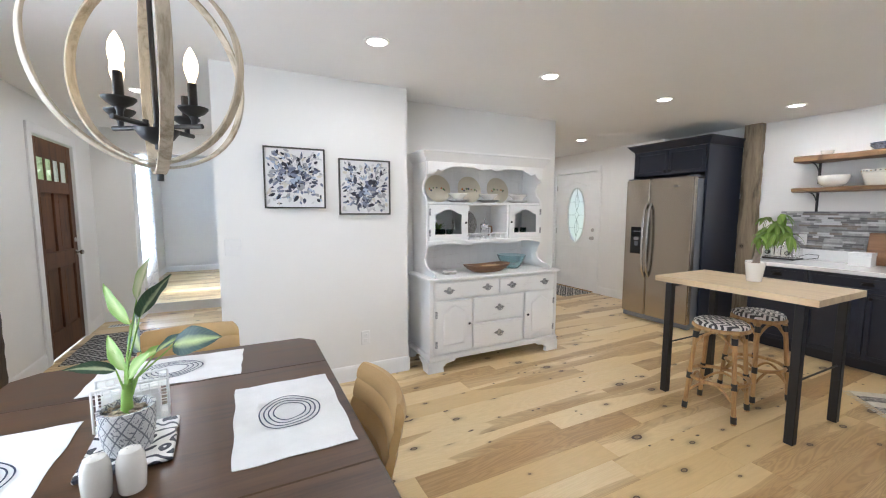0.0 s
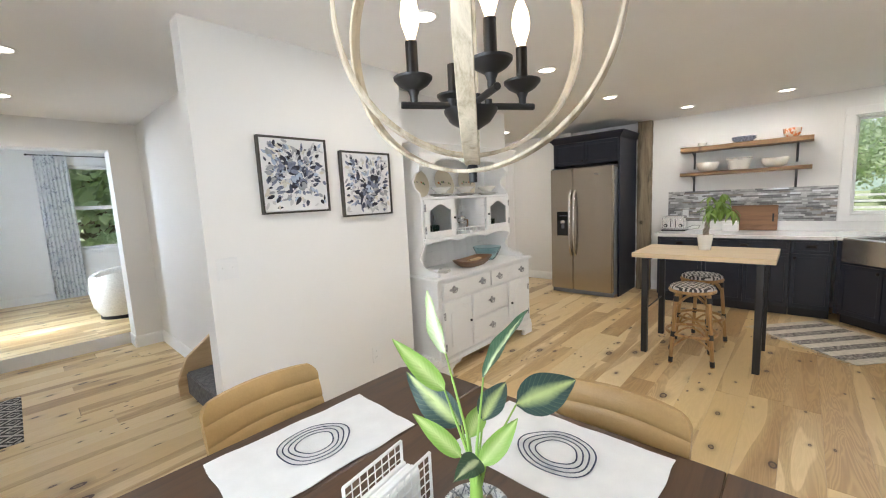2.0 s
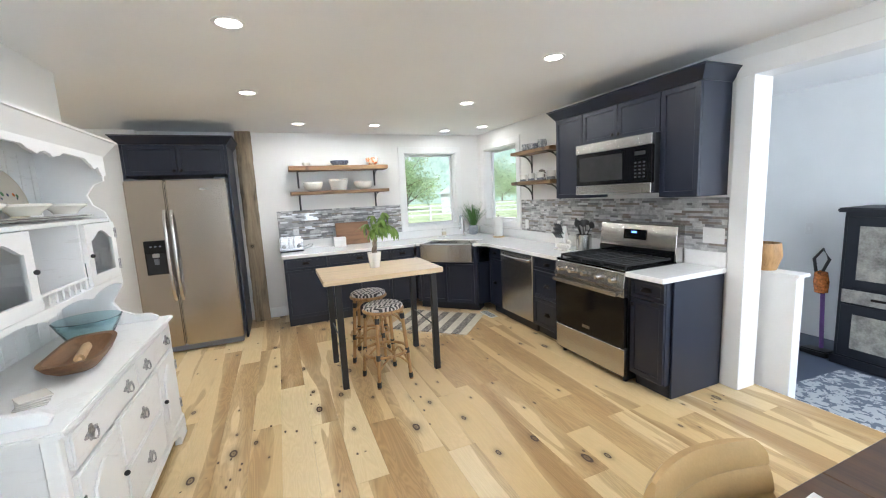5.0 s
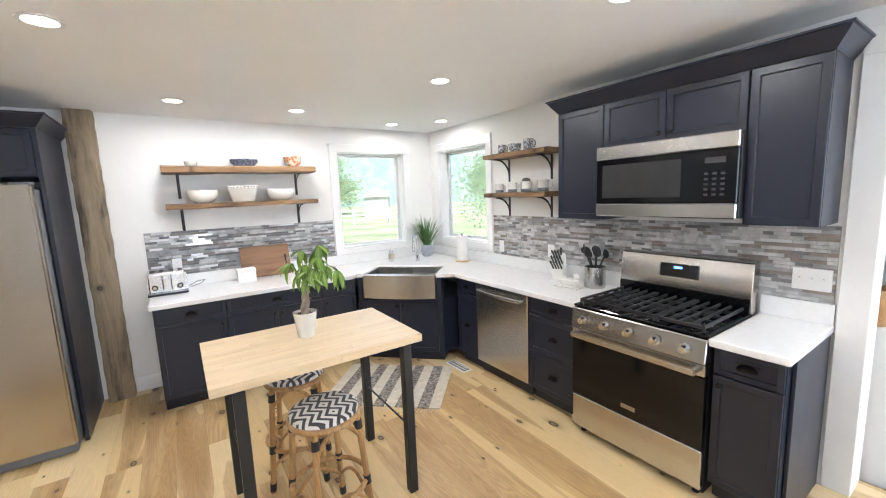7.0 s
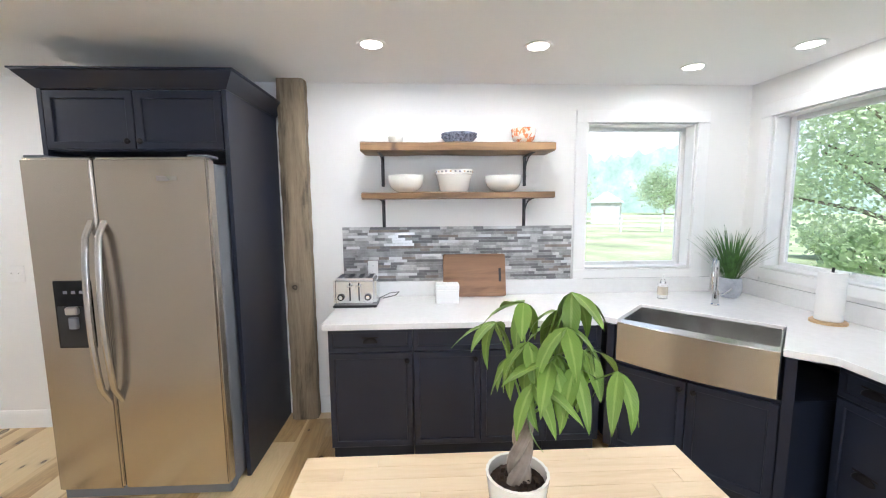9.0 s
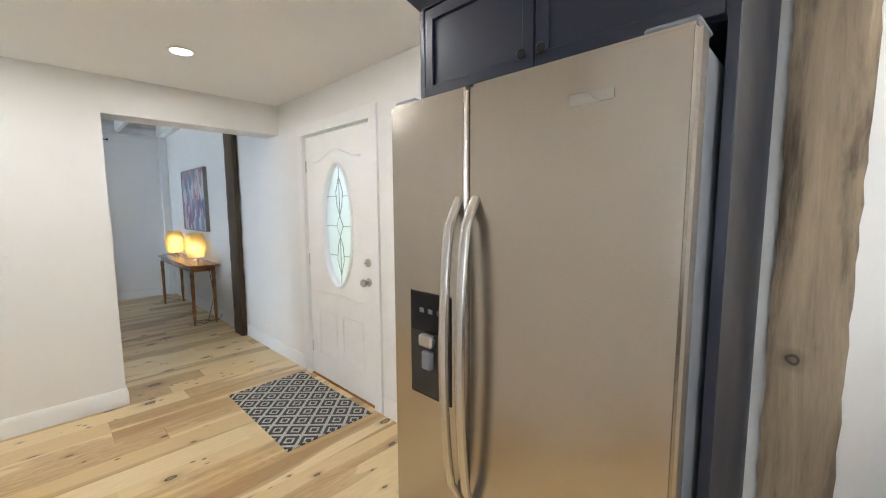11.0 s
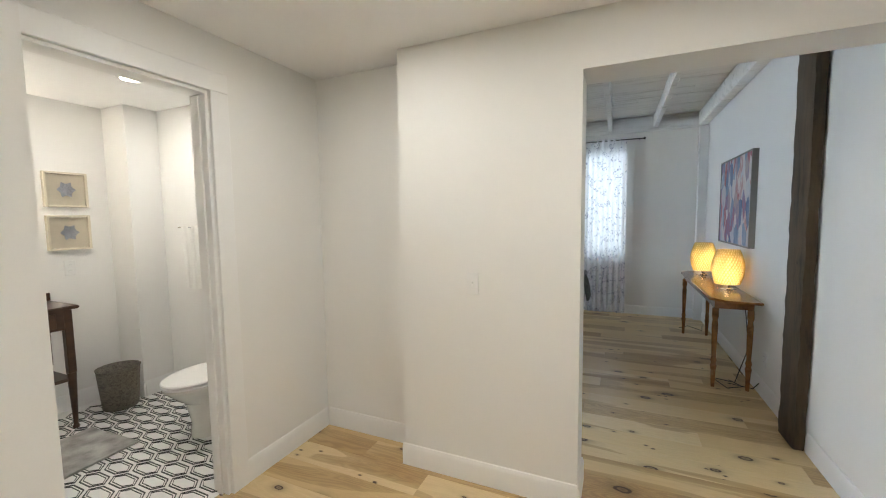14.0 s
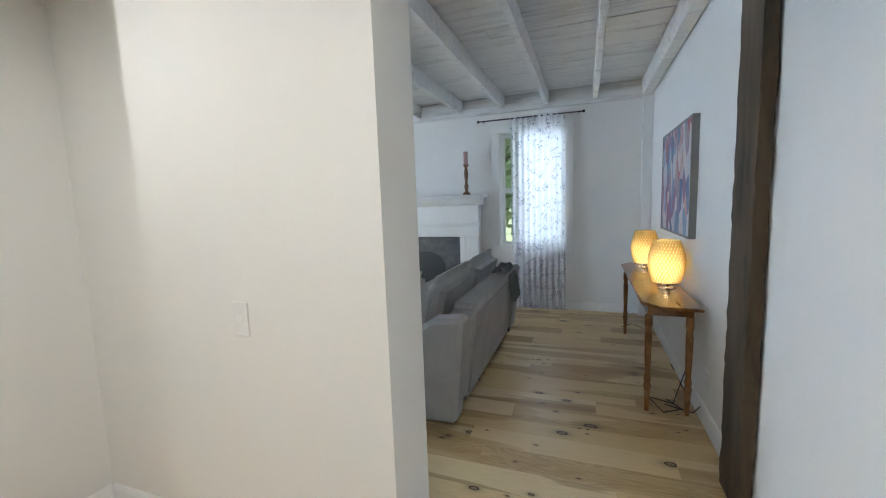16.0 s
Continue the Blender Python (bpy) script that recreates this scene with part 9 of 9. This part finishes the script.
part("frieze_moulding", bx(-0.94, -0.19, 1.18, 0.94, -0.171, 1.22, bev=0.005), M["trim"], fpl)
part("crown", prism(B(), [(-0.17, 1.48), (-0.19, 1.50), (-0.24, 1.57), (-0.26, 1.58), (-0.003, 1.58), (-0.003, 1.48)], -0.96, 0.96, 'x', 0.003), M["trim"], fpl)
part("mantel_shelf", bx(-1.02, -0.29, 1.581, 1.02, -0.003, 1.625, bev=0.006), M["trim"], fpl)
part("hearth", bx(-0.95, -0.50, 0.001, 0.95, -0.165, 0.03, bev=0.004), M["brick_red"], fpl, "slate hearth slab")
cst = thing("candlestick", pose(3.30, YN - 0.15, 1.626), "turned wooden candlestick with a pink candle", "candlestick")
part("stick", lathe(B(), [(0, 0), (0.055, 0), (0.05, 0.02), (0.02, 0.05), (0.03, 0.12), (0.018, 0.18), (0.03, 0.30), (0.018, 0.38), (0.045, 0.42), (0, 0.42)], 18), M["bowl_wood"], cst)
part("candle", cyl(B(), (0, 0, 0.42), (0, 0, 0.60), 0.03, n=18), paint("pink_wax", (0.45, 0.27, 0.25), 0.5), cst, "dusty pink candle")
solid("corner_board", bx(XE - 0.11, YN - 0.11, 0.0, XE - 0.003, YN - 0.003, HL - 0.21, bev=0.004), M["trim"], "white boxed corner post in the living room", "post", kind="structure")

ar = thing("barrel_armchair", pose(0.35, 8.55, 0), "white boucle barrel armchair on a dark base", "armchair")
part("plinth", lathe(B(), [(0, 0), (0.30, 0), (0.30, 0.06), (0, 0.06)], 32), M["black"], ar, "dark round plinth")
t = bmesh.new()
outer, inner = [], []
NA = 40
for i in range(NA + 1):
    a = radians(-150 + 300 * i / NA)
    hh = 0.72 - 0.10 * (abs(i / NA - 0.5) * 2) ** 3
    outer.append([t.verts.new(((r) * math.cos(a), (r) * math.sin(a), z)) for r, z in ((0.34, 0.06), (0.40, 0.14), (0.435, 0.40), (0.42, hh - 0.06), (0.39, hh), (0.33, hh), (0.30, hh - 0.05), (0.30, 0.35), (0.28, 0.06))])
for a, b in zip(outer, outer[1:]):
    for j in range(9):
        t.faces.new((a[j], a[(j + 1) % 9], b[(j + 1) % 9], b[j]))
t.faces.new(outer[0][::-1])
t.faces.new(outer[-1])
bmesh.ops.recalc_face_normals(t, faces=t.faces)
part("shell", join(B(), t), M["boucle"], ar)
part("seat_cushion", lathe(B(), [(0, 0.06), (0.29, 0.06), (0.30, 0.36), (0.28, 0.43), (0.2, 0.45), (0, 0.455)], 32), M["boucle"], ar)
solid("throw_pillow", bx(-0.17, -0.06, -0.17, 0.17, 0.06, 0.17, bev=0.055, seg=3), paint("rust_pillow", (0.33, 0.20, 0.14), 0.95, 0.15, 30), "dusty rust pillow on the armchair", "pillow", at=pose(0.45, 8.55, 0.62, 0, 12, 90))

# ---- mudroom below the step ----
STANDING = {o.name for o in scene.objects}
MZ = -0.19
solid("floor_mudroom", bx(-1.9, -4.2, MZ - 0.08, 3.6, -0.90, MZ), M["blue_floor"], "blue grey painted mudroom floor", "floor", kind="structure")
solid("step_riser", bx(-0.45, -0.905, MZ, 1.61, -0.885, -0.02), M["trim"], "white painted step riser", "step", kind="structure")
wall("wall_mudroom_south", 'x', -1.75, 3.45, -2.95, -3.1, -0.6, 2.6, [], M["mudwall"], "pale painted mudroom wall")
wall("wall_mudroom_east", 'y', -4.2, -0.84, 3.45, 3.6, -0.6, 2.6, [], M["mudwall"], "pale painted mudroom wall")
# The west wall's unseen opening is made up to hold the added fill lamp.
wall("wall_mudroom_west", 'y', -4.2, -0.84, -1.9, -1.75, -0.6, 2.6, [(-2.55, -1.35, 0.85, 2.15)], M["mudwall"], "pale painted mudroom wall")
solid("ceiling_mudroom", bx(-1.9, -4.35, 2.5, 3.6, -0.84, 2.6), M["ceil"], "white painted mudroom ceiling", "ceiling", kind="structure")
kw_ = thing("knee_wall", pose(0, 0, 0), "low white knee wall beside the step", "wall", kind="structure")
part("panel", bx(1.42, -1.00, MZ, 1.78, -0.905, 0.86, bev=0.003), M["trim"], kw_)
part("cap", bx(1.40, -1.03, 0.861, 1.78, -0.89, 0.885, bev=0.003), M["trim"], kw_)
solid("wicker_basket", lathe(B(), [(0, 0), (0.08, 0), (0.11, 0.1), (0.10, 0.2), (0.09, 0.2), (0.1, 0.1), (0, 0.02)], 24), M["rattan"], "tan wicker basket on the low wall", "basket", at=pose(1.66, -0.96, 0.886))
mc = thing("painted_armoire", pose(1.76, -2.32, MZ, 0, 0, 176), "black painted armoire with pale weathered panels", "armoire")
AW, AD, AH = 1.15, 0.5, 1.42
part("body", bx(0, 0.0, 0.06, AW, AD, AH, bev=0.004), M["navy_dark"], mc)
part("cornice", bx(-0.04, -0.04, AH, AW + 0.04, AD, AH + 0.04, bev=0.01, seg=2), M["navy_dark"], mc)
part("plinth", bx(-0.02, -0.02, 0.0, AW + 0.02, AD, 0.08, bev=0.005), M["navy_dark"], mc)
M["weathered"] = paint("weathered_cream_panel", (0.36, 0.34, 0.30), 0.75, 0.3, 9, 60, 0.3)
for i in range(2):
    x0 = 0.03 + i * (AW / 2)
    x1 = x0 + AW / 2 - 0.06
    for z0, z1 in ((0.10, 0.58), (0.74, AH - 0.04)):
        d = part("door", bx(x0, -0.018, z0, x1, -0.0005, z1, bev=0.004), M["navy_dark"], mc)
        part("panel", bx(x0 + 0.09, -0.022, z0 + 0.08, x1 - 0.09, -0.0185, z1 - 0.08, bev=0.002), M["weathered"], d, "pale weathered panel")
    d = part("drawer", bx(x0, -0.018, 0.60, x1, -0.0005, 0.72, bev=0.003), M["weathered"], mc, "pale weathered drawer front")
    part("drawer_pull", bx((x0 + x1) / 2 - 0.05, -0.035, 0.65, (x0 + x1) / 2 + 0.05, -0.0185, 0.67, bev=0.004), M["bronze"], d)
solid("floor_rug", bx(-0.55, -1.05, 0, 0.55, 1.05, 0.008, bev=0.003), M["mudrug"], "blue and grey floral mudroom rug", "rug", at=pose(0.62, -1.60, MZ + 0.001, 0, 0, 86))
sv = thing("stick_vacuum", pose(1.90, -2.45, MZ, 0, -4, 170), "purple and orange stick vacuum leaning by the armoire", "vacuum")
part("head", bx(-0.12, -0.12, 0.0, 0.12, 0.02, 0.06, bev=0.012, seg=2), M["black"], sv)
part("wand", tube(B(), [(0, 0, 0.05), (0, 0.02, 0.62)], 0.018, 10), paint("purple_wand", (0.16, 0.07, 0.26), 0.35), sv)
part("motor", lathe(B(), [(0, 0.60), (0.05, 0.62), (0.06, 0.72), (0.05, 0.82), (0, 0.84)], 18), M["orange"], sv)
part("hose", tube(B(), [(0, 0, 0.80), (0.07, 0, 0.95), (0.02, 0, 1.05), (-0.06, 0, 0.95), (-0.03, 0, 0.70)], 0.014, 8), M["black"], sv)
outlet(pose(2.3, -2.95, 1.0, 0, 0, 180), 'switch', 0.07)

place_kitchen(STANDING)

# ---- outdoors seen through the windows ----
def tree(x, y, h, seed, spread=0.42, leaves=2600, leafsize=1.0):
    rng = random.Random(seed)
    e = thing("tree", pose(x, y, -0.45), "broad green leafy summer tree", "tree", "garden trees")
    bm = B()
    top = Vector((rng.uniform(-0.3, 0.3), rng.uniform(-0.3, 0.3), h * 0.62))
    tube(bm, [(0, 0, 0), (top.x * 0.3, top.y * 0.3, h * 0.3), top], [h * 0.020, h * 0.015, h * 0.007], 8)
    tips = []
    for i in range(22):
        a, z = rng.uniform(0, 6.28), rng.uniform(0.10, 0.6)
        p0 = Vector((top.x * z, top.y * z, h * z))
        r = h * spread * rng.uniform(0.6, 1.0) * (1.15 - z)
        p1 = p0 + Vector((math.cos(a) * r, math.sin(a) * r, h * rng.uniform(0.10, 0.36)))
        tube(bm, [p0, p0.lerp(p1, 0.5) + Vector((0, 0, h * 0.02)), p1], [h * 0.010, h * 0.007, h * 0.003], 5)
        tips += [p1, p0.lerp(p1, 0.7)]
    tips.append(Vector((top.x, top.y, h * 0.9)))
    part("trunk", bm, M["bark"], e)
    vs, fs = [], []
    for i in range(leaves):
        c = rng.choice(tips)
        d = Vector((rng.gauss(0, 1), rng.gauss(0, 1), rng.gauss(0, 0.75))) * h * 0.10
        p = c + d
        s = h * rng.uniform(0.016, 0.030) * leafsize
        a = Vector((rng.uniform(-1, 1), rng.uniform(-1, 1), rng.uniform(-1, 1))).normalized()
        b = a.orthogonal().normalized()
        k0 = len(vs)
        vs += [p - a * s, p + b * s * 0.6, p + a * s, p - b * s * 0.6]
        fs.append((k0, k0 + 1, k0 + 2, k0 + 3))
    me = bpy.data.meshes.new("crown")
    me.from_pydata([tuple(v) for v in vs], [], fs)
    me.materials.append(M["leaf"])
    c = new("crown", me)
    c.parent = e
    return e


bases = [tree(10.4, -9.0, 7.0, 41, 0.46, 34000, 0.32), tree(46, 9, 8.5, 42, 0.5, 6000), tree(1.2, 18, 8, 45, 0.5, 7000)]
rng = random.Random(77)
for x, y, b in ((52, -14, 1), (58, 2, 1), (49, -2, 1), (60, 16, 1), (55, 26, 1), (56, -46, 1), (26, -30, 1), (12, -34, 1), (0, -33, 1), (-10, -36, 1), (70, -40, 1), (-0.5, 16, 2), (6.5, 18.5, 2), (1.4, 22, 2), (-5, 21, 2), (-17, 6, 2), (-18, 14, 2), (-20, -3, 2), (9.5, 22, 2), (-16, 10, 2)):
    copy_thing(bases[b], pose(x, y, -0.45, 0, 0, rng.uniform(0, 360)))


def shrub(x, y, r, h, seed):
    """A rounded loose bush of small leaves on a few stems."""
    rg = random.Random(seed)
    e = thing("shrub", pose(x, y, -0.45), "loose rounded green garden shrub", "shrub", "garden shrubs")
    bm = B()
    for i in range(7):
        a = rg.uniform(0, 6.28)
        tube(bm, [(0, 0, 0), (r * 0.4 * math.cos(a), r * 0.4 * math.sin(a), h * rg.uniform(0.5, 0.85))], [0.03, 0.012], 5)
    part("stem", bm, M["bark"], e)
    vs, fs = [], []
    for i in range(2600):
        u = Vector((rg.gauss(0, 1), rg.gauss(0, 1), rg.gauss(0, 1))).normalized() * rg.uniform(0.55, 1.0) ** 0.5
        k_ = 0.85 + 0.3 * noise.noise(u * 2.2 + Vector((seed, 0, 0)))
        p = Vector((u.x * r * k_, u.y * r * k_, h * 0.5 + u.z * h * 0.5 * k_))
        q = rg.uniform(0.05, 0.10)
        a = Vector((rg.uniform(-1, 1), rg.uniform(-1, 1), rg.uniform(-1, 1))).normalized()
        b = a.orthogonal().normalized()
        k0 = len(vs)
        vs += [p - a * q, p + b * q * 0.6, p + a * q, p - b * q * 0.6]
        fs.append((k0, k0 + 1, k0 + 2, k0 + 3))
    me = bpy.data.meshes.new("crown")
    me.from_pydata([tuple(v) for v in vs], [], fs)
    me.materials.append(M["leaf"])
    c_ = new("crown", me)
    c_.parent = e
    return e


b0 = shrub(10.5, -7.6, 1.0, 1.6, 5)
for x, y, sc in ((40, 7.5, 1), (37, 1.0, 1), (42, -3.5, 1), (44, 12, 1), (16, -12.5, 1), (41, -9, 1), (1.2, 14.4, 1)):
    copy_thing(b0, pose(x, y, -0.45, 0, 0, rng.uniform(0, 360)))
fn = thing("paddock_fence", pose(30, 0, -0.45), "weathered pale rail fence across the lawn", "fence")
for i in range(15):
    part("post", bx(-0.07, -21 + i * 3 - 0.07, 0, 0.07, -21 + i * 3 + 0.07, 1.25), M["fence"], fn)
for z in (0.45, 0.80, 1.12):
    part("rail", bx(-0.03, -21, z - 0.06, 0.03, 21, z + 0.06), M["fence"], fn)
shd = thing("white_shed", pose(42.3, -16.7, -0.45, 0, 0, -30), "small white garden shed with a grey roof", "shed")
part("wall", bx(-1.5, -1.3, 0, 1.5, 1.3, 2.1), M["fence"], shd)
part("roof", prism(B(), [(-1.6, 2.1), (1.6, 2.1), (0, 3.2)], -1.7, 1.7, 'x'), paint("pale_grey_roof", (0.55, 0.55, 0.55), 0.8), shd)
# ---- floor boards, tiles and other small repeated pieces ----
def lay_floor(parent, x0, x1, y0, y1, seed, material, holes=()):
    """Boards along x, random lengths, shared mesh by length class."""
    rng = random.Random(seed)
    W = 0.188
    cls = {}

    def board(L):
        key = round(L, 2)
        if key not in cls:
            cls[key] = mesh_of("floor_board", bx(0.0003, 0.0003, -0.018, key - 0.0003, W - 0.0003, 0.0, bev=0.0007), material, False)
        return cls[key]
    y = y0
    while y < y1 - 0.01:
        x = x0 - rng.uniform(0, 1.6)
        while x < x1:
            L = rng.choice((1.2, 1.6, 2.0, 2.4))
            a, b = max(x, x0), min(x + L, x1)
            if b - a > 0.03 and not any(h[0] <= (a + b) / 2 <= h[1] and h[2] <= y + W / 2 <= h[3] for h in holes):
                ob = new("floor_board", board(round(b - a, 2)))
                ob.parent = parent
                ob.location = (a, y, 0)
            x += L
        y += W
    return parent


fl = solid("floor", bx(XW, -0.90, -0.06, KE, 6.70, -0.019), M["subfloor"], "wide knotty pale pine plank floor", "floor", kind="structure")
lay_floor(fl, XW, KE, -0.86, 4.968, 3, M["floor"])
lay_floor(fl, 2.53, XE, 4.968, 6.66, 4, M["floor"])
lay_floor(fl, XW, 0.48, 4.968, 6.66, 5, M["floor"])
fl2 = solid("floor_living", bx(XW, 6.70, -0.06, XE, YN, -0.019), M["subfloor"], "wide knotty pale pine plank floor in the living room", "floor", kind="structure")
lay_floor(fl2, XW, XE, 6.66, YN + 0.05, 8, M["floor"])


def tile_mats():
    out = []
    for nm, c, r in (("dark_slate_strip", (0.17, 0.167, 0.166), 0.35), ("grey_marble_strip", (0.32, 0.315, 0.31), 0.3), ("light_marble_strip", (0.47, 0.465, 0.455), 0.28), ("taupe_strip", (0.24, 0.205, 0.175), 0.35), ("pale_strip", (0.56, 0.55, 0.54), 0.3)):
        out.append(paint(nm, c, r, 0.16, 14, 90, 0.06))
    out.append(paint("mirror_steel_strip", (0.66, 0.66, 0.66), 0.30, 0.02, metal=1.0, bump=0.0))
    return out


TM = tile_mats()


def backsplash(m, length, z0, z1, seed, first, label, weights):
    e = solid("backsplash", bx(0, 0.0005, z0, length, 0.004, z1), M["grout"], label, "backsplash", at=m, smooth=False)
    rng = random.Random(seed)
    meshes = {}
    rest = [B() for _ in TM]
    row, z, count = 0, z0, 0
    h = 0.0205
    while z < z1 - 0.012:
        x = -rng.uniform(0, 0.08)
        while x < length:
            L = rng.choice((0.05, 0.075, 0.10, 0.15))
            a, b = max(x, 0), min(x + L, length)
            if b - a > 0.008:
                mi = rng.choices(range(6), weights)[0]
                th = rng.choice((0.0085, 0.0095, 0.0105))
                key = (round(b - a, 3), mi, th)
                if first[0] <= (a + b) / 2 <= first[1] and count < 300:
                    if key not in meshes:
                        meshes[key] = mesh_of("mosaic_strip", bx(0.0008, 0.004, 0.0008, key[0] - 0.0008, th, h - 0.0008, bev=0.0008), TM[mi], False)
                    ob = new("mosaic_strip", meshes[key])
                    ob.parent = e
                    ob.location = (a, 0, z)
                    count += 1
                else:
                    box(rest[mi], a + 0.0008, 0.004, z + 0.0008, b - 0.0008, th, min(z + h, z1) - 0.0008)
            x += L
        z += h
    for bm, mt in zip(rest, TM):
        if len(bm.verts):
            tagged(part("mosaic_rest", bm, mt, e, smooth=False), kind="stuff")
        else:
            bm.free()


M["grout"] = paint("grout", (0.36, 0.36, 0.355), 0.8)
backsplash(pose(KE - 0.001, 0.69, 0, 0, 0, 90), 1.73, 1.031, 1.441, 11, (0.55, 1.745), "grey stone and mirror strip mosaic backsplash", (22, 34, 22, 6, 6, 9))
backsplash(pose(1.745 + KX, YS + 0.001, 0, 0, 0, 0), 2.67, 1.031, 1.441, 12, (0.0, 1.1), "grey and taupe stone strip mosaic backsplash", (10, 28, 34, 14, 12, 2))
